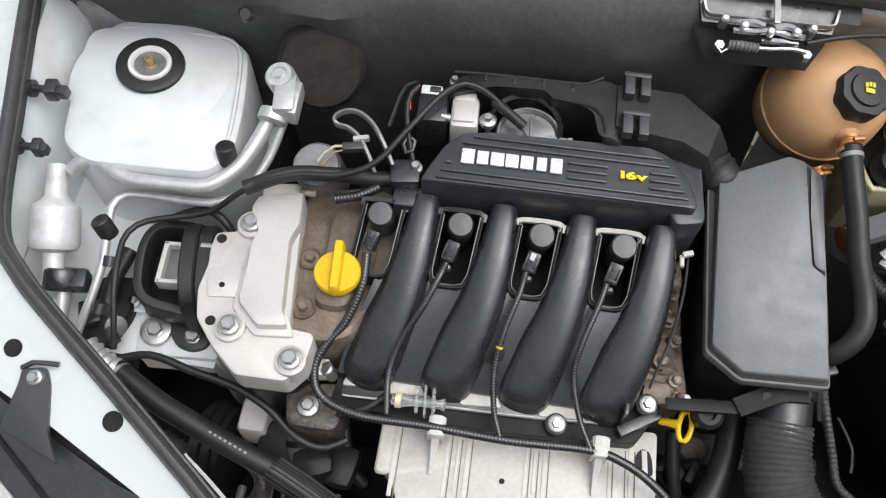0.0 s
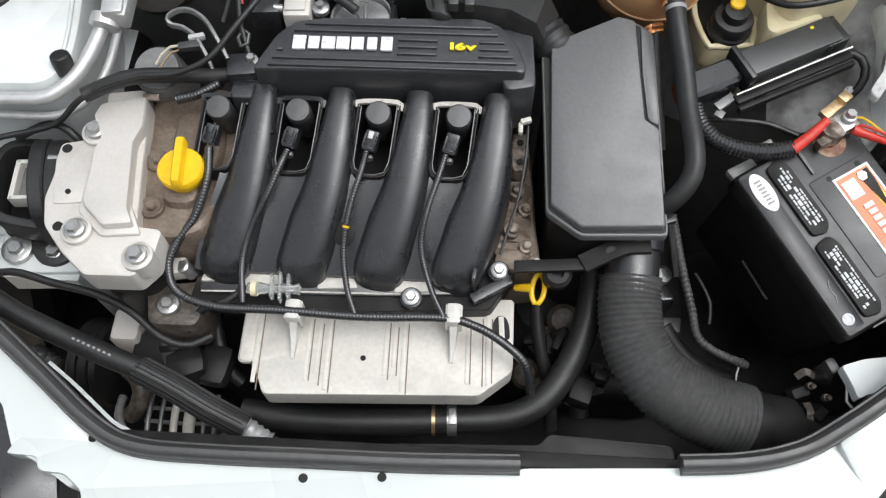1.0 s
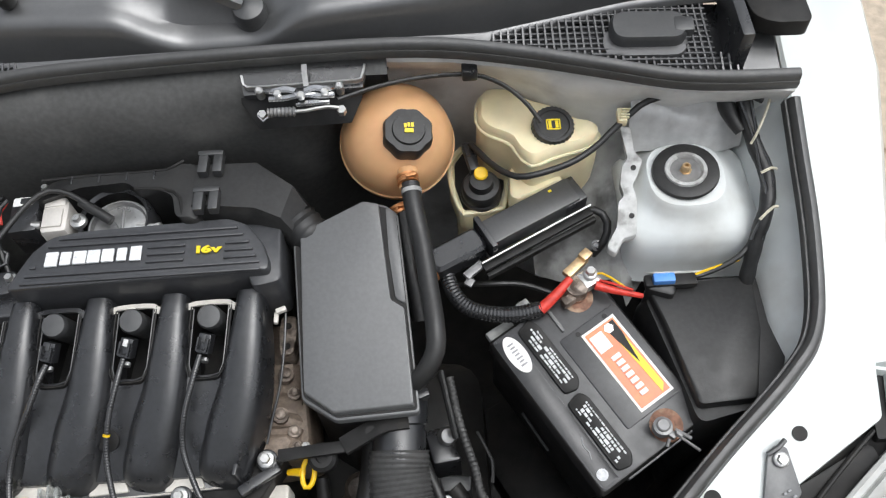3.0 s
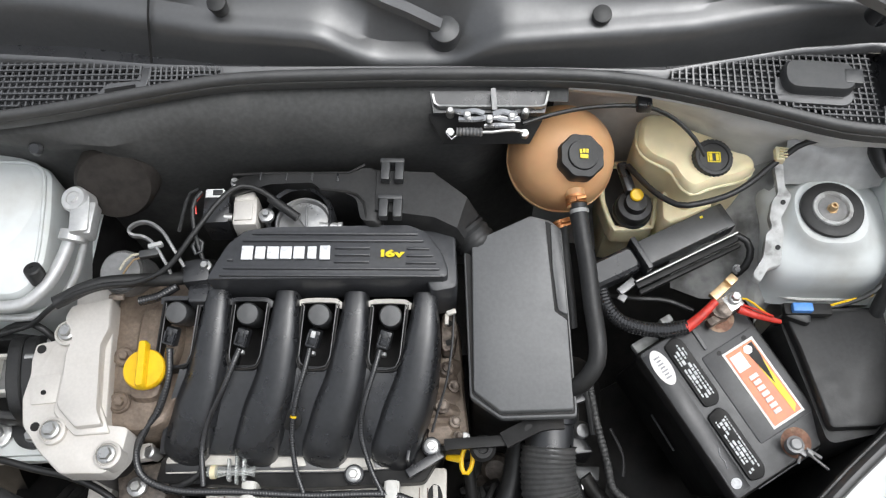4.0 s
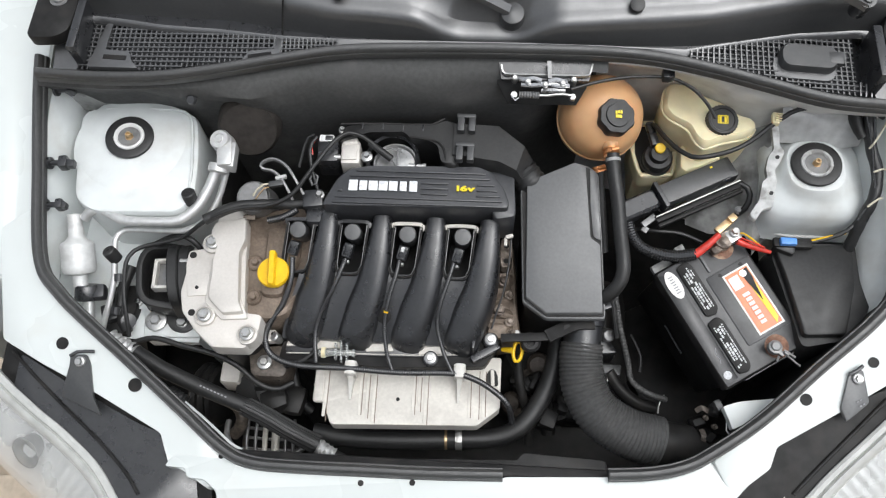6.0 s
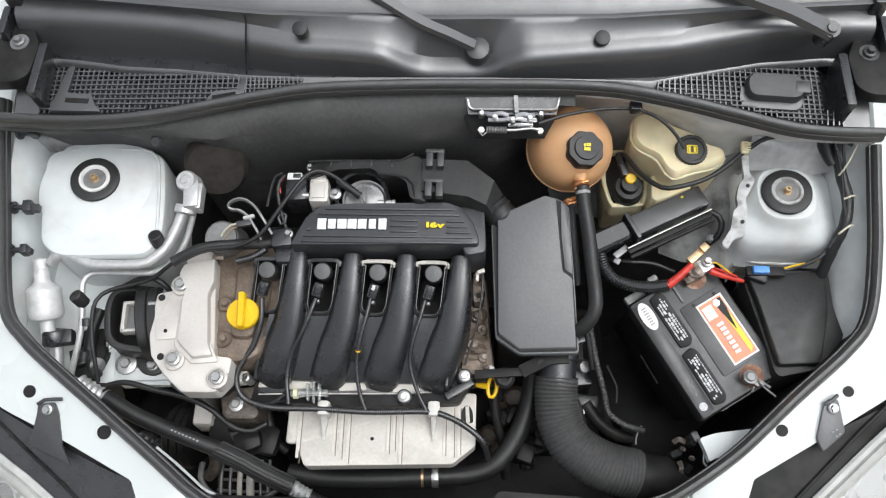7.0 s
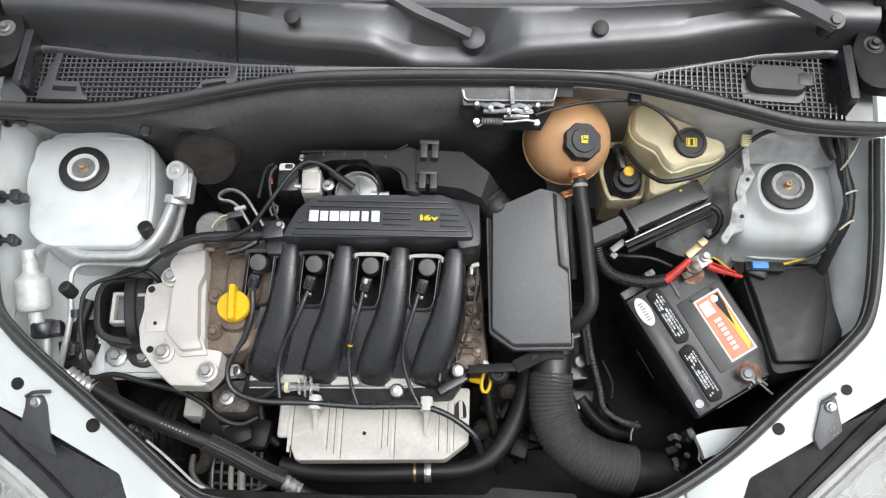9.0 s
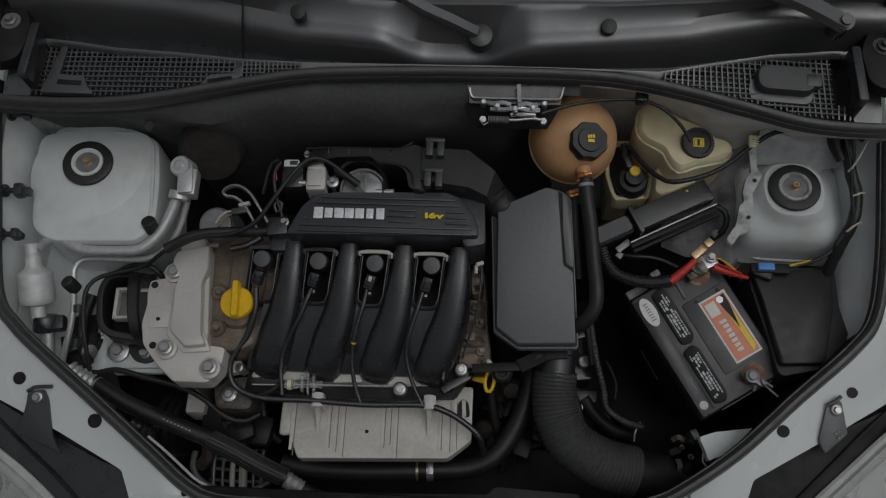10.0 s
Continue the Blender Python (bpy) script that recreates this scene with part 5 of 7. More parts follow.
# coils with plugs and their branch leads
for k in range(4):
    x = -0.2545 + 0.0852 * k
    c = thing("ignition_coil", (x, -0.13, 0.82), "black ignition coil with a lead plugged in", "ignition coil", "ignition coils")
    part("coil_head", lathe([(0.0125, -0.05), (0.0135, 0.0), (0.0140, 0.008), (0.0122, 0.0112), (0, 0.0120)], (x + 0.001, -0.138, 0.870), (0.03, -0.3, 1), 24), COVERP, c)
    part("plug", moved(joined(box((0, 0, 0), (0.0145, 0.022, 0.013), 0, 0.002), box((-0.0055, -0.001, 0.008), (0.002, 0.015, 0.005), 0, 0.0006), box((0.0055, -0.001, 0.008), (0.002, 0.015, 0.005), 0, 0.0006), box((0, -0.008, 0.008), (0.012, 0.002, 0.005), 0, 0.0006)), pose(x - 0.005, -0.164, 0.861, 28, 0, -16)), PLASTIC, c)
    part("plug_latch", moved(box((0, 0, 0), (0.0055, 0.008, 0.003), 0, 0.001), pose(x - 0.005, -0.162, 0.8695, 28, 0, -16)), DUSTY if k == 2 else COVERP, c)
    part("seal_ring", lathe([(0.004, 0), (0.004, 0.004), (0, 0.004)], (x - 0.007, -0.178, 0.852), (0, -1, 0), 10), ZINC, c)
# harness: trunk along the front with four branches
hr = thing("wiring_harness", (-0.1, -0.33, 0.78), "black corrugated wiring loom with four branches", "wiring harness")
part("trunk", tube([(-0.262, -0.178, 0.858), (-0.262, -0.21, 0.845), (-0.274, -0.245, 0.825), (-0.292, -0.270, 0.812), (-0.300, -0.294, 0.80), (-0.288, -0.318, 0.79), (-0.247, -0.331, 0.787), (-0.176, -0.331, 0.785), (-0.091, -0.333, 0.783), (-0.006, -0.330, 0.783), (0.030, -0.337, 0.781), (0.060, -0.352, 0.776), (0.083, -0.370, 0.765), (0.092, -0.392, 0.735)], 0.0050, 12, wave=(0.0036, 0.0004)), HARNESS, hr)
for pts, r in (([(-0.178, -0.178, 0.858), (-0.183, -0.195, 0.857), (-0.196, -0.225, 0.842), (-0.214, -0.255, 0.818), (-0.222, -0.285, 0.80), (-0.218, -0.325, 0.787)], 0.0048),
               ([(-0.094, -0.176, 0.858), (-0.098, -0.20, 0.855), (-0.108, -0.235, 0.838), (-0.113, -0.270, 0.815), (-0.108, -0.305, 0.795), (-0.098, -0.331, 0.784)], 0.0042),
               ([(-0.010, -0.176, 0.858), (-0.016, -0.20, 0.853), (-0.027, -0.235, 0.836), (-0.031, -0.265, 0.815), (-0.020, -0.30, 0.795), (-0.004, -0.330, 0.784)], 0.0042)):
    part("branch", tube(pts, r * 0.82, 10, wave=(0.0032, 0.0003)), HARNESS, hr)
part("tape", tube([(-0.1106, -0.250, 0.8300), (-0.1110, -0.2518, 0.8288)], 0.0039, 10), YELLOW, hr, "yellow tape mark")
cl = thing("vacuum_connector", (-0.19, -0.31, 0.785), "clear white plastic hose connector", "connector")
part("body", lathe([(0.006, 0), (0.007, 0.012), (0.0048, 0.022), (0.0048, 0.05), (0.007, 0.056), (0, 0.058)], (-0.215, -0.3085, 0.787), (1, 0.03, 0), 16), CLEARP, cl)
for x, w, l in ((-0.189, 0.004, 0.026), (-0.180, 0.003, 0.033), (-0.171, 0.004, 0.028)):
    part("fin", box((x, -0.306, 0.788), (w, l, 0.013), 5, 0.0015), CLEARP, cl)
part("band", lathe([(0.0085, 0), (0.0085, 0.006), (0, 0.006)], (-0.211, -0.3085, 0.787), (1, 0.03, 0), 14), CREAM, cl)
dp = thing("dipstick", (0.085, -0.28, 0.74), "yellow ring handle of the oil dipstick", "dipstick")
rg = [axes_at((0.0965, -0.2840, 0.766), (0.10, 1, 0.25), (-1, 0.1, 0)) @ Vector((0.0165 * math.cos(a), 0.0068 * math.sin(a), 0)) for a in np.linspace(0, 2 * math.pi, 25)]
part("ring", tube(rg, 0.0030, 10, step=0.005), YELLOW, dp)
part("stem", tube([(0.090, -0.283, 0.765), (0.081, -0.281, 0.761), (0.072, -0.279, 0.755)], 0.0055, 10, r_end=0.0035), YELLOW, dp)

# ---- throttle body and air duct behind the plenum ----
tb = thing("throttle_body", (-0.14, -0.02, 0.86), "silver throttle body with a valve and connector", "throttle body")
part("valve_box", box((-0.182, -0.013, 0.879), (0.031, 0.042, 0.05), 3, 0.006), ALU, tb, "pale cast valve box")
part("valve_top", joined(box((-0.184, 0.006, 0.896), (0.026, 0.012, 0.02), 4, 0.004), box((-0.183, -0.016, 0.9045), (0.022, 0.024, 0.004), 3, 0.001)), ALU, tb)
part("valve_back", box((-0.218, -0.010, 0.880), (0.034, 0.044, 0.05), 4, 0.006), PLASTIC, tb)
part("connector", box((-0.222, 0.0095, 0.898), (0.024, 0.013, 0.016), 2, 0.003), DUSTY, tb, "grey plug connector")
part("connector_pin", box((-0.218, 0.0095, 0.9065), (0.012, 0.007, 0.003), 2, 0.001), PLASTIC, tb)
part("screw", hexbolt((-0.156, -0.017, 0.898), r=0.005, washer=0.0095), ZINC, tb)
part("screw", hexbolt((-0.199, 0.026, 0.903), r=0.004, washer=0.006), ZINC, tb)
part("screw", lathe([(0.005, 0), (0.005, 0.01), (0, 0.01)], (-0.197, -0.022, 0.900), (-1, 0, 0.1), 10), ZINC, tb)
part("bore", lathe([(0.036, -0.03), (0.036, 0.002), (0.0345, 0.004), (0.0325, 0.004), (0.031, -0.003), (0, -0.005)], (-0.110, -0.024, 0.889), (0.03, -0.05, 1), 36), CASTDIM, tb, "round bright throttle bore")
part("throttle_plate", prism([(-0.110 + 0.0300 * math.cos(a), -0.024 + 0.0300 * math.sin(a)) for a in np.linspace(-1.0, 2.2, 16)], 0.884, 0.8885, 0.0005), ZINC, tb, "bright half disc of the throttle plate")
part("spindle", box((-0.108, -0.014, 0.889), (0.0035, 0.030, 0.004), 4, 0.001), CASTDIM, tb)
part("pipe_stub", lathe([(0.0055, 0), (0.0055, 0.022), (0.0065, 0.023), (0.0065, 0.028), (0, 0.028)], (-0.090, -0.027, 0.889), (1, -0.02, 0), 14), PIPE, tb)
part("hose_end", tube([(-0.152, 0.002, 0.908), (-0.137, -0.008, 0.906), (-0.116, -0.021, 0.900)], 0.0058, 12), RUBBER, tb)
part("collar", lathe([(0.0435, -0.04), (0.043, -0.004), (0.040, 0.0), (0.0365, -0.004)], (-0.116, -0.016, 0.897), (0, -0.1, 1), 36, hollow=True), PLASTIC, tb)

ad = thing("air_duct", (-0.02, 0.02, 0.86), "black moulded air intake duct with clips", "air duct")
part("duct_body", prism(rounded([(-0.205, 0.000), (-0.195, 0.030), (-0.150, 0.035), (-0.055, 0.036), (-0.030, 0.048), (-0.012, 0.040), (-0.01, -0.036), (-0.032, -0.036), (-0.040, -0.002), (-0.055, 0.006), (-0.088, 0.010), (-0.10, 0.022), (-0.16, 0.018)], 0.008, 4), 0.84, 0.915, 0.010), RUBBER, ad)
part("duct_neck", loft([[(x, y, z) for x, y, z in row] for row in (
    [(-0.02, 0.042, 0.86), (-0.02, 0.046, 0.90), (-0.02, 0.038, 0.918), (-0.02, -0.018, 0.918), (-0.02, -0.026, 0.905), (-0.02, -0.026, 0.86)],
    [(0.05, 0.040, 0.86), (0.05, 0.044, 0.90), (0.05, 0.036, 0.918), (0.052, -0.026, 0.916), (0.052, -0.034, 0.90), (0.052, -0.034, 0.86)],
    [(0.090, 0.012, 0.86), (0.092, 0.014, 0.895), (0.092, 0.006, 0.910), (0.080, -0.036, 0.908), (0.078, -0.042, 0.895), (0.078, -0.042, 0.86)],
    [(0.108, -0.008, 0.85), (0.110, -0.006, 0.880), (0.106, -0.010, 0.892), (0.090, -0.042, 0.890), (0.087, -0.046, 0.880), (0.087, -0.046, 0.85)])]), RUBBER, ad, "flared neck of the duct")
part("duct_ring", tube([(0.092, -0.020, 0.872), (0.105, -0.034, 0.866), (0.118, -0.048, 0.855)], 0.026, 20, wave=(0.010, 0.002)), RUBBER, ad)
part("duct_ridge", tube([(-0.200, 0.031, 0.914), (-0.15, 0.034, 0.914), (-0.06, 0.036, 0.914), (-0.048, 0.040, 0.915), (-0.036, 0.047, 0.916)], 0.0022, 8), DEEP, ad)
part("duct_ridge", tube([(-0.090, 0.012, 0.914), (-0.052, 0.007, 0.915), (-0.036, -0.004, 0.915), (-0.030, -0.03, 0.913)], 0.0020, 8), DEEP, ad)
for k in range(4):
    part("duct_fin", box((-0.165 + 0.032 * k, 0.029, 0.914), (0.0025, 0.012, 0.005), 0, 0.001), PLASTIC, ad)
for y in (0.034, -0.018):
    for dx in (0.0, 0.017):
        part("duct_clip", box((-0.009 + dx, y, 0.923), (0.011, 0.030, 0.012), 0, 0.002), COVERP, ad, "grey plastic duct clip")
    part("duct_clip", box((-0.001, y + 0.012, 0.926), (0.030, 0.007, 0.008), 0, 0.002), COVERP, ad)

# black cable arching over the bay and its loom
solo("vacuum_hose", tube([(-0.520, -0.300, 0.79), (-0.522, -0.275, 0.81), (-0.527, -0.240, 0.828), (-0.533, -0.195, 0.832), (-0.528, -0.175, 0.832), (-0.512, -0.162, 0.832), (-0.466, -0.149, 0.834), (-0.442, -0.142, 0.84), (-0.412, -0.134, 0.868), (-0.385, -0.122, 0.88), (-0.345, -0.110, 0.886), (-0.305, -0.106, 0.888), (-0.268, -0.090, 0.896), (-0.240, -0.055, 0.911), (-0.214, -0.015, 0.919), (-0.196, 0.006, 0.921), (-0.180, 0.012, 0.920), (-0.160, 0.007, 0.915), (-0.142, -0.004, 0.909)], 0.0034, 12), RUBBER, "long black rubber vacuum hose arching over the engine", "hose")
solo("engine_loom", tube([(-0.405, -0.128, 0.872), (-0.36, -0.105, 0.876), (-0.31, -0.096, 0.872), (-0.27, -0.092, 0.868), (-0.238, -0.088, 0.868)], 0.0085, 12), RUBBER, "thick taped wiring loom behind the valve cover", "cable")
solo("loom_sleeve", tube([(-0.308, -0.118, 0.858), (-0.285, -0.113, 0.862), (-0.262, -0.10, 0.866)], 0.006, 12, wave=(0.0036, 0.0006)), HARNESS, "short corrugated black cable sleeve", "cable")
solo("mount_cable", tube([(-0.50, -0.148, 0.812), (-0.47, -0.139, 0.825), (-0.445, -0.140, 0.83), (-0.425, -0.152, 0.815), (-0.42, -0.168, 0.79)], 0.0045, 10), RUBBER, "thin black cable over the engine mount", "cable")
rn = thing("thermostat_housing", (-0.34, -0.07, 0.80), "grey round housing with brass and white connectors", "housing")
part("housing_body", lathe([(0.028, -0.06), (0.028, 0.0), (0.0265, 0.003), (0.025, 0.002), (0.024, 0.006), (0.0, 0.007)], (-0.338, -0.078, 0.856), (0, -0.3, 1), 28), CASTDIM, rn, "dull grey round casting")
part("wire_plug", box((-0.297, -0.066, 0.885), (0.024, 0.010, 0.008), 12, 0.002), COVERP, rn)
part("wire_plug", box((-0.290, -0.056, 0.888), (0.018, 0.006, 0.008), 16, 0.002), FLANGE, rn)
part("lead", tube([(-0.335, -0.082, 0.872), (-0.322, -0.070, 0.884), (-0.305, -0.066, 0.886)], 0.0016, 6), STRING, rn)
part("lead", tube([(-0.330, -0.088, 0.872), (-0.317, -0.074, 0.882), (-0.305, -0.070, 0.884)], 0.0012, 6), BRASS, rn)
lp = thing("lifting_eye", (-0.30, -0.055, 0.86), "bright steel lifting loop behind the engine", "bracket")
part("loop", sweep(smooth_path([(-0.250, -0.085, 0.890), (-0.263, -0.066, 0.902), (-0.279, -0.045, 0.906), (-0.297, -0.034, 0.907), (-0.312, -0.035, 0.906), (-0.3215, -0.0415, 0.902), (-0.318, -0.0465, 0.897), (-0.306, -0.046, 0.892), (-0.292, -0.055, 0.889), (-0.278, -0.074, 0.882), (-0.270, -0.088, 0.874)], 0.004), lambda k, n: [(-0.0022, -0.0035), (0.0022, -0.0035), (0.0024, 0.0), (0.0014, 0.0022), (-0.0014, 0.0022), (-0.0024, 0.0)]), CASTDIM, lp, "dull steel strip")
solo("cable_tie_bracket", joined(box((-0.236, -0.088, 0.872), (0.032, 0.03, 0.03), 8, 0.004), box((-0.225, -0.112, 0.862), (0.04, 0.02, 0.03), 0, 0.004)), PLASTIC, "black plastic loom bracket beside the plenum", "bracket")
wl = thing("sensor_leads", (-0.23, -0.03, 0.86), "thin dark wires to the throttle connector", "wires")
for pts, r, m in (([(-0.235, 0.006, 0.915), (-0.245, -0.010, 0.91), (-0.240, -0.045, 0.90), (-0.228, -0.078, 0.88)], 0.0028, RUBBER), ([(-0.238, 0.008, 0.918), (-0.252, 0.0, 0.912), (-0.262, -0.04, 0.895)], 0.0024, RUBBER), ([(-0.236, 0.004, 0.913), (-0.244, -0.004, 0.909), (-0.242, -0.02, 0.903)], 0.0018, REDP)):
    part("wire", tube(pts, r, 8), m, wl)
part("eyelet", tube([(-0.243, -0.058, 0.892), (-0.236, -0.048, 0.896), (-0.230, -0.058, 0.893), (-0.236, -0.070, 0.889), (-0.243, -0.058, 0.892)], 0.0025, 8), COVERP, wl)
part("eyelet_bolt", hexbolt((-0.226, -0.082, 0.884), r=0.005, washer=0.008), ZINC, wl)

# ---- tall box cover beside the engine ----
BX, BS = 0.897, 0.24
bx = thing("air_filter_box", (0.155, -0.13, 0.70), "dull grey-black plastic filter box with a flat cover", "filter box")
LIP_LINE = [(0.0890, -0.051), (0.104, -0.038), (0.172, -0.0065), (0.196, -0.0105), (0.2105, -0.022), (0.2185, -0.130), (0.2260, -0.2445), (0.135, -0.2485), (0.0985, -0.2245)]
COVER_LINE = [(0.0985, -0.0435), (0.1710, -0.0100), (0.1890, -0.0140), (0.1940, -0.070), (0.1995, -0.1265), (0.2145, -0.1365), (0.2205, -0.2395), (0.1345, -0.2435), (0.1025, -0.2205)]
part("cover_lip", prism(rounded(LIP_LINE, 0.005, 3), BX - 0.020, BX - 0.0105, 0.0015, slope=BS), BOXP, bx)
lip_mid = (0.157, -0.135)
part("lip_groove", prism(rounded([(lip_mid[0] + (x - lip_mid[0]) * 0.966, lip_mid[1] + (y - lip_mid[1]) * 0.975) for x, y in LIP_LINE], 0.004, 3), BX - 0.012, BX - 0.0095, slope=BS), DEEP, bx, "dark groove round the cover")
part("cover", prism(rounded(COVER_LINE, 0.003, 3), BX - 0.012, BX, 0.0025, slope=BS), BOXP, bx)
part("side_step", prism(rounded([(0.1965, -0.016), (0.2080, -0.024), (0.2155, -0.128), (0.2045, -0.1225), (0.1985, -0.070)], 0.003, 3), BX - 0.012, BX - 0.007, 0.0015, slope=BS), BOXP, bx)
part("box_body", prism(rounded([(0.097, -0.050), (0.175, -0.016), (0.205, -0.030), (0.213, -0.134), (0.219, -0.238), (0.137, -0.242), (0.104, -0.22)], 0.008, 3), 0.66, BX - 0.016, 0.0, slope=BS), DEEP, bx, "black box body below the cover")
part("latch_tab", box((0.228, -0.222, 0.822), (0.016, 0.010, 0.008), 20, 0.002), PLASTIC, bx)
part("foot", lathe([(0.016, 0), (0.016, 0.014), (0.012, 0.018), (0.007, 0.018), (0.006, 0.012), (0, 0.012)], (0.115, -0.272, 0.775), (0, -0.2, 1), 20), DEEP, bx)

# intake trunking at the front
sn = thing("intake_trunk", (0.24, -0.33, 0.62), "thick corrugated black air intake hose", "air hose")
part("neck", lathe([(0.030, -0.03), (0.030, 0.024), (0.033, 0.026), (0.033, 0.05), (0, 0.05)], (0.198, -0.262, 0.768), (0.03, 0.9, 0.3), 28), PLASTIC, sn)
part("hose", tube([(0.198, -0.264, 0.764), (0.197, -0.292, 0.755), (0.203, -0.330, 0.744), (0.226, -0.367, 0.734), (0.272, -0.393, 0.722), (0.322, -0.403, 0.710)], 0.0345, 30, wave=(0.0060, 0.0020), r_end=0.0405), TRUNK, sn)
part("cuff", tube([(0.315, -0.403, 0.708), (0.345, -0.405, 0.700), (0.372, -0.406, 0.690)], 0.0365, 28), DEEP, sn, "dark smooth rubber cuff")
part("inlet", tube([(0.366, -0.406, 0.69), (0.40, -0.408, 0.68), (0.43, -0.41, 0.67)], 0.032, 24), DEEP, sn)
bk = thing("hose_bracket", (0.14, -0.26, 0.79), "flat dark steel bracket across the intake hose", "bracket")
part("bar", box((0.108, -0.270, 0.797), (0.080, 0.014, 0.006), 5, 0.002), DEEP, bk)
part("bar", sweep(smooth_path([(0.140, -0.268, 0.800), (0.160, -0.258, 0.803), (0.185, -0.247, 0.806), (0.212, -0.244, 0.806)], 0.008), lambda k, n: [(-0.010, -0.003), (0.010, -0.003), (0.010, 0.003), (-0.010, 0.003)]), DEEP, bk)
part("slot", lathe([(0.0055, 0), (0.0055, 0.0045), (0, 0.0045)], (0.170, -0.2535, 0.803), (0, -0.2, 1), 16), DEEP, bk, "dark slot")

# ---- coolant tank, brake and washer reservoirs ----
ct = thing("coolant_tank", (0.208, 0.055, 0.80), "round amber plastic coolant tank with a black cap", "coolant tank")
prof = [(0.0, -0.082), (0.030, -0.079), (0.055, -0.066), (0.068, -0.046), (0.0745, -0.018), (0.0755, -0.001), (0.0775, 0.0), (0.0775, 0.003), (0.0755, 0.004), (0.0745, 0.018), (0.069, 0.040), (0.058, 0.057), (0.042, 0.069), (0.022, 0.076), (0, 0.078)]
part("tank_shell", lathe([(r * 0.9, h * 0.92) for r, h in prof], (0.212, 0.078, 0.887), (0.08, -0.40, 1), 48), TANK, ct)
cm = upright((0.2280, 0.042, 0.946), (0.18, -0.25, 1))
lobes = []
for r, h in ((0.0285, 0.0), (0.0295, 0.004), (0.0295, 0.018), (0.0275, 0.022), (0.019, 0.0225), (0.018, 0.0255), (0, 0.0265)):
    lobes.append([cm @ Vector(((r if r < 0.02 else r * (1 - 0.07 * (0.5 + 0.5 * math.cos(8 * 2 * math.pi * k / 48)))) * math.cos(2 * math.pi * k / 48), (r if r < 0.02 else r * (1 - 0.07 * (0.5 + 0.5 * math.cos(8 * 2 * math.pi * k / 48)))) * math.sin(2 * math.pi * k / 48), h - 0.012)) for k in range(48)])
tcap = part("cap", loft(lobes), RUBBER, ct, "lobed black screw cap")
for dx, dy, w in ((-0.004, 0.003, 0.003), (0.0, 0.004, 0.003), (0.004, 0.004, 0.003), (0.0, -0.003, 0.010)):
    part("cap_mark", moved(box((dx, dy, 0.0155), (w, 0.005, 0.001), 0, 0), cm), YELLOWT, tcap, "small yellow warning sign")
part("spout", lathe([(0.012, -0.012), (0.012, 0.012), (0, 0.012)], (0.2255, 0.003, 0.912), (0.1, -1, -0.15), 16), TANK, ct)
ch = thing("coolant_hose", (0.235, -0.10, 0.84), "thick black rubber coolant hose with copper clamps", "hose")
part("hose", tube([(0.2275, -0.005, 0.915), (0.230, -0.03, 0.908), (0.238, -0.075, 0.892), (0.243, -0.12, 0.878), (0.2475, -0.165, 0.872), (0.246, -0.190, 0.862), (0.232, -0.208, 0.845), (0.214, -0.212, 0.82)], 0.0108, 18), RUBBER, ch)
for at, ax in (((0.2250, 0.000, 0.9165), (0.1, -1, -0.12)), ((0.212, -0.006, 0.868), (0.4, -1, -0.4))):
    part("clamp", lathe([(0.0112, -0.004), (0.0128, -0.004), (0.0128, -0.001), (0.0118, 0.0), (0.0118, 0.002), (0.0128, 0.003), (0.0128, 0.006), (0.0112, 0.006)], at, ax, 22), COPPER, ch, "copper spring clamp")
    part("clamp_ear", box((at[0] + 0.004, at[1] - 0.004, at[2] + 0.013), (0.012, 0.005, 0.006), 15, 0.001), COPPER, ch, "copper spring clamp ear")
part("band", lathe([(0.0110, 0), (0.0117, 0.0), (0.0117, 0.005), (0.0110, 0.005)], (0.2285, -0.012, 0.9125), (0.1, -1, -0.2), 20), GRIMY, ch, "pale sleeve")
solo("tank_pipe", tube([(0.212, -0.004, 0.872), (0.216, -0.035, 0.850), (0.222, -0.08, 0.83), (0.228, -0.12, 0.80)], 0.0085, 14), RUBBER, "black rubber pipe under the coolant tank", "hose")

br = thing("brake_reservoir", (0.305, 0.02, 0.80), "yellowed plastic brake fluid reservoir with a black cap", "brake reservoir")
part("reservoir", prism(rounded([(0.272, 0.050), (0.283, 0.007), (0.290, 0.003), (0.332, 0.006), (0.340, 0.012), (0.347, 0.042), (0.349, 0.088), (0.336, 0.110), (0.288, 0.110), (0.273, 0.088)], 0.005, 3), 0.80, 0.828, 0.003), CREAM, br)
# Near-black slab on the cream top paints the shade within the rim.
part("rim_shade", prism(rounded([(0.279, 0.050), (0.288, 0.013), (0.331, 0.016), (0.340, 0.044), (0.342, 0.084), (0.331, 0.102), (0.292, 0.102), (0.280, 0.084)], 0.004, 3), 0.8265, 0.8290, 0.0005), DEEP, br, "near-black slab for the shade inside the rim")
part("lower_body", box((0.310, 0.060, 0.765), (0.060, 0.085, 0.09), 0, 0.006), CREAM, br)
part("reservoir_rim", tube([(0.290, 0.106, 0.832), (0.2755, 0.086, 0.832), (0.2745, 0.050, 0.832), (0.285, 0.009, 0.832), (0.292, 0.006, 0.832), (0.331, 0.009, 0.832), (0.337, 0.014, 0.832), (0.344, 0.043, 0.832), (0.346, 0.086, 0.832), (0.334, 0.107, 0.832), (0.291, 0.107, 0.832)], 0.0036, 8), CREAM, br)
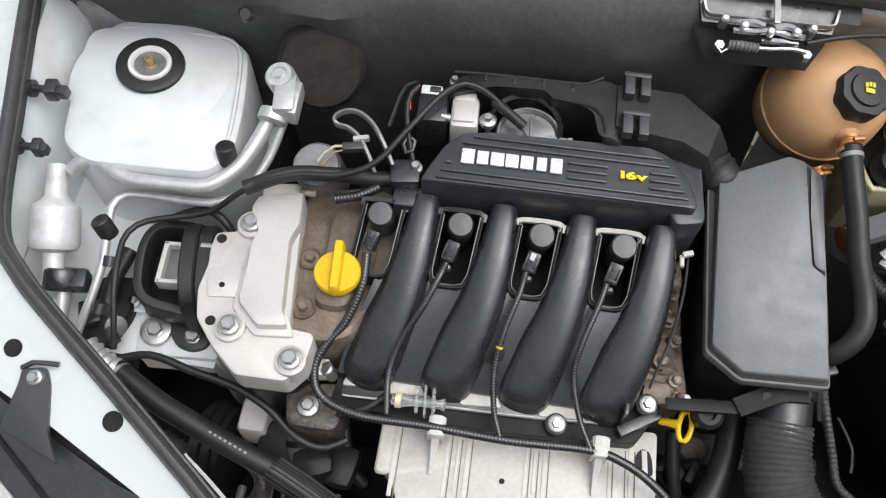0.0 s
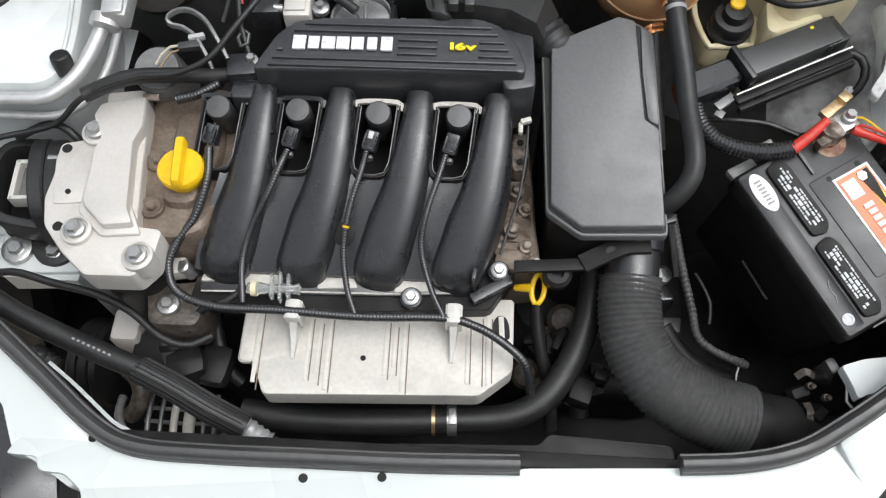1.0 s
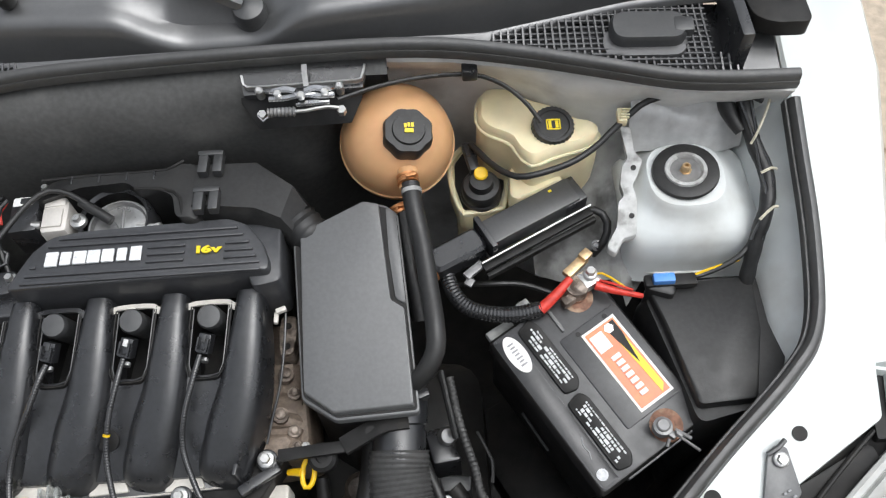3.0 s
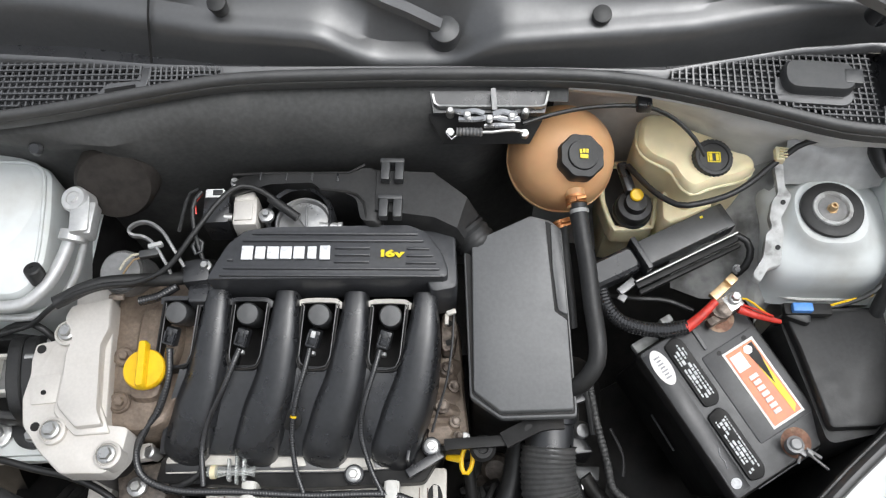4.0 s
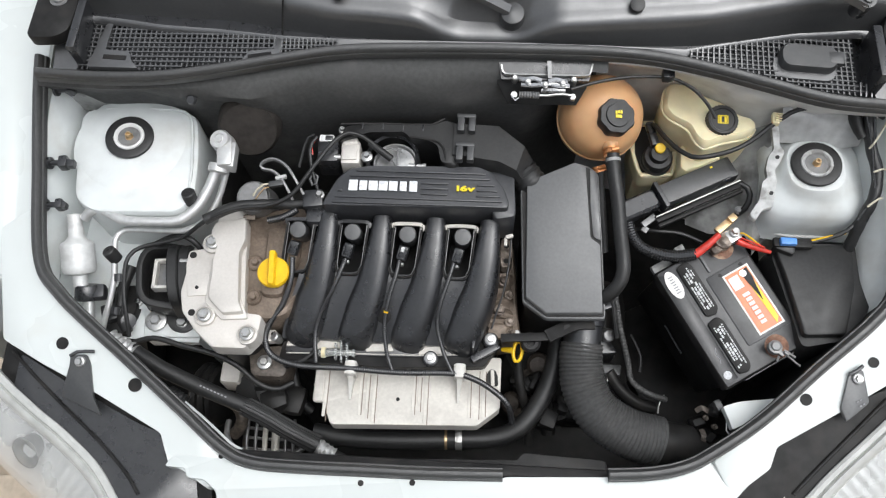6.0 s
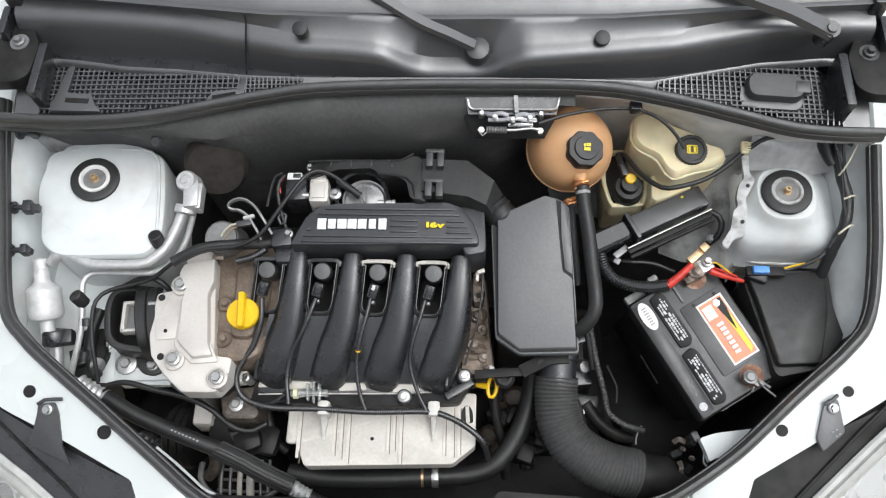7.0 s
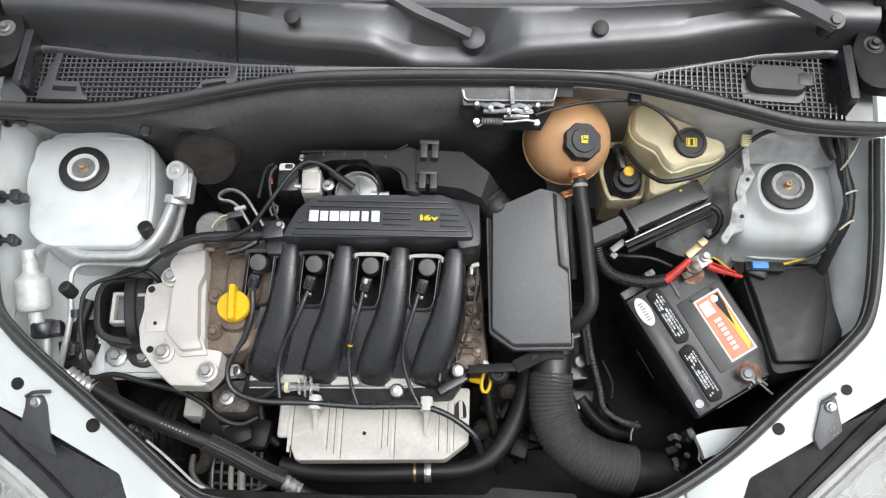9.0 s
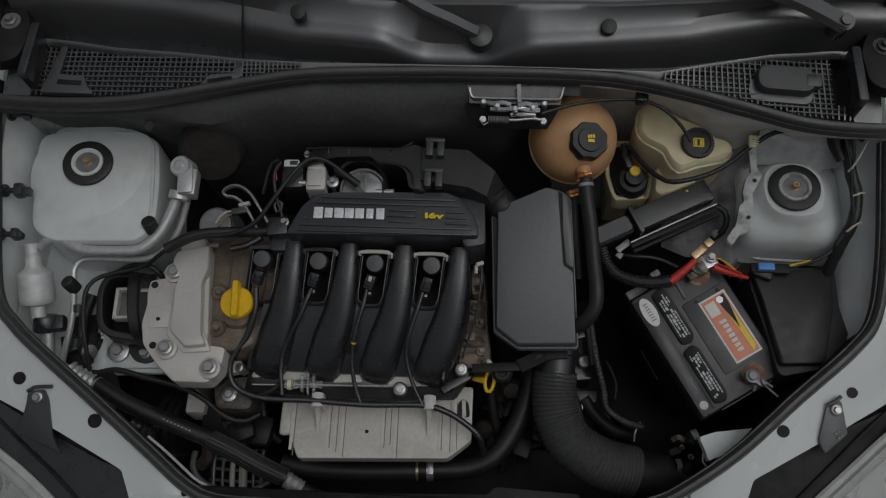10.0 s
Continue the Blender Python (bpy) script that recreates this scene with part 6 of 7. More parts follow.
part("cap", lathe([(0.0255, 0.0), (0.0255, 0.006), (0.0235, 0.008), (0.0235, 0.020), (0.0215, 0.023), (0.0150, 0.0245), (0.0135, 0.035), (0, 0.036)], (0.3105, 0.030, 0.836), (0, -0.1, 1), 32), RUBBER, br, "black screw cap")
part("float_plug", lathe([(0.0085, 0), (0.0085, 0.004), (0.0070, 0.0055), (0, 0.0055)], (0.3105, 0.034, 0.872), (0, -0.25, 1), 20), YELLOW, br, "yellow float plug")
part("level_plug", box((0.300, 0.062, 0.868), (0.013, 0.045, 0.014), 12, 0.004), PLASTIC, br)
part("label_strip", box((0.311, 0.012, 0.8295), (0.034, 0.004, 0.003), 0, 0.001), HEAD, br, "faint raised strip")

ws2 = thing("steering_reservoir", (0.37, 0.06, 0.80), "yellowed plastic fluid reservoir with a black cap", "reservoir")
o1 = rounded([(0.308, 0.082), (0.311, 0.116), (0.323, 0.131), (0.346, 0.129), (0.373, 0.108), (0.404, 0.094), (0.430, 0.070), (0.450, 0.065), (0.452, 0.050), (0.436, 0.036), (0.394, 0.025), (0.369, 0.013), (0.356, 0.026), (0.347, 0.050), (0.318, 0.066)], 0.008, 3)
cx, cy = 0.372, 0.066
part("tank_shell", loft([[(cx + (x - cx) * 0.95, cy + (y - cy) * 0.95 + 0.002, 0.78) for x, y in o1], [(x, y, 0.86) for x, y in o1], [(x, y, 0.908) for x, y in o1], [(cx + (x - cx) * 0.97, cy + (y - cy) * 0.95, 0.918) for x, y in o1], [(cx + (x - cx) * 0.90, cy + (y - cy) * 0.86, 0.922) for x, y in o1]]), CREAM, ws2)
part("tank_seam", tube([(x, y, 0.907) for x, y in o1[::2]] + [(o1[0][0], o1[0][1], 0.907)], 0.0026, 8), CREAM, ws2)
part("lower_body", prism(rounded([(0.345, 0.05), (0.400, 0.040), (0.412, 0.024), (0.372, 0.004), (0.350, -0.002), (0.342, 0.004)], 0.010, 4), 0.74, 0.868, 0.008), CREAM, ws2)
sm = upright((0.3955, 0.058, 0.920), (0.05, -0.2, 1))
ridged = []
for r, h in ((0.0250, -0.014), (0.0250, 0.009), (0.0235, 0.0115), (0.019, 0.0115), (0.0178, 0.010), (0, 0.010)):
    ridged.append([sm @ Vector((r * (1 - (0.04 * (k % 2) if r > 0.023 else 0)) * math.cos(2 * math.pi * k / 56), r * (1 - (0.04 * (k % 2) if r > 0.023 else 0)) * math.sin(2 * math.pi * k / 56), h)) for k in range(56)])
scap = part("cap", loft(ridged), RUBBER, ws2, "ridged black screw cap")
for dx, dy, w, h in ((-0.004, 0, 0.0035, 0.009), (0.004, 0, 0.0035, 0.009), (0, 0.006, 0.013, 0.0016), (0, -0.006, 0.013, 0.0016), (-0.0075, 0, 0.0014, 0.013), (0.0075, 0, 0.0014, 0.013)):
    part("cap_mark", moved(box((dx, dy, 0.0108), (w, h, 0.001), 0, 0), sm), YELLOWT, scap, "yellow printed symbol")

# wires round the reservoirs
solo("sensor_cable", tube([(0.634, 0.060, 0.945), (0.606, 0.070, 0.952), (0.553, 0.072, 0.955), (0.505, 0.066, 0.950), (0.483, 0.056, 0.940), (0.464, 0.044, 0.930), (0.44, 0.026, 0.92), (0.407, 0.008, 0.916), (0.36, -0.004, 0.914), (0.34, 0.008, 0.905), (0.322, 0.032, 0.895), (0.308, 0.060, 0.885), (0.302, 0.075, 0.878)], 0.0038, 10), RUBBER, "black sensor cable draped over the reservoirs", "cable")
solo("cable_connector", joined(box((0.474, 0.056, 0.936), (0.011, 0.020, 0.010), -5, 0.002), *[box((0.476 + 0.0010 * k, 0.050 + 0.004 * k, 0.942), (0.010, 0.0018, 0.003), -5, 0.0005) for k in range(4)]), CREAM, "cream plastic wire connector", "connector")
bc = thing("bonnet_cable", (0.25, 0.09, 0.97), "thin black bonnet release cable held by a clip", "cable")
part("cable", tube([(0.155, 0.060, 0.990), (0.20, 0.078, 0.988), (0.25, 0.090, 0.985), (0.301, 0.093, 0.982), (0.335, 0.084, 0.975), (0.362, 0.066, 0.962), (0.380, 0.048, 0.945)], 0.0026, 8), RUBBER, bc)
part("clip", box((0.302, 0.096, 0.984), (0.018, 0.018, 0.016), 0, 0.003), PLASTIC, bc)

# bonnet latch
la = thing("bonnet_latch", (0.115, 0.08, 0.97), "bright steel bonnet latch with a spring", "latch")
part("back_plate", loft([[(0.045, 0.098, 1.000), (0.188, 0.102, 1.000), (0.188, 0.100, 0.994), (0.045, 0.096, 0.994)], [(0.050, 0.074, 0.990), (0.182, 0.076, 0.990), (0.182, 0.076, 0.984), (0.050, 0.074, 0.984)]]), PLASTIC, la, "dark steel plate")
part("frame_rail", sweep(smooth_path([(0.049, 0.092, 1.002), (0.052, 0.080, 0.999), (0.060, 0.0775, 0.998), (0.12, 0.078, 0.998), (0.176, 0.079, 0.998), (0.182, 0.082, 0.999), (0.186, 0.098, 1.002)], 0.006), lambda k, n: [(-0.0012, -0.003), (0.0012, -0.003), (0.0012, 0.002), (-0.0012, 0.002)]), ZINC, la, "bright edge of the plate")
part("lower_plate", loft([[(0.044, 0.080, 0.980), (0.062, 0.056, 0.962), (0.062, 0.052, 0.957), (0.044, 0.076, 0.975)], [(0.180, 0.078, 0.980), (0.166, 0.058, 0.962), (0.166, 0.054, 0.957), (0.180, 0.074, 0.975)]]), DEEP, la)
for x in (0.070, 0.158):
    part("stud", joined(lathe([(0.0048, 0), (0.0048, 0.014), (0.003, 0.016), (0, 0.016)], (x, 0.071, 0.990), (0, -0.2, 1), 10), lathe([(0.0052, -0.010), (0.0052, -0.002), (0, -0.002)], (x, 0.051, 0.986), (0, -0.2, 1), 6)), ZINC, la)
part("post", sweep(smooth_path([(0.122, 0.070, 1.003), (0.121, 0.080, 1.008), (0.120, 0.094, 1.012)], 0.004), lambda k, n: [(-0.003, -0.001), (0.003, -0.001), (0.003, 0.001), (-0.003, 0.001)]), CASTDIM, la)
for pts in ([(0.074, 0.071, 0.999), (0.086, 0.067, 1.002), (0.098, 0.0685, 1.003), (0.110, 0.0655, 1.002)], [(0.152, 0.071, 0.999), (0.142, 0.066, 1.002), (0.131, 0.068, 1.003), (0.120, 0.0645, 1.002)], [(0.080, 0.0615, 0.996), (0.100, 0.060, 0.998), (0.118, 0.063, 0.999), (0.136, 0.0605, 0.998), (0.152, 0.0625, 0.996)], [(0.110, 0.056, 0.992), (0.128, 0.0545, 0.994), (0.146, 0.057, 0.992)]):
    part("jaw", sweep(smooth_path(pts, 0.004), lambda k, n: [(-0.0030, -0.0018), (0.0030, -0.0018), (0.0026, 0.0014), (-0.0026, 0.0014)]), CHROME, la, "polished latch jaw")
for x, y in ((0.090, 0.064), (0.142, 0.063), (0.116, 0.0595)):
    part("rivet", lathe([(0.0042, -0.003), (0.0042, 0.003), (0.003, 0.004), (0, 0.004)], (x, y, 1.000), (0, -0.2, 1), 14), ZINC, la)
part("spring", tube([(0.078, 0.050, 0.986), (0.092, 0.0495, 0.987), (0.108, 0.050, 0.986)], 0.0058, 12, wave=(0.004, 0.0014)), CASTDIM, la, "dull steel coil spring")
part("hook_end", tube([(0.066, 0.049, 0.984), (0.068, 0.043, 0.982), (0.076, 0.0435, 0.982), (0.080, 0.048, 0.985)], 0.0015, 8), CHROME, la)
part("link", tube([(0.108, 0.050, 0.986), (0.124, 0.050, 0.987), (0.140, 0.0525, 0.988), (0.156, 0.051, 0.987)], 0.0022, 8), ZINC, la)

# ---- control unit on its tray ----
em = axes_at((0.3585, -0.031, 0.855), (0.136, 0.069, 0.005), (-0.069, 0.136, 0.006))
eu = thing("control_unit", (0.36, -0.04, 0.80), "black ribbed control unit on a glossy steel tray", "control unit")
part("case", moved(box((0.010, 0.008, 0.0), (0.122, 0.034, 0.026), 0, 0.003), em), COVERP, eu)
part("case_end", moved(box((0.066, 0.008, -0.004), (0.030, 0.036, 0.026), 0, 0.003), em), PLASTIC, eu)
part("strap", moved(box((-0.050, 0.008, 0.002), (0.007, 0.046, 0.034), 0, 0.002), em), PLASTIC, eu)
part("plug", moved(loft([ring_rect(-0.088, 0.010, 0.034, 0.016, 0.008, -0.016), ring_rect(-0.088, 0.010, 0.034, 0.016, 0.008, 0.006), ring_rect(-0.088, 0.010, 0.030, 0.012, 0.006, 0.010)]), em), PLASTIC, eu)
part("plug_clamp", moved(lathe([(0.0155, 0), (0.0162, 0), (0.0162, 0.003), (0.0155, 0.003)], (-0.123, 0.010, -0.006), (1, 0, 0), 20), em), COPPER, eu, "copper band")
part("tray_edge", moved(joined(box((0.005, -0.020, -0.008), (0.150, 0.012, 0.006), 0, 0.002), box((0.005, -0.030, -0.014), (0.150, 0.006, 0.010), 0, 0.002)), em), DEEP, eu)
part("tray_rail", moved(tube([(-0.070, -0.018, 0.001), (0.0, -0.0178, 0.002), (0.080, -0.0175, 0.002)], 0.0015, 8), em), ZINC, eu, "bright tray edge")
part("tray_end", moved(joined(box((-0.080, -0.016, -0.010), (0.026, 0.010, 0.006), 12, 0.001), box((-0.092, -0.026, -0.012), (0.010, 0.010, 0.004), 30, 0.001)), em), CASTDIM, eu, "worn bare metal tray end")
part("case_mark", moved(box((0.044, 0.017, 0.0152), (0.004, 0.003, 0.0008), 0, 0), em), YELLOWT, eu, "tiny yellow mark")
part("ring_cable", tube([(0.432, -0.012, 0.845), (0.448, -0.012, 0.848), (0.458, -0.028, 0.84), (0.452, -0.044, 0.828), (0.44, -0.05, 0.81)], 0.005, 10), RUBBER, eu)
part("bolt", hexbolt((0.444, -0.045, 0.822), (-0.3, -0.5, 1), 0.004, 0.007), CASTDIM, eu)

# ---- battery ----
bt_m = axes_at((0.305, -0.160, 0.812), (0.851, 0.525, 0.0945), (0.525, -0.851, -0.153))
flip = Matrix.Diagonal((1, 1, -1, 1))
bt = thing("battery", (0.43, -0.20, 0.60), "black car battery with an orange label and embossed warnings", "battery")


def on_top(b):
    return moved(b, bt_m @ flip)


BW, BL = 0.150, 0.208
part("case", on_top(loft([ring_rect(BW / 2, BL / 2, BW / 2 - 0.006, BL / 2 - 0.006, 0.006, -0.19, 3), ring_rect(BW / 2, BL / 2, BW / 2 - 0.004, BL / 2 - 0.004, 0.006, -0.028, 3), ring_rect(BW / 2, BL / 2, BW / 2, BL / 2, 0.006, -0.026, 3), ring_rect(BW / 2, BL / 2, BW / 2, BL / 2, 0.006, -0.004, 3), ring_rect(BW / 2, BL / 2, BW / 2 - 0.003, BL / 2 - 0.003, 0.005, 0.0, 3)])), DEEP, bt)
part("lid", on_top(prism(rounded([(0.0035, 0.0035), (BW - 0.0035, 0.0035), (BW - 0.0035, BL - 0.0035), (0.0035, BL - 0.0035)], 0.005, 3), -0.003, 0.0010, 0.0008)), LIDP, bt)
part("lid_step", on_top(prism(rounded([(0.004, 0.006), (0.028, 0.006), (0.026, 0.202), (0.004, 0.202)], 0.004, 3), -0.004, 0.0016, 0.001)), LIDP, bt)
part("lid_step", on_top(prism(rounded([(0.066, 0.046), (0.145, 0.046), (0.145, 0.168), (0.066, 0.168)], 0.004, 3), -0.004, 0.0022, 0.001)), LIDP, bt)
part("lid_step", on_top(prism(rounded([(0.076, 0.004), (0.080, 0.004), (0.080, 0.040), (0.076, 0.040)], 0.001, 2), -0.004, 0.004, 0.0005)), COVERP, bt)
random.seed(11)
for v0, du in ((0.010, -0.0215), (0.108, -0.0265)):
    v = part("vent_cover", on_top(prism(rounded([(0.055 + du, v0), (0.074 + du, v0 - 0.004), (0.080 + du, v0 + 0.006), (0.080 + du, v0 + 0.082), (0.072 + du, v0 + 0.092), (0.055 + du, v0 + 0.088)], 0.005, 3), -0.004, 0.006, 0.002)), DEEP, bt, "black vent strip with embossed pale marks")
    for u, wide in ((0.0602, 0.0022), (0.0646, 0.0034), (0.0696, 0.0030), (0.0738, 0.0018)):
        a = v0 + 0.006 + 0.008 * random.random()
        while a < v0 + 0.078:
            long = 0.002 + 0.0055 * random.random()
            if random.random() < 0.8:
                part("embossed_mark", on_top(box((u + du, a + long / 2, 0.0062), (wide * (0.7 + 0.5 * random.random()), long, 0.0012), 0, 0.0003)), INKPALE, v, "pale embossed marking")
            a += long + 0.0012
part("sticker", on_top(moved(lathe([(0.014, 0), (0.014, 0.0008), (0, 0.0008)], (0, 0, 0), (0, 0, 1), 32), Matrix.Translation((0.0185, 0.031, 0.0016)) @ Matrix.Diagonal((0.78, 1.7, 1, 1)))), LABELW, bt, "white oval sticker")
for k in range(7):
    part("sticker_bar", on_top(box((0.0185, 0.0175 + 0.0045 * k, 0.0027), (0.006 if k % 2 else 0.008, 0.0020, 0.0006), 0, 0)), INKGREY, bt, "grey unreadable print")
lb = part("label", on_top(prism([(0.090, 0.056), (0.136, 0.056), (0.136, 0.162), (0.090, 0.162)], 0.002, 0.0030)), LABELW, bt, "white-edged battery label")
part("label_field", on_top(prism([(0.093, 0.059), (0.133, 0.059), (0.133, 0.159), (0.093, 0.159)], 0.003, 0.0036)), ORANGE, lb, "orange label field")
part("label_flash", on_top(prism([(0.120, 0.075), (0.130, 0.070), (0.131, 0.150), (0.124, 0.158)], 0.0036, 0.0042)), YELLOWT, lb, "yellow flash on the label")
part("label_flash", on_top(prism([(0.117, 0.062), (0.131, 0.061), (0.131, 0.078), (0.125, 0.118), (0.121, 0.09)], 0.0036, 0.0046)), DEEP, lb, "dark flash on the label")
part("label_panel", on_top(prism([(0.095, 0.064), (0.112, 0.064), (0.112, 0.086), (0.095, 0.086)], 0.0036, 0.0042)), LABELW, lb, "pale pink panel")
part("label_sign", on_top(lathe([(0.006, 0.0036), (0.006, 0.0050), (0, 0.0050)], (0.121, 0.067, 0), (0, 0, 1), 6)), SILVERT, lb, "silver hexagon sign")
for k in range(7):
    part("brand_bar", on_top(box((0.107, 0.0975 + 0.0080 * k, 0.0044), (0.010 if k else 0.012, 0.0055, 0.001), 0, 0.0003)), LABELW, lb, "plain white brand block")
part("scrawl", on_top(tube([(0.020, 0.145, 0.002), (0.014, 0.150, 0.002), (0.021, 0.154, 0.002), (0.012, 0.158, 0.002), (0.019, 0.164, 0.002), (0.014, 0.170, 0.002)], 0.0006, 5)), INKGREY, bt, "grey handwriting scrawl")
part("round_mark", on_top(lathe([(0.0065, 0.001), (0.0065, 0.0024), (0.0045, 0.0026), (0.004, 0.002), (0, 0.002)], (0.0135, 0.189, 0), (0, 0, 1), 20)), INKPALE, bt)
for u, v in ((0.0885, 0.0525), (0.1265, 0.0525)):
    part("pin_hole", on_top(lathe([(0.003, 0.001), (0.003, 0.003), (0, 0.003)], (u, v, 0), (0, 0, 1), 12)), DEEP, bt, "dark moulded dimple")
for u, v in ((0.116, 0.0165), (0.1035, 0.188)):
    part("post_base", on_top(lathe([(0.0195, -0.002), (0.0185, 0.0012), (0.008, 0.0018), (0.0078, 0.006), (0, 0.006)], (u, v, 0), (0, 0, 1), 24)), RUSTY, bt, "rusty stained terminal post")
part("handle_ridge", on_top(box((0.085, 0.2065, -0.012), (0.10, 0.008, 0.010), 0, 0.002)), PLASTIC, bt)

tp = thing("battery_terminal", (0.415, -0.10, 0.815), "corroded positive clamp with red taped leads", "terminal", "battery terminals")
part("clamp", joined(lathe([(0.0085, -0.004), (0.013, -0.004), (0.013, 0.012), (0.0085, 0.012)], (0.411, -0.108, 0.828), (0, 0, 1), 20), lathe([(0.0088, 0), (0.0088, 0.012), (0.006, 0.014), (0, 0.014)], (0.411, -0.108, 0.828), (0, 0, 1), 16), box((0.400, -0.122, 0.830), (0.016, 0.010, 0.012), 30, 0.002)), CASTING, tp, "corroded brownish clamp")
part("nut", joined(box((0.426, -0.098, 0.834), (0.022, 0.022, 0.014), 30, 0.003), hexbolt((0.427, -0.096, 0.845), r=0.006, washer=0.008)), ZINC, tp, "worn bright clamp nut")
part("lug", joined(box((0.412, -0.084, 0.842), (0.034, 0.012, 0.008), 42, 0.002), box((0.424, -0.073, 0.848), (0.014, 0.012, 0.008), 42, 0.002)), BRASS, tp, "pale brass lug")
part("red_lead", tube([(0.367, -0.130, 0.828), (0.380, -0.121, 0.833), (0.395, -0.108, 0.838), (0.404, -0.099, 0.840)], 0.0070, 12, r_end=0.005), REDP, tp, "red taped lead")
part("red_lead", tube([(0.432, -0.108, 0.838), (0.450, -0.114, 0.836), (0.462, -0.116, 0.833), (0.474, -0.118, 0.830), (0.486, -0.119, 0.826)], 0.0055, 12, r_end=0.003), REDP, tp, "red taped lead")
part("thin_lead", tube([(0.430, -0.095, 0.842), (0.442, -0.098, 0.846), (0.455, -0.106, 0.842), (0.468, -0.115, 0.838)], 0.0013, 6), YELLOW, tp, "thin yellow wire")
part("thin_lead", tube([(0.437, -0.104, 0.842), (0.455, -0.112, 0.844), (0.474, -0.116, 0.836)], 0.0015, 6), REDP, tp)
tn = thing("battery_terminal", (0.485, -0.270, 0.80), "rusty negative clamp with a loose bright bolt", "terminal", "battery terminals")
part("clamp", joined(lathe([(0.008, -0.004), (0.0105, -0.004), (0.0105, 0.006), (0.008, 0.007)], (0.485, -0.269, 0.805), (0, 0, 1), 20), lathe([(0.0075, 0), (0.0075, 0.010), (0.006, 0.0115), (0, 0.0115)], (0.485, -0.269, 0.804), (0, 0, 1), 18), box((0.493, -0.277, 0.806), (0.012, 0.008, 0.007), -40, 0.002)), CASTDIM, tn, "grey lead clamp")
part("bolt", joined(tube([(0.499, -0.280, 0.810), (0.508, -0.288, 0.810), (0.519, -0.298, 0.810)], 0.0018, 8), tube([(0.497, -0.274, 0.811), (0.507, -0.281, 0.812), (0.512, -0.285, 0.812)], 0.0022, 8), lathe([(0.0036, 0), (0.0036, 0.007), (0, 0.007)], (0.498, -0.277, 0.810), (0.7, -0.6, 0), 6)), CASTDIM, tn, "loose worn bolt")
part("tab", tube([(0.490, -0.282, 0.806), (0.487, -0.290, 0.804)], 0.002, 8), CASTDIM, tn)

tr = thing("battery_tray", (0.35, -0.25, 0.42), "dull black battery tray wall", "tray")
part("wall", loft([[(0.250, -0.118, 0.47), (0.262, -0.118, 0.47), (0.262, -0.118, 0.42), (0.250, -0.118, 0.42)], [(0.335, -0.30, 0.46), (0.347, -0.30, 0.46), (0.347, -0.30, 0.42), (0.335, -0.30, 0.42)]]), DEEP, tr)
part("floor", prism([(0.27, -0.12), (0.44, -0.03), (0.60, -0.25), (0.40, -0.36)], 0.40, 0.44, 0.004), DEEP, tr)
part("catch", box((0.413, -0.347, 0.730), (0.012, 0.018, 0.03), 25, 0.004), COVERP, tr, "worn dark catch")
part("rib", tube([(0.345, -0.205, 0.70), (0.372, -0.25, 0.69)], 0.0018, 6), COVERP, tr)
sl = thing("battery_cable", (0.31, -0.12, 0.80), "thick corrugated black battery cable", "cable")
part("sleeve", tube([(0.262, -0.080, 0.835), (0.270, -0.105, 0.832), (0.285, -0.122, 0.828), (0.310, -0.130, 0.825), (0.340, -0.132, 0.824), (0.368, -0.128, 0.826)], 0.0098, 16, wave=(0.0042, 0.0010)), HARNESS, sl)
part("lead", tube([(0.275, -0.075, 0.80), (0.31, -0.085, 0.815), (0.35, -0.086, 0.812), (0.385, -0.098, 0.808)], 0.0032, 8), RUBBER, sl)
solo("cable_bracket", joined(box((0.322, -0.140, 0.795), (0.035, 0.016, 0.010), 31, 0.003), box((0.350, -0.110, 0.80), (0.016, 0.010, 0.012), 31, 0.002)), GRIMY, "dull grey bracket behind the battery", "bracket")

# ---- fuse box in the corner ----
fb = thing("fuse_box", (0.57, -0.17, 0.60), "black plastic fuse box cover with a raised face", "fuse box")
f1 = rounded([(0.484, -0.112), (0.502, -0.094), (0.618, -0.088), (0.648, -0.092), (0.650, -0.155), (0.642, -0.205), (0.597, -0.258), (0.520, -0.275), (0.510, -0.225)], 0.014, 4)
fc = (0.572, -0.17)
part("cover", loft([[(x, y, 0.58) for x, y in f1], [(x, y, 0.775) for x, y in f1], [(fc[0] + (x - fc[0]) * 0.97, fc[1] + (y - fc[1]) * 0.97, 0.790) for x, y in f1], [(fc[0] + (x - fc[0]) * 0.90, fc[1] + (y - fc[1]) * 0.95 + 0.002, 0.808) for x, y in f1]]), RUBBER, fb)
part("raised_face", prism(rounded([(0.494, -0.104), (0.618, -0.097), (0.613, -0.165), (0.590, -0.248), (0.526, -0.252), (0.506, -0.150)], 0.007, 4), 0.79, 0.822, 0.005), RUBBER, fb)
part("hood", prism(rounded([(0.488, -0.112), (0.505, -0.092), (0.530, -0.094), (0.522, -0.125)], 0.008, 4), 0.76, 0.832, 0.006), RUBBER, fb)
fz = thing("inline_fuse", (0.514, -0.096, 0.81), "small blue plastic in-line fuse with leads", "fuse")
part("body", box((0.5110, -0.1050, 0.838), (0.025, 0.0115, 0.010), 0, 0.002), BLUEP, fz)
part("holder", box((0.520, -0.1040, 0.830), (0.060, 0.016, 0.010), 0, 0.003), DEEP, fz)
part("lead", tube([(0.532, -0.100, 0.83), (0.560, -0.098, 0.832), (0.60, -0.085, 0.845), (0.625, -0.060, 0.86)], 0.0035, 8), RUBBER, fz)
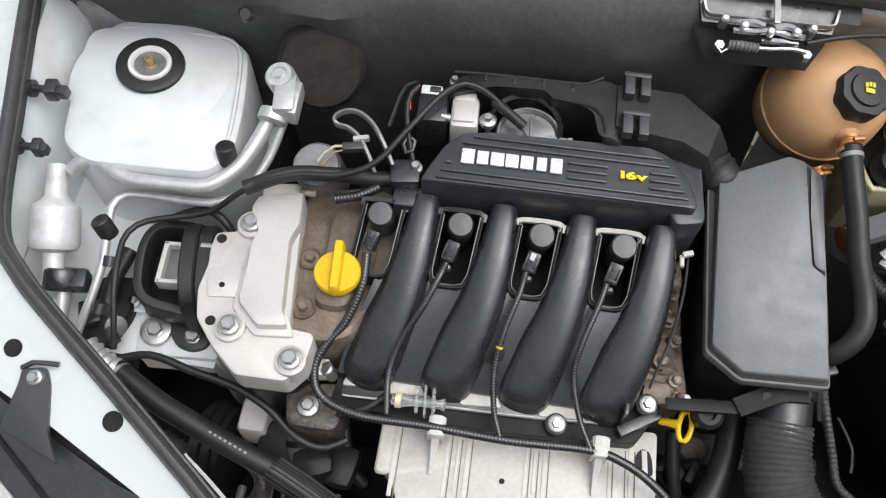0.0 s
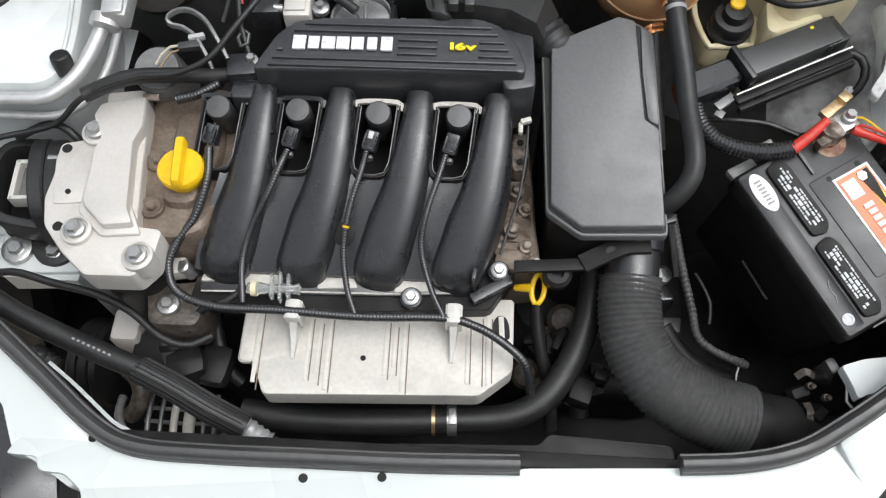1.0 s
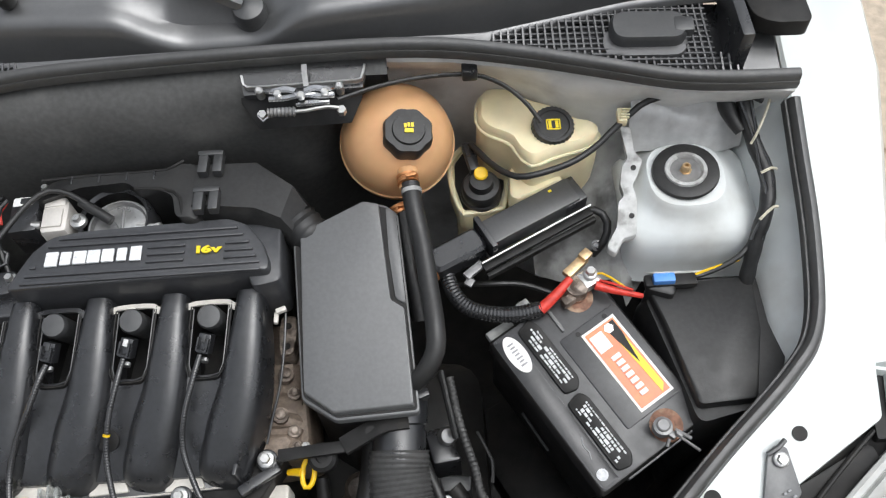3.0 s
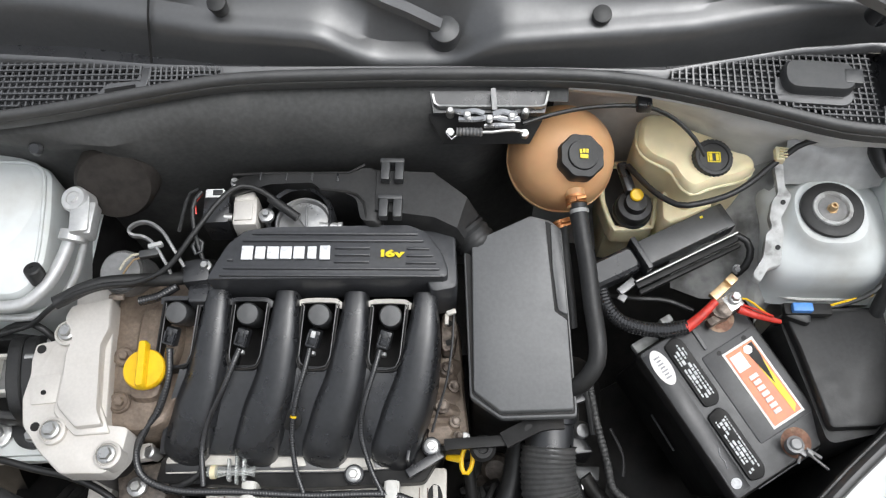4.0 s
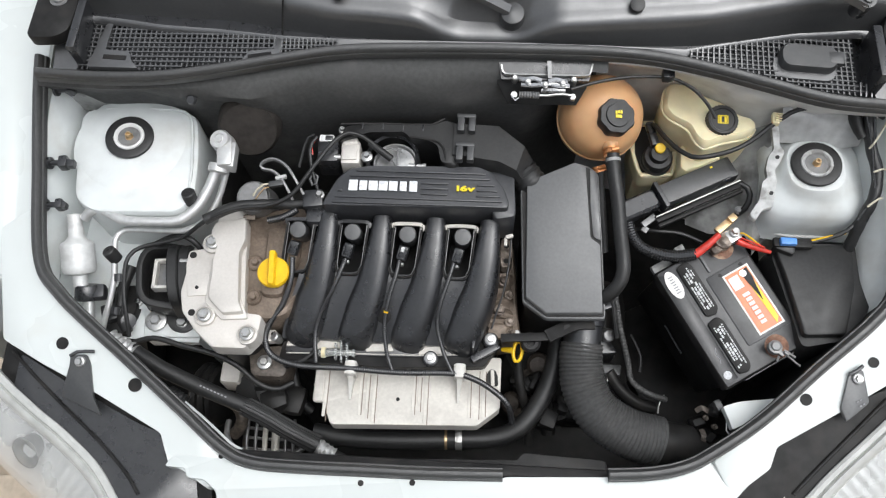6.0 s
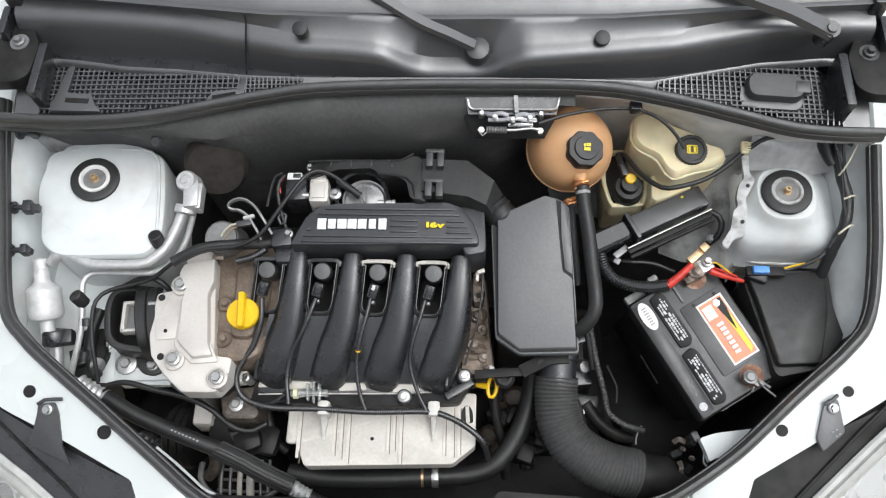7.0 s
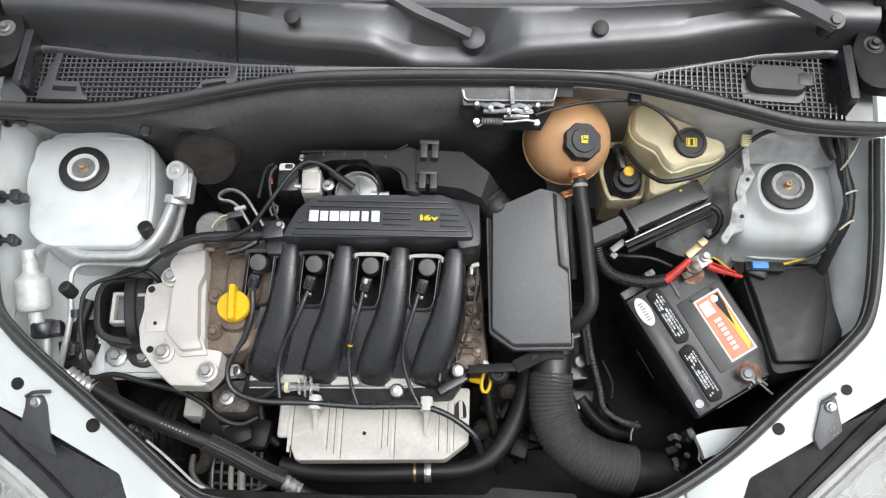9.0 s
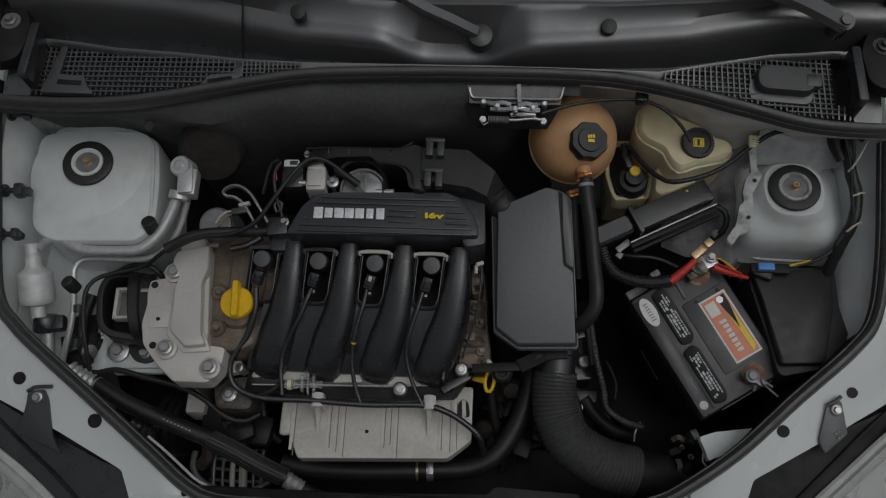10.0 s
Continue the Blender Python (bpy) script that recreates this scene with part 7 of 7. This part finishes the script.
part("lead", tube([(0.545, -0.100, 0.832), (0.57, -0.094, 0.838), (0.60, -0.088, 0.842)], 0.0016, 6), YELLOW, fz)
hw = thing("wing_harness", (0.625, 0.0, 0.80), "black taped wiring harness tied with pale string", "wiring harness")
part("loom", tube([(0.618, 0.075, 0.935), (0.622, 0.060, 0.92), (0.628, 0.030, 0.905), (0.636, -0.010, 0.895), (0.630, -0.045, 0.885), (0.620, -0.070, 0.86), (0.612, -0.098, 0.825), (0.606, -0.13, 0.78)], 0.0092, 14, wave=(0.031, 0.0009)), RUBBER, hw)
for a, b in ((0.006, 0.003), (-0.007, 0.004)):
    part("wire", tube([(0.620 + a, 0.070, 0.932 + b), (0.629 + 0.4 * a, 0.030, 0.909 + b), (0.634 + a, -0.006, 0.900 + b), (0.631 + 0.3 * a, -0.042, 0.888 + b), (0.618 + a, -0.076, 0.860 + b)], 0.0024, 8), HARNESS, hw)
part("loom", tube([(0.595, 0.085, 0.935), (0.605, 0.062, 0.918), (0.615, 0.045, 0.91)], 0.012, 12, r_end=0.007), RUBBER, hw)
for pts in ([(0.648, 0.070, 0.935), (0.638, 0.05, 0.93), (0.626, 0.030, 0.918), (0.622, 0.026, 0.91)], [(0.626, -0.012, 0.905), (0.638, -0.008, 0.908), (0.647, -0.004, 0.90)], [(0.618, -0.062, 0.885), (0.632, -0.052, 0.892), (0.642, -0.046, 0.885)]):
    part("string", tube(pts, 0.0017, 6), STRING, hw, "pale string tie")
solo("heat_pad", sheet([[(0.488 + 0.0062 * i, 0.050 + 0.0022 * j + 0.0020 * math.sin(i * 0.35 + j * 0.5), 0.872 + 0.0050 * j + 0.0040 * math.sin(i * 0.30 + j * 0.75) + 0.0014 * math.sin(i * 0.9 - j * 0.4)) for j in range(18)] for i in range(23)]), FOIL, "crumpled silver insulating pad behind the tower", "insulation")
for x, y, z in ((0.656, -0.148, 0.866), (0.654, -0.182, 0.857)):
    solo("wing_clip", box((x, y, z), (0.008, 0.010, 0.008), 0, 0.002), HEAD, "small dark trim clip on the wing wall", "clip", "wing clips")
for x, y, z, s in ((-0.652, -0.052, 0.897, 1.0), (-0.650, -0.118, 0.88, 0.8), (-0.655, 0.064, 0.93, 0.7)):
    c = thing("trim_clip", (x, y, z), "black plastic trim clip on the wing wall", "clip", "trim clips")
    part("stem", lathe([(0.010, 0), (0.010, 0.004), (0.0045, 0.005), (0.0045, 0.020), (0, 0.020)], (x - 0.012, y, z), (1, 0, 0.12), 14), PLASTIC, c)
    part("head", joined(box((x + 0.014, y, z + 0.002), (0.014 * s, 0.020 * s, 0.018), 8, 0.003), box((x + 0.026 * s, y - 0.002, z + 0.003), (0.014 * s, 0.012 * s, 0.012), 0, 0.002)), PLASTIC, c)
solo("bulkhead_plug", lathe([(0.008, 0), (0.009, 0.004), (0.006, 0.008), (0, 0.008)], (-0.43, 0.040, 0.955), (0, -0.6, 0.8), 14), PLASTIC, "small black plug in the bulkhead", "plug")

# ---- air conditioning lines ----
ac = thing("air_conditioning_pipe", (-0.45, -0.10, 0.80), "dull aluminium air conditioning pipes with a block fitting", "pipe")
part("block", moved(joined(box((0, 0, 0), (0.024, 0.050, 0.026), 0, 0.005), box((0.011, -0.005, -0.002), (0.010, 0.044, 0.022), -6, 0.003)), pose(-0.376, -0.032, 0.912, 0, 0, 8)), PIPE, ac)
part("fitting", joined(lathe([(0.0165, -0.02), (0.0165, 0.006), (0.014, 0.010), (0.009, 0.010), (0.008, 0.008), (0.005, 0.008), (0.005, 0.013), (0, 0.013)], (-0.3855, -0.011, 0.918), (-0.1, -0.2, 1), 28)), PIPE, ac)
part("collar", lathe([(0.016, 0), (0.0165, 0.012), (0.013, 0.014), (0, 0.014)], (-0.386, -0.046, 0.905), (-0.15, -1, -0.35), 20), PIPE, ac)
part("pipe", tube([(-0.390, -0.045, 0.900), (-0.402, -0.075, 0.886), (-0.416, -0.102, 0.876), (-0.428, -0.116, 0.872), (-0.441, -0.126, 0.869), (-0.456, -0.1315, 0.868), (-0.500, -0.134, 0.868), (-0.530, -0.134, 0.868), (-0.545, -0.130, 0.869), (-0.567, -0.119, 0.870), (-0.580, -0.116, 0.870), (-0.592, -0.120, 0.868), (-0.603, -0.130, 0.860)], 0.0080, 16), PIPE, ac)
part("thin_pipe", tube([(-0.378, -0.046, 0.890), (-0.390, -0.078, 0.866), (-0.404, -0.104, 0.852), (-0.420, -0.122, 0.845), (-0.440, -0.132, 0.842), (-0.460, -0.135, 0.84), (-0.530, -0.136, 0.84), (-0.548, -0.141, 0.84), (-0.556, -0.153, 0.838), (-0.555, -0.175, 0.832), (-0.555, -0.208, 0.815), (-0.560, -0.240, 0.80), (-0.568, -0.268, 0.785), (-0.575, -0.29, 0.77)], 0.0050, 12), PIPE, ac)
for p, ax in (((-0.4315, -0.094, 0.888), (-0.05, 0.25, 1)), ((-0.5585, -0.178, 0.838), (-0.35, 0.3, 1))):
    part("valve_cap", lathe([(0.0105, -0.016), (0.011, 0.0), (0.0105, 0.006), (0.009, 0.0075), (0.003, 0.0075), (0.0025, 0.006), (0, 0.006)], p, ax, 20), RUBBER, ac, "black valve cap")
part("sleeve", lathe([(0.008, 0), (0.008, 0.012), (0, 0.012)], (-0.546, -0.205, 0.818), (0, -1, -0.5), 14), PLASTIC, ac)
part("sleeve", lathe([(0.008, 0), (0.008, 0.012), (0, 0.012)], (-0.549, -0.252, 0.795), (-0.2, -1, -0.5), 14), PLASTIC, ac)
dr = thing("receiver_bottle", (-0.62, -0.18, 0.72), "dull ribbed aluminium receiver bottle with a black clamp", "receiver")
part("bottle", lathe([(0.0, -0.002), (0.012, 0.0), (0.011, 0.012), (0.012, 0.014), (0.011, 0.018), (0.012, 0.022), (0.012, 0.034), (0.016, 0.040), (0.025, 0.046), (0.0265, 0.050), (0.0260, 0.053), (0.0265, 0.056), (0.0260, 0.059), (0.0265, 0.062), (0.0260, 0.065), (0.0265, 0.068), (0.0260, 0.071), (0.0265, 0.074), (0.0265, 0.088), (0.024, 0.094), (0.012, 0.098), (0.011, 0.13), (0.0, 0.13)], (-0.620, -0.124, 0.862), (0.10, -0.88, -0.46), 28), BOTTLE, dr)
part("neck", tube([(-0.600, -0.222, 0.805), (-0.598, -0.245, 0.792), (-0.597, -0.275, 0.778), (-0.596, -0.295, 0.768)], 0.0100, 14), PIPE, dr)
part("clamp", joined(lathe([(0.018, 0), (0.020, 0.003), (0.020, 0.022), (0.018, 0.025), (0.01, 0.025)], (-0.600, -0.222, 0.806), (0.05, -0.87, -0.48), 22), box((-0.580, -0.232, 0.80), (0.022, 0.024, 0.020), 10, 0.005)), PLASTIC, dr, "black plastic clamp")
ah = thing("air_conditioning_hose", (-0.35, -0.38, 0.70), "thick black hose with a ribbed sleeve and crimped ends", "hose")
part("crimp", tube([(-0.560, -0.296, 0.768), (-0.542, -0.307, 0.766), (-0.516, -0.319, 0.763)], 0.0150, 16, wave=(0.010, 0.003)), PIPE, ah, "crimped aluminium end")
part("hose", tube([(-0.522, -0.314, 0.763), (-0.490, -0.331, 0.760), (-0.457, -0.346, 0.756), (-0.384, -0.372, 0.745), (-0.325, -0.391, 0.735), (-0.305, -0.400, 0.728)], 0.0125, 18), RUBBER, ah)
SLEEVE = [(-0.332, -0.389, 0.736), (-0.292, -0.405, 0.723), (-0.257, -0.421, 0.710), (-0.218, -0.436, 0.695)]
part("ribbed_sleeve", tube(SLEEVE, 0.0148, 20), RUBBER, ah)
for k in range(9):
    a = math.pi * (0.08 + 0.84 * k / 8)
    d = Vector((0.5 * math.cos(a) * 0.0148, 0.86 * math.cos(a) * 0.0148, math.sin(a) * 0.0148))
    part("rib", tube([Vector(p) + d for p in SLEEVE], 0.0014, 6), RUBBER, ah)
part("crimp", tube([(-0.222, -0.434, 0.692), (-0.205, -0.444, 0.688), (-0.192, -0.450, 0.684)], 0.0140, 18, wave=(0.0085, 0.0022)), PIPE, ah, "crimped aluminium end")
part("stub", tube([(-0.194, -0.449, 0.684), (-0.176, -0.456, 0.676), (-0.155, -0.462, 0.660)], 0.0115, 14), RUBBER, ah)
for k in range(8):
    part("print_bar", box((-0.402 + 0.0058 * k, -0.3655 - 0.0020 * k, 0.7600 - 0.0009 * k), (0.0036, 0.0024, 0.001), -22, 0.0003), INKGREY, ah, "pale unreadable print")

# ---- low in front of the engine ----
rh = thing("radiator_hose", (0.0, -0.40, 0.64), "black radiator hose with a steel clamp", "hose")
part("hose", tube([(-0.23, -0.41, 0.665), (-0.16, -0.417, 0.668), (-0.076, -0.416, 0.672), (0.01, -0.410, 0.674), (0.07, -0.404, 0.676), (0.108, -0.385, 0.682), (0.135, -0.350, 0.69), (0.155, -0.305, 0.70), (0.164, -0.255, 0.712), (0.166, -0.21, 0.72)], 0.0155, 18), RUBBER, rh)
part("clamp", joined(lathe([(0.0158, 0), (0.0172, 0), (0.0172, 0.011), (0.0158, 0.011)], (0.003, -0.4105, 0.674), (1, 0.05, 0), 24), box((0.009, -0.41, 0.6915), (0.008, 0.018, 0.005), 4, 0.001)), ZINC, rh, "bright worm clamp")
part("clamp", lathe([(0.0158, 0), (0.0165, 0), (0.0165, 0.004), (0.0158, 0.004)], (-0.014, -0.4115, 0.674), (1, 0.05, 0), 24), BRASS, rh, "thin brown band")
solo("lower_pipe", tube([(0.118, -0.338, 0.595), (0.143, -0.340, 0.605), (0.19, -0.342, 0.61), (0.24, -0.338, 0.605)], 0.018, 16), DEEP, "dark lower coolant pipe", "hose")
al = thing("alternator", (-0.32, -0.42, 0.50), "grey cast alternator with open vents", "alternator")
part("casing", lathe([(0.055, -0.09), (0.060, -0.05), (0.060, 0.0), (0.050, 0.02), (0.02, 0.024), (0, 0.024)], (-0.312, -0.415, 0.58), (0, -0.25, 1), 32), DEEP, al)
for x, r, m in ((-0.351, 0.0030, CASTDIM), (-0.336, 0.0026, CASTDIM), (-0.320, 0.0046, SHIELD), (-0.302, 0.0070, SHIELD), (-0.285, 0.0026, CASTDIM), (-0.272, 0.0030, CASTDIM)):
    part("vane", tube([(x, -0.385, 0.634), (x + 0.002, -0.42, 0.638), (x + 0.005, -0.458, 0.632)], r, 10), m, al, "pale cast vane" if r > 0.004 else "")
for y in (-0.402, -0.418, -0.436, -0.452):
    part("vane", tube([(-0.356, y, 0.629), (-0.312, y - 0.002, 0.632), (-0.266, y, 0.629)], 0.0026, 8), CASTDIM, al)
part("pipe", tube([(-0.382, -0.395, 0.645), (-0.380, -0.420, 0.650), (-0.366, -0.440, 0.650), (-0.345, -0.450, 0.648), (-0.322, -0.456, 0.645)], 0.0050, 10), CASTDIM, al, "dull metal pipe")
part("rod", tube([(-0.285, -0.456, 0.655), (-0.262, -0.446, 0.658), (-0.240, -0.432, 0.660)], 0.0042, 10), CASTDIM, al, "dull metal rod")
pu = thing("pump_pulley", (-0.40, -0.35, 0.55), "dark accessory pulley beside a pale bracket", "pulley")
part("pulley", lathe([(0.05, -0.02), (0.055, -0.015), (0.050, -0.008), (0.055, 0.0), (0.050, 0.008), (0.055, 0.015), (0.05, 0.02), (0.02, 0.022), (0, 0.022)], (-0.425, -0.345, 0.615), (1, -0.1, 0.2), 36), DEEP, pu)
part("bracket", loft([ring_rect(-0.379, -0.321, 0.018, 0.021, 0.006, 0.64), ring_rect(-0.379, -0.321, 0.0175, 0.0205, 0.006, 0.686), ring_rect(-0.379, -0.321, 0.015, 0.018, 0.005, 0.690)]), ALU, pu, "pale cast bracket")
part("neck", tube([(-0.326, -0.300, 0.690), (-0.325, -0.325, 0.684), (-0.320, -0.352, 0.668), (-0.314, -0.372, 0.645)], 0.0155, 18), CASTDIM, pu, "dull grey casting neck")
part("neck_band", lathe([(0.0158, -0.003), (0.0172, -0.002), (0.0172, 0.004), (0.0158, 0.005)], (-0.322, -0.340, 0.6765), (0.2, -0.9, -0.45), 22), DEEP, pu)
part("elbow", tube([(-0.378, -0.366, 0.655), (-0.366, -0.374, 0.662), (-0.356, -0.388, 0.660), (-0.360, -0.406, 0.648), (-0.372, -0.415, 0.635)], 0.0105, 14), GRIME, pu, "oily brown elbow")
part("hanging_hose", tube([(-0.282, -0.300, 0.69), (-0.275, -0.312, 0.685), (-0.268, -0.338, 0.675), (-0.258, -0.360, 0.662), (-0.242, -0.372, 0.65)], 0.0075, 12), RUBBER, pu)
part("hanging_hose", tube([(-0.298, -0.318, 0.68), (-0.296, -0.340, 0.674), (-0.288, -0.358, 0.665), (-0.272, -0.370, 0.655)], 0.0055, 12), RUBBER, pu)
part("pump_body", lathe([(0.035, -0.05), (0.04, 0.0), (0.036, 0.02), (0.015, 0.024), (0, 0.024)], (-0.335, -0.345, 0.655), (0.1, -0.3, 1), 26), DEEP, pu)
part("pump_lug", joined(box((-0.30, -0.365, 0.675), (0.05, 0.04, 0.05), 20, 0.018), box((-0.27, -0.36, 0.67), (0.04, 0.05, 0.03), -10, 0.014)), DEEP, pu)
sp = thing("wing_spring_valve", (-0.455, -0.375, 0.69), "small dark threaded fitting by the wing", "fitting")
part("coil", tube([(-0.470, -0.365, 0.70), (-0.455, -0.372, 0.705), (-0.440, -0.380, 0.70)], 0.011, 14, wave=(0.007, 0.0025)), COVERP, sp)
solo("front_loom", tube([(-0.535, -0.302, 0.755), (-0.49, -0.293, 0.765), (-0.44, -0.303, 0.762), (-0.39, -0.312, 0.757), (-0.35, -0.328, 0.75), (-0.315, -0.352, 0.74), (-0.285, -0.358, 0.735), (-0.26, -0.345, 0.735)], 0.0045, 10), RUBBER, "black cable along the engine front", "cable")
solo("short_cable", tube([(-0.222, -0.30, 0.77), (-0.245, -0.318, 0.765), (-0.270, -0.325, 0.76), (-0.285, -0.342, 0.74)], 0.005, 10), RUBBER, "short black cable at the manifold foot", "cable")
cb = thing("gearbox_cable", (0.30, -0.27, 0.56), "thin dark corrugated cable by the gearbox", "cable")
part("cable", tube([(0.258, -0.165, 0.73), (0.268, -0.22, 0.715), (0.283, -0.268, 0.69), (0.289, -0.297, 0.682), (0.306, -0.313, 0.68), (0.328, -0.321, 0.675), (0.35, -0.322, 0.66)], 0.0055, 12, wave=(0.006, 0.0010)), TRUNK, cb)
part("cable", tube([(0.248, -0.16, 0.74), (0.255, -0.20, 0.73), (0.262, -0.235, 0.71)], 0.004, 8), RUBBER, cb)
part("pin", tube([(0.337, -0.345, 0.655), (0.338, -0.330, 0.662), (0.347, -0.315, 0.66)], 0.0013, 6), PIPE, cb, "thin pale wire end")
random.seed(7)
gl = thing("gearbox_linkage", (0.13, -0.29, 0.60), "oily castings and linkage beside the engine", "linkage")
for k in range(5):
    x, y, z = 0.095 + 0.07 * random.random(), -0.38 + 0.12 * random.random(), 0.60 + 0.06 * random.random()
    part("casting", lathe([(0.020, -0.03), (0.020, 0.006), (0.014, 0.012), (0.006, 0.013), (0, 0.013)], (x, y, z), (random.random() - 0.5, -0.4, 1), 20), GRIME, gl)
for pts, r in (([(0.10, -0.27, 0.70), (0.105, -0.31, 0.68), (0.12, -0.36, 0.65), (0.125, -0.40, 0.62)], 0.008), ([(0.255, -0.28, 0.66), (0.275, -0.305, 0.65), (0.305, -0.325, 0.64), (0.335, -0.33, 0.63)], 0.011), ([(0.13, -0.29, 0.66), (0.15, -0.33, 0.64), (0.16, -0.38, 0.61)], 0.012)):
    part("rod", tube(pts, r, 12), DEEP, gl)
part("top_case", prism(rounded([(0.222, -0.212), (0.243, -0.210), (0.268, -0.251), (0.233, -0.256)], 0.004, 3), 0.58, 0.68, 0.003), PLASTIC, gl, "black moulded gearbox cover")
part("top_plate", prism(rounded([(0.239, -0.266), (0.278, -0.266), (0.276, -0.285), (0.242, -0.284)], 0.003, 3), 0.58, 0.66, 0.002), COVERP, gl, "grey-black bracket plate")
part("selector", lathe([(0.012, -0.04), (0.012, 0.0), (0.009, 0.006), (0.004, 0.007), (0, 0.007)], (0.252, -0.224, 0.688), (0.2, -0.3, 1), 16), CASTDIM, gl, "dull grey selector end")
part("breather", tube([(0.208, -0.215, 0.705), (0.216, -0.240, 0.703), (0.227, -0.272, 0.70), (0.239, -0.300, 0.695), (0.246, -0.324, 0.685)], 0.0075, 12), RUBBER, gl, "black breather hose")
for pts in ([(0.268, -0.226, 0.70), (0.275, -0.244, 0.699), (0.280, -0.262, 0.69)], [(0.264, -0.20, 0.71), (0.270, -0.222, 0.705), (0.272, -0.240, 0.70)]):
    part("wire", tube(pts, 0.0019, 6), RUSTY, gl, "thin reddish wire")
part("wire", tube([(0.288, -0.225, 0.70), (0.297, -0.245, 0.70), (0.304, -0.262, 0.695), (0.302, -0.285, 0.69)], 0.0022, 8), RUBBER, gl)
part("nut", hexbolt((0.247, -0.297, 0.668), r=0.004, washer=0.006), ZINC, gl)
random.seed(31)
for k in range(16):
    x, y = 0.10 + 0.085 * random.random(), -0.285 - 0.10 * random.random()
    part("casting", joined(box((x, y, 0.60 + 0.07 * random.random()), (0.012 + 0.018 * random.random(), 0.010 + 0.016 * random.random(), 0.03), 90 * random.random(), 0.005)), DEEP, gl)
fx = thing("rail_fixings", (0.405, -0.375, 0.68), "black clips and bare fixings at the rail end", "fixings")
for x, y, z, a, w, m in ((0.390, -0.366, 0.700, 20, 0.026, DEEP), (0.404, -0.392, 0.710, 50, 0.022, DEEP), (0.412, -0.352, 0.725, 65, 0.018, RUBBER), (0.384, -0.392, 0.695, 35, 0.024, DEEP)):
    part("fixing", moved(loft([ring_rect(0, 0, w / 2, 0.008, 0.004, -0.014), ring_rect(0, 0, w / 2, 0.008, 0.004, 0.002), ring_rect(0.001, 0.001, w / 3, 0.005, 0.003, 0.008)]), pose(x, y, z, 14, -10, a)), m, fx)
for pts in ([(0.384, -0.352, 0.715), (0.392, -0.348, 0.722), (0.402, -0.352, 0.720)], [(0.392, -0.380, 0.712), (0.394, -0.392, 0.716), (0.392, -0.402, 0.712)]):
    part("bare_edge", sweep(smooth_path(pts, 0.004), lambda k, n: [(-0.004, -0.001), (0.004, -0.001), (0.004, 0.001), (-0.004, 0.001)]), GRIME, fx, "bare worn metal edge")
for x, y, z in ((0.408, -0.378, 0.728), (0.398, -0.362, 0.716)):
    part("stud", hexbolt((x, y, z), (0.1, -0.3, 1), 0.003, 0.0045), GRIME, fx)
part("strap", tube([(0.418, -0.352, 0.745), (0.424, -0.366, 0.748), (0.420, -0.384, 0.746), (0.428, -0.396, 0.744)], 0.0016, 8), PIPE, fx, "bright wire strap")
part("panel_edge", sweep(smooth_path([(-0.424, -0.391, 0.754), (-0.393, -0.412, 0.755), (-0.366, -0.432, 0.755), (-0.339, -0.452, 0.755), (-0.322, -0.459, 0.755)], 0.01), lambda k, n: [(-0.0018, -0.006), (0.0018, -0.006), (0.0018, 0.0), (-0.0018, 0.0)]), BAY, car, "bare white lower edge of the front panel")
fs = thing("fan_shroud", (0.1, -0.445, 0.50), "black fan shroud and lock tray at the bay front", "shroud")
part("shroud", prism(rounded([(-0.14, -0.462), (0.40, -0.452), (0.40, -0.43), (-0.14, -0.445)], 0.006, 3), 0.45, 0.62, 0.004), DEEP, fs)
part("tray", prism(rounded([(-0.05, -0.490), (0.24, -0.486), (0.235, -0.445), (0.11, -0.440), (0.10, -0.452), (-0.05, -0.458)], 0.005, 3), 0.70, 0.755, 0.004), DEEP, fs)
part("tray", box((0.155, -0.487, 0.765), (0.16, 0.022, 0.03), 2, 0.004), DEEP, fs)
part("tray_tab", box((0.118, -0.474, 0.760), (0.020, 0.006, 0.004), 8, 0.001), CREAM, fs, "tiny pale tab")
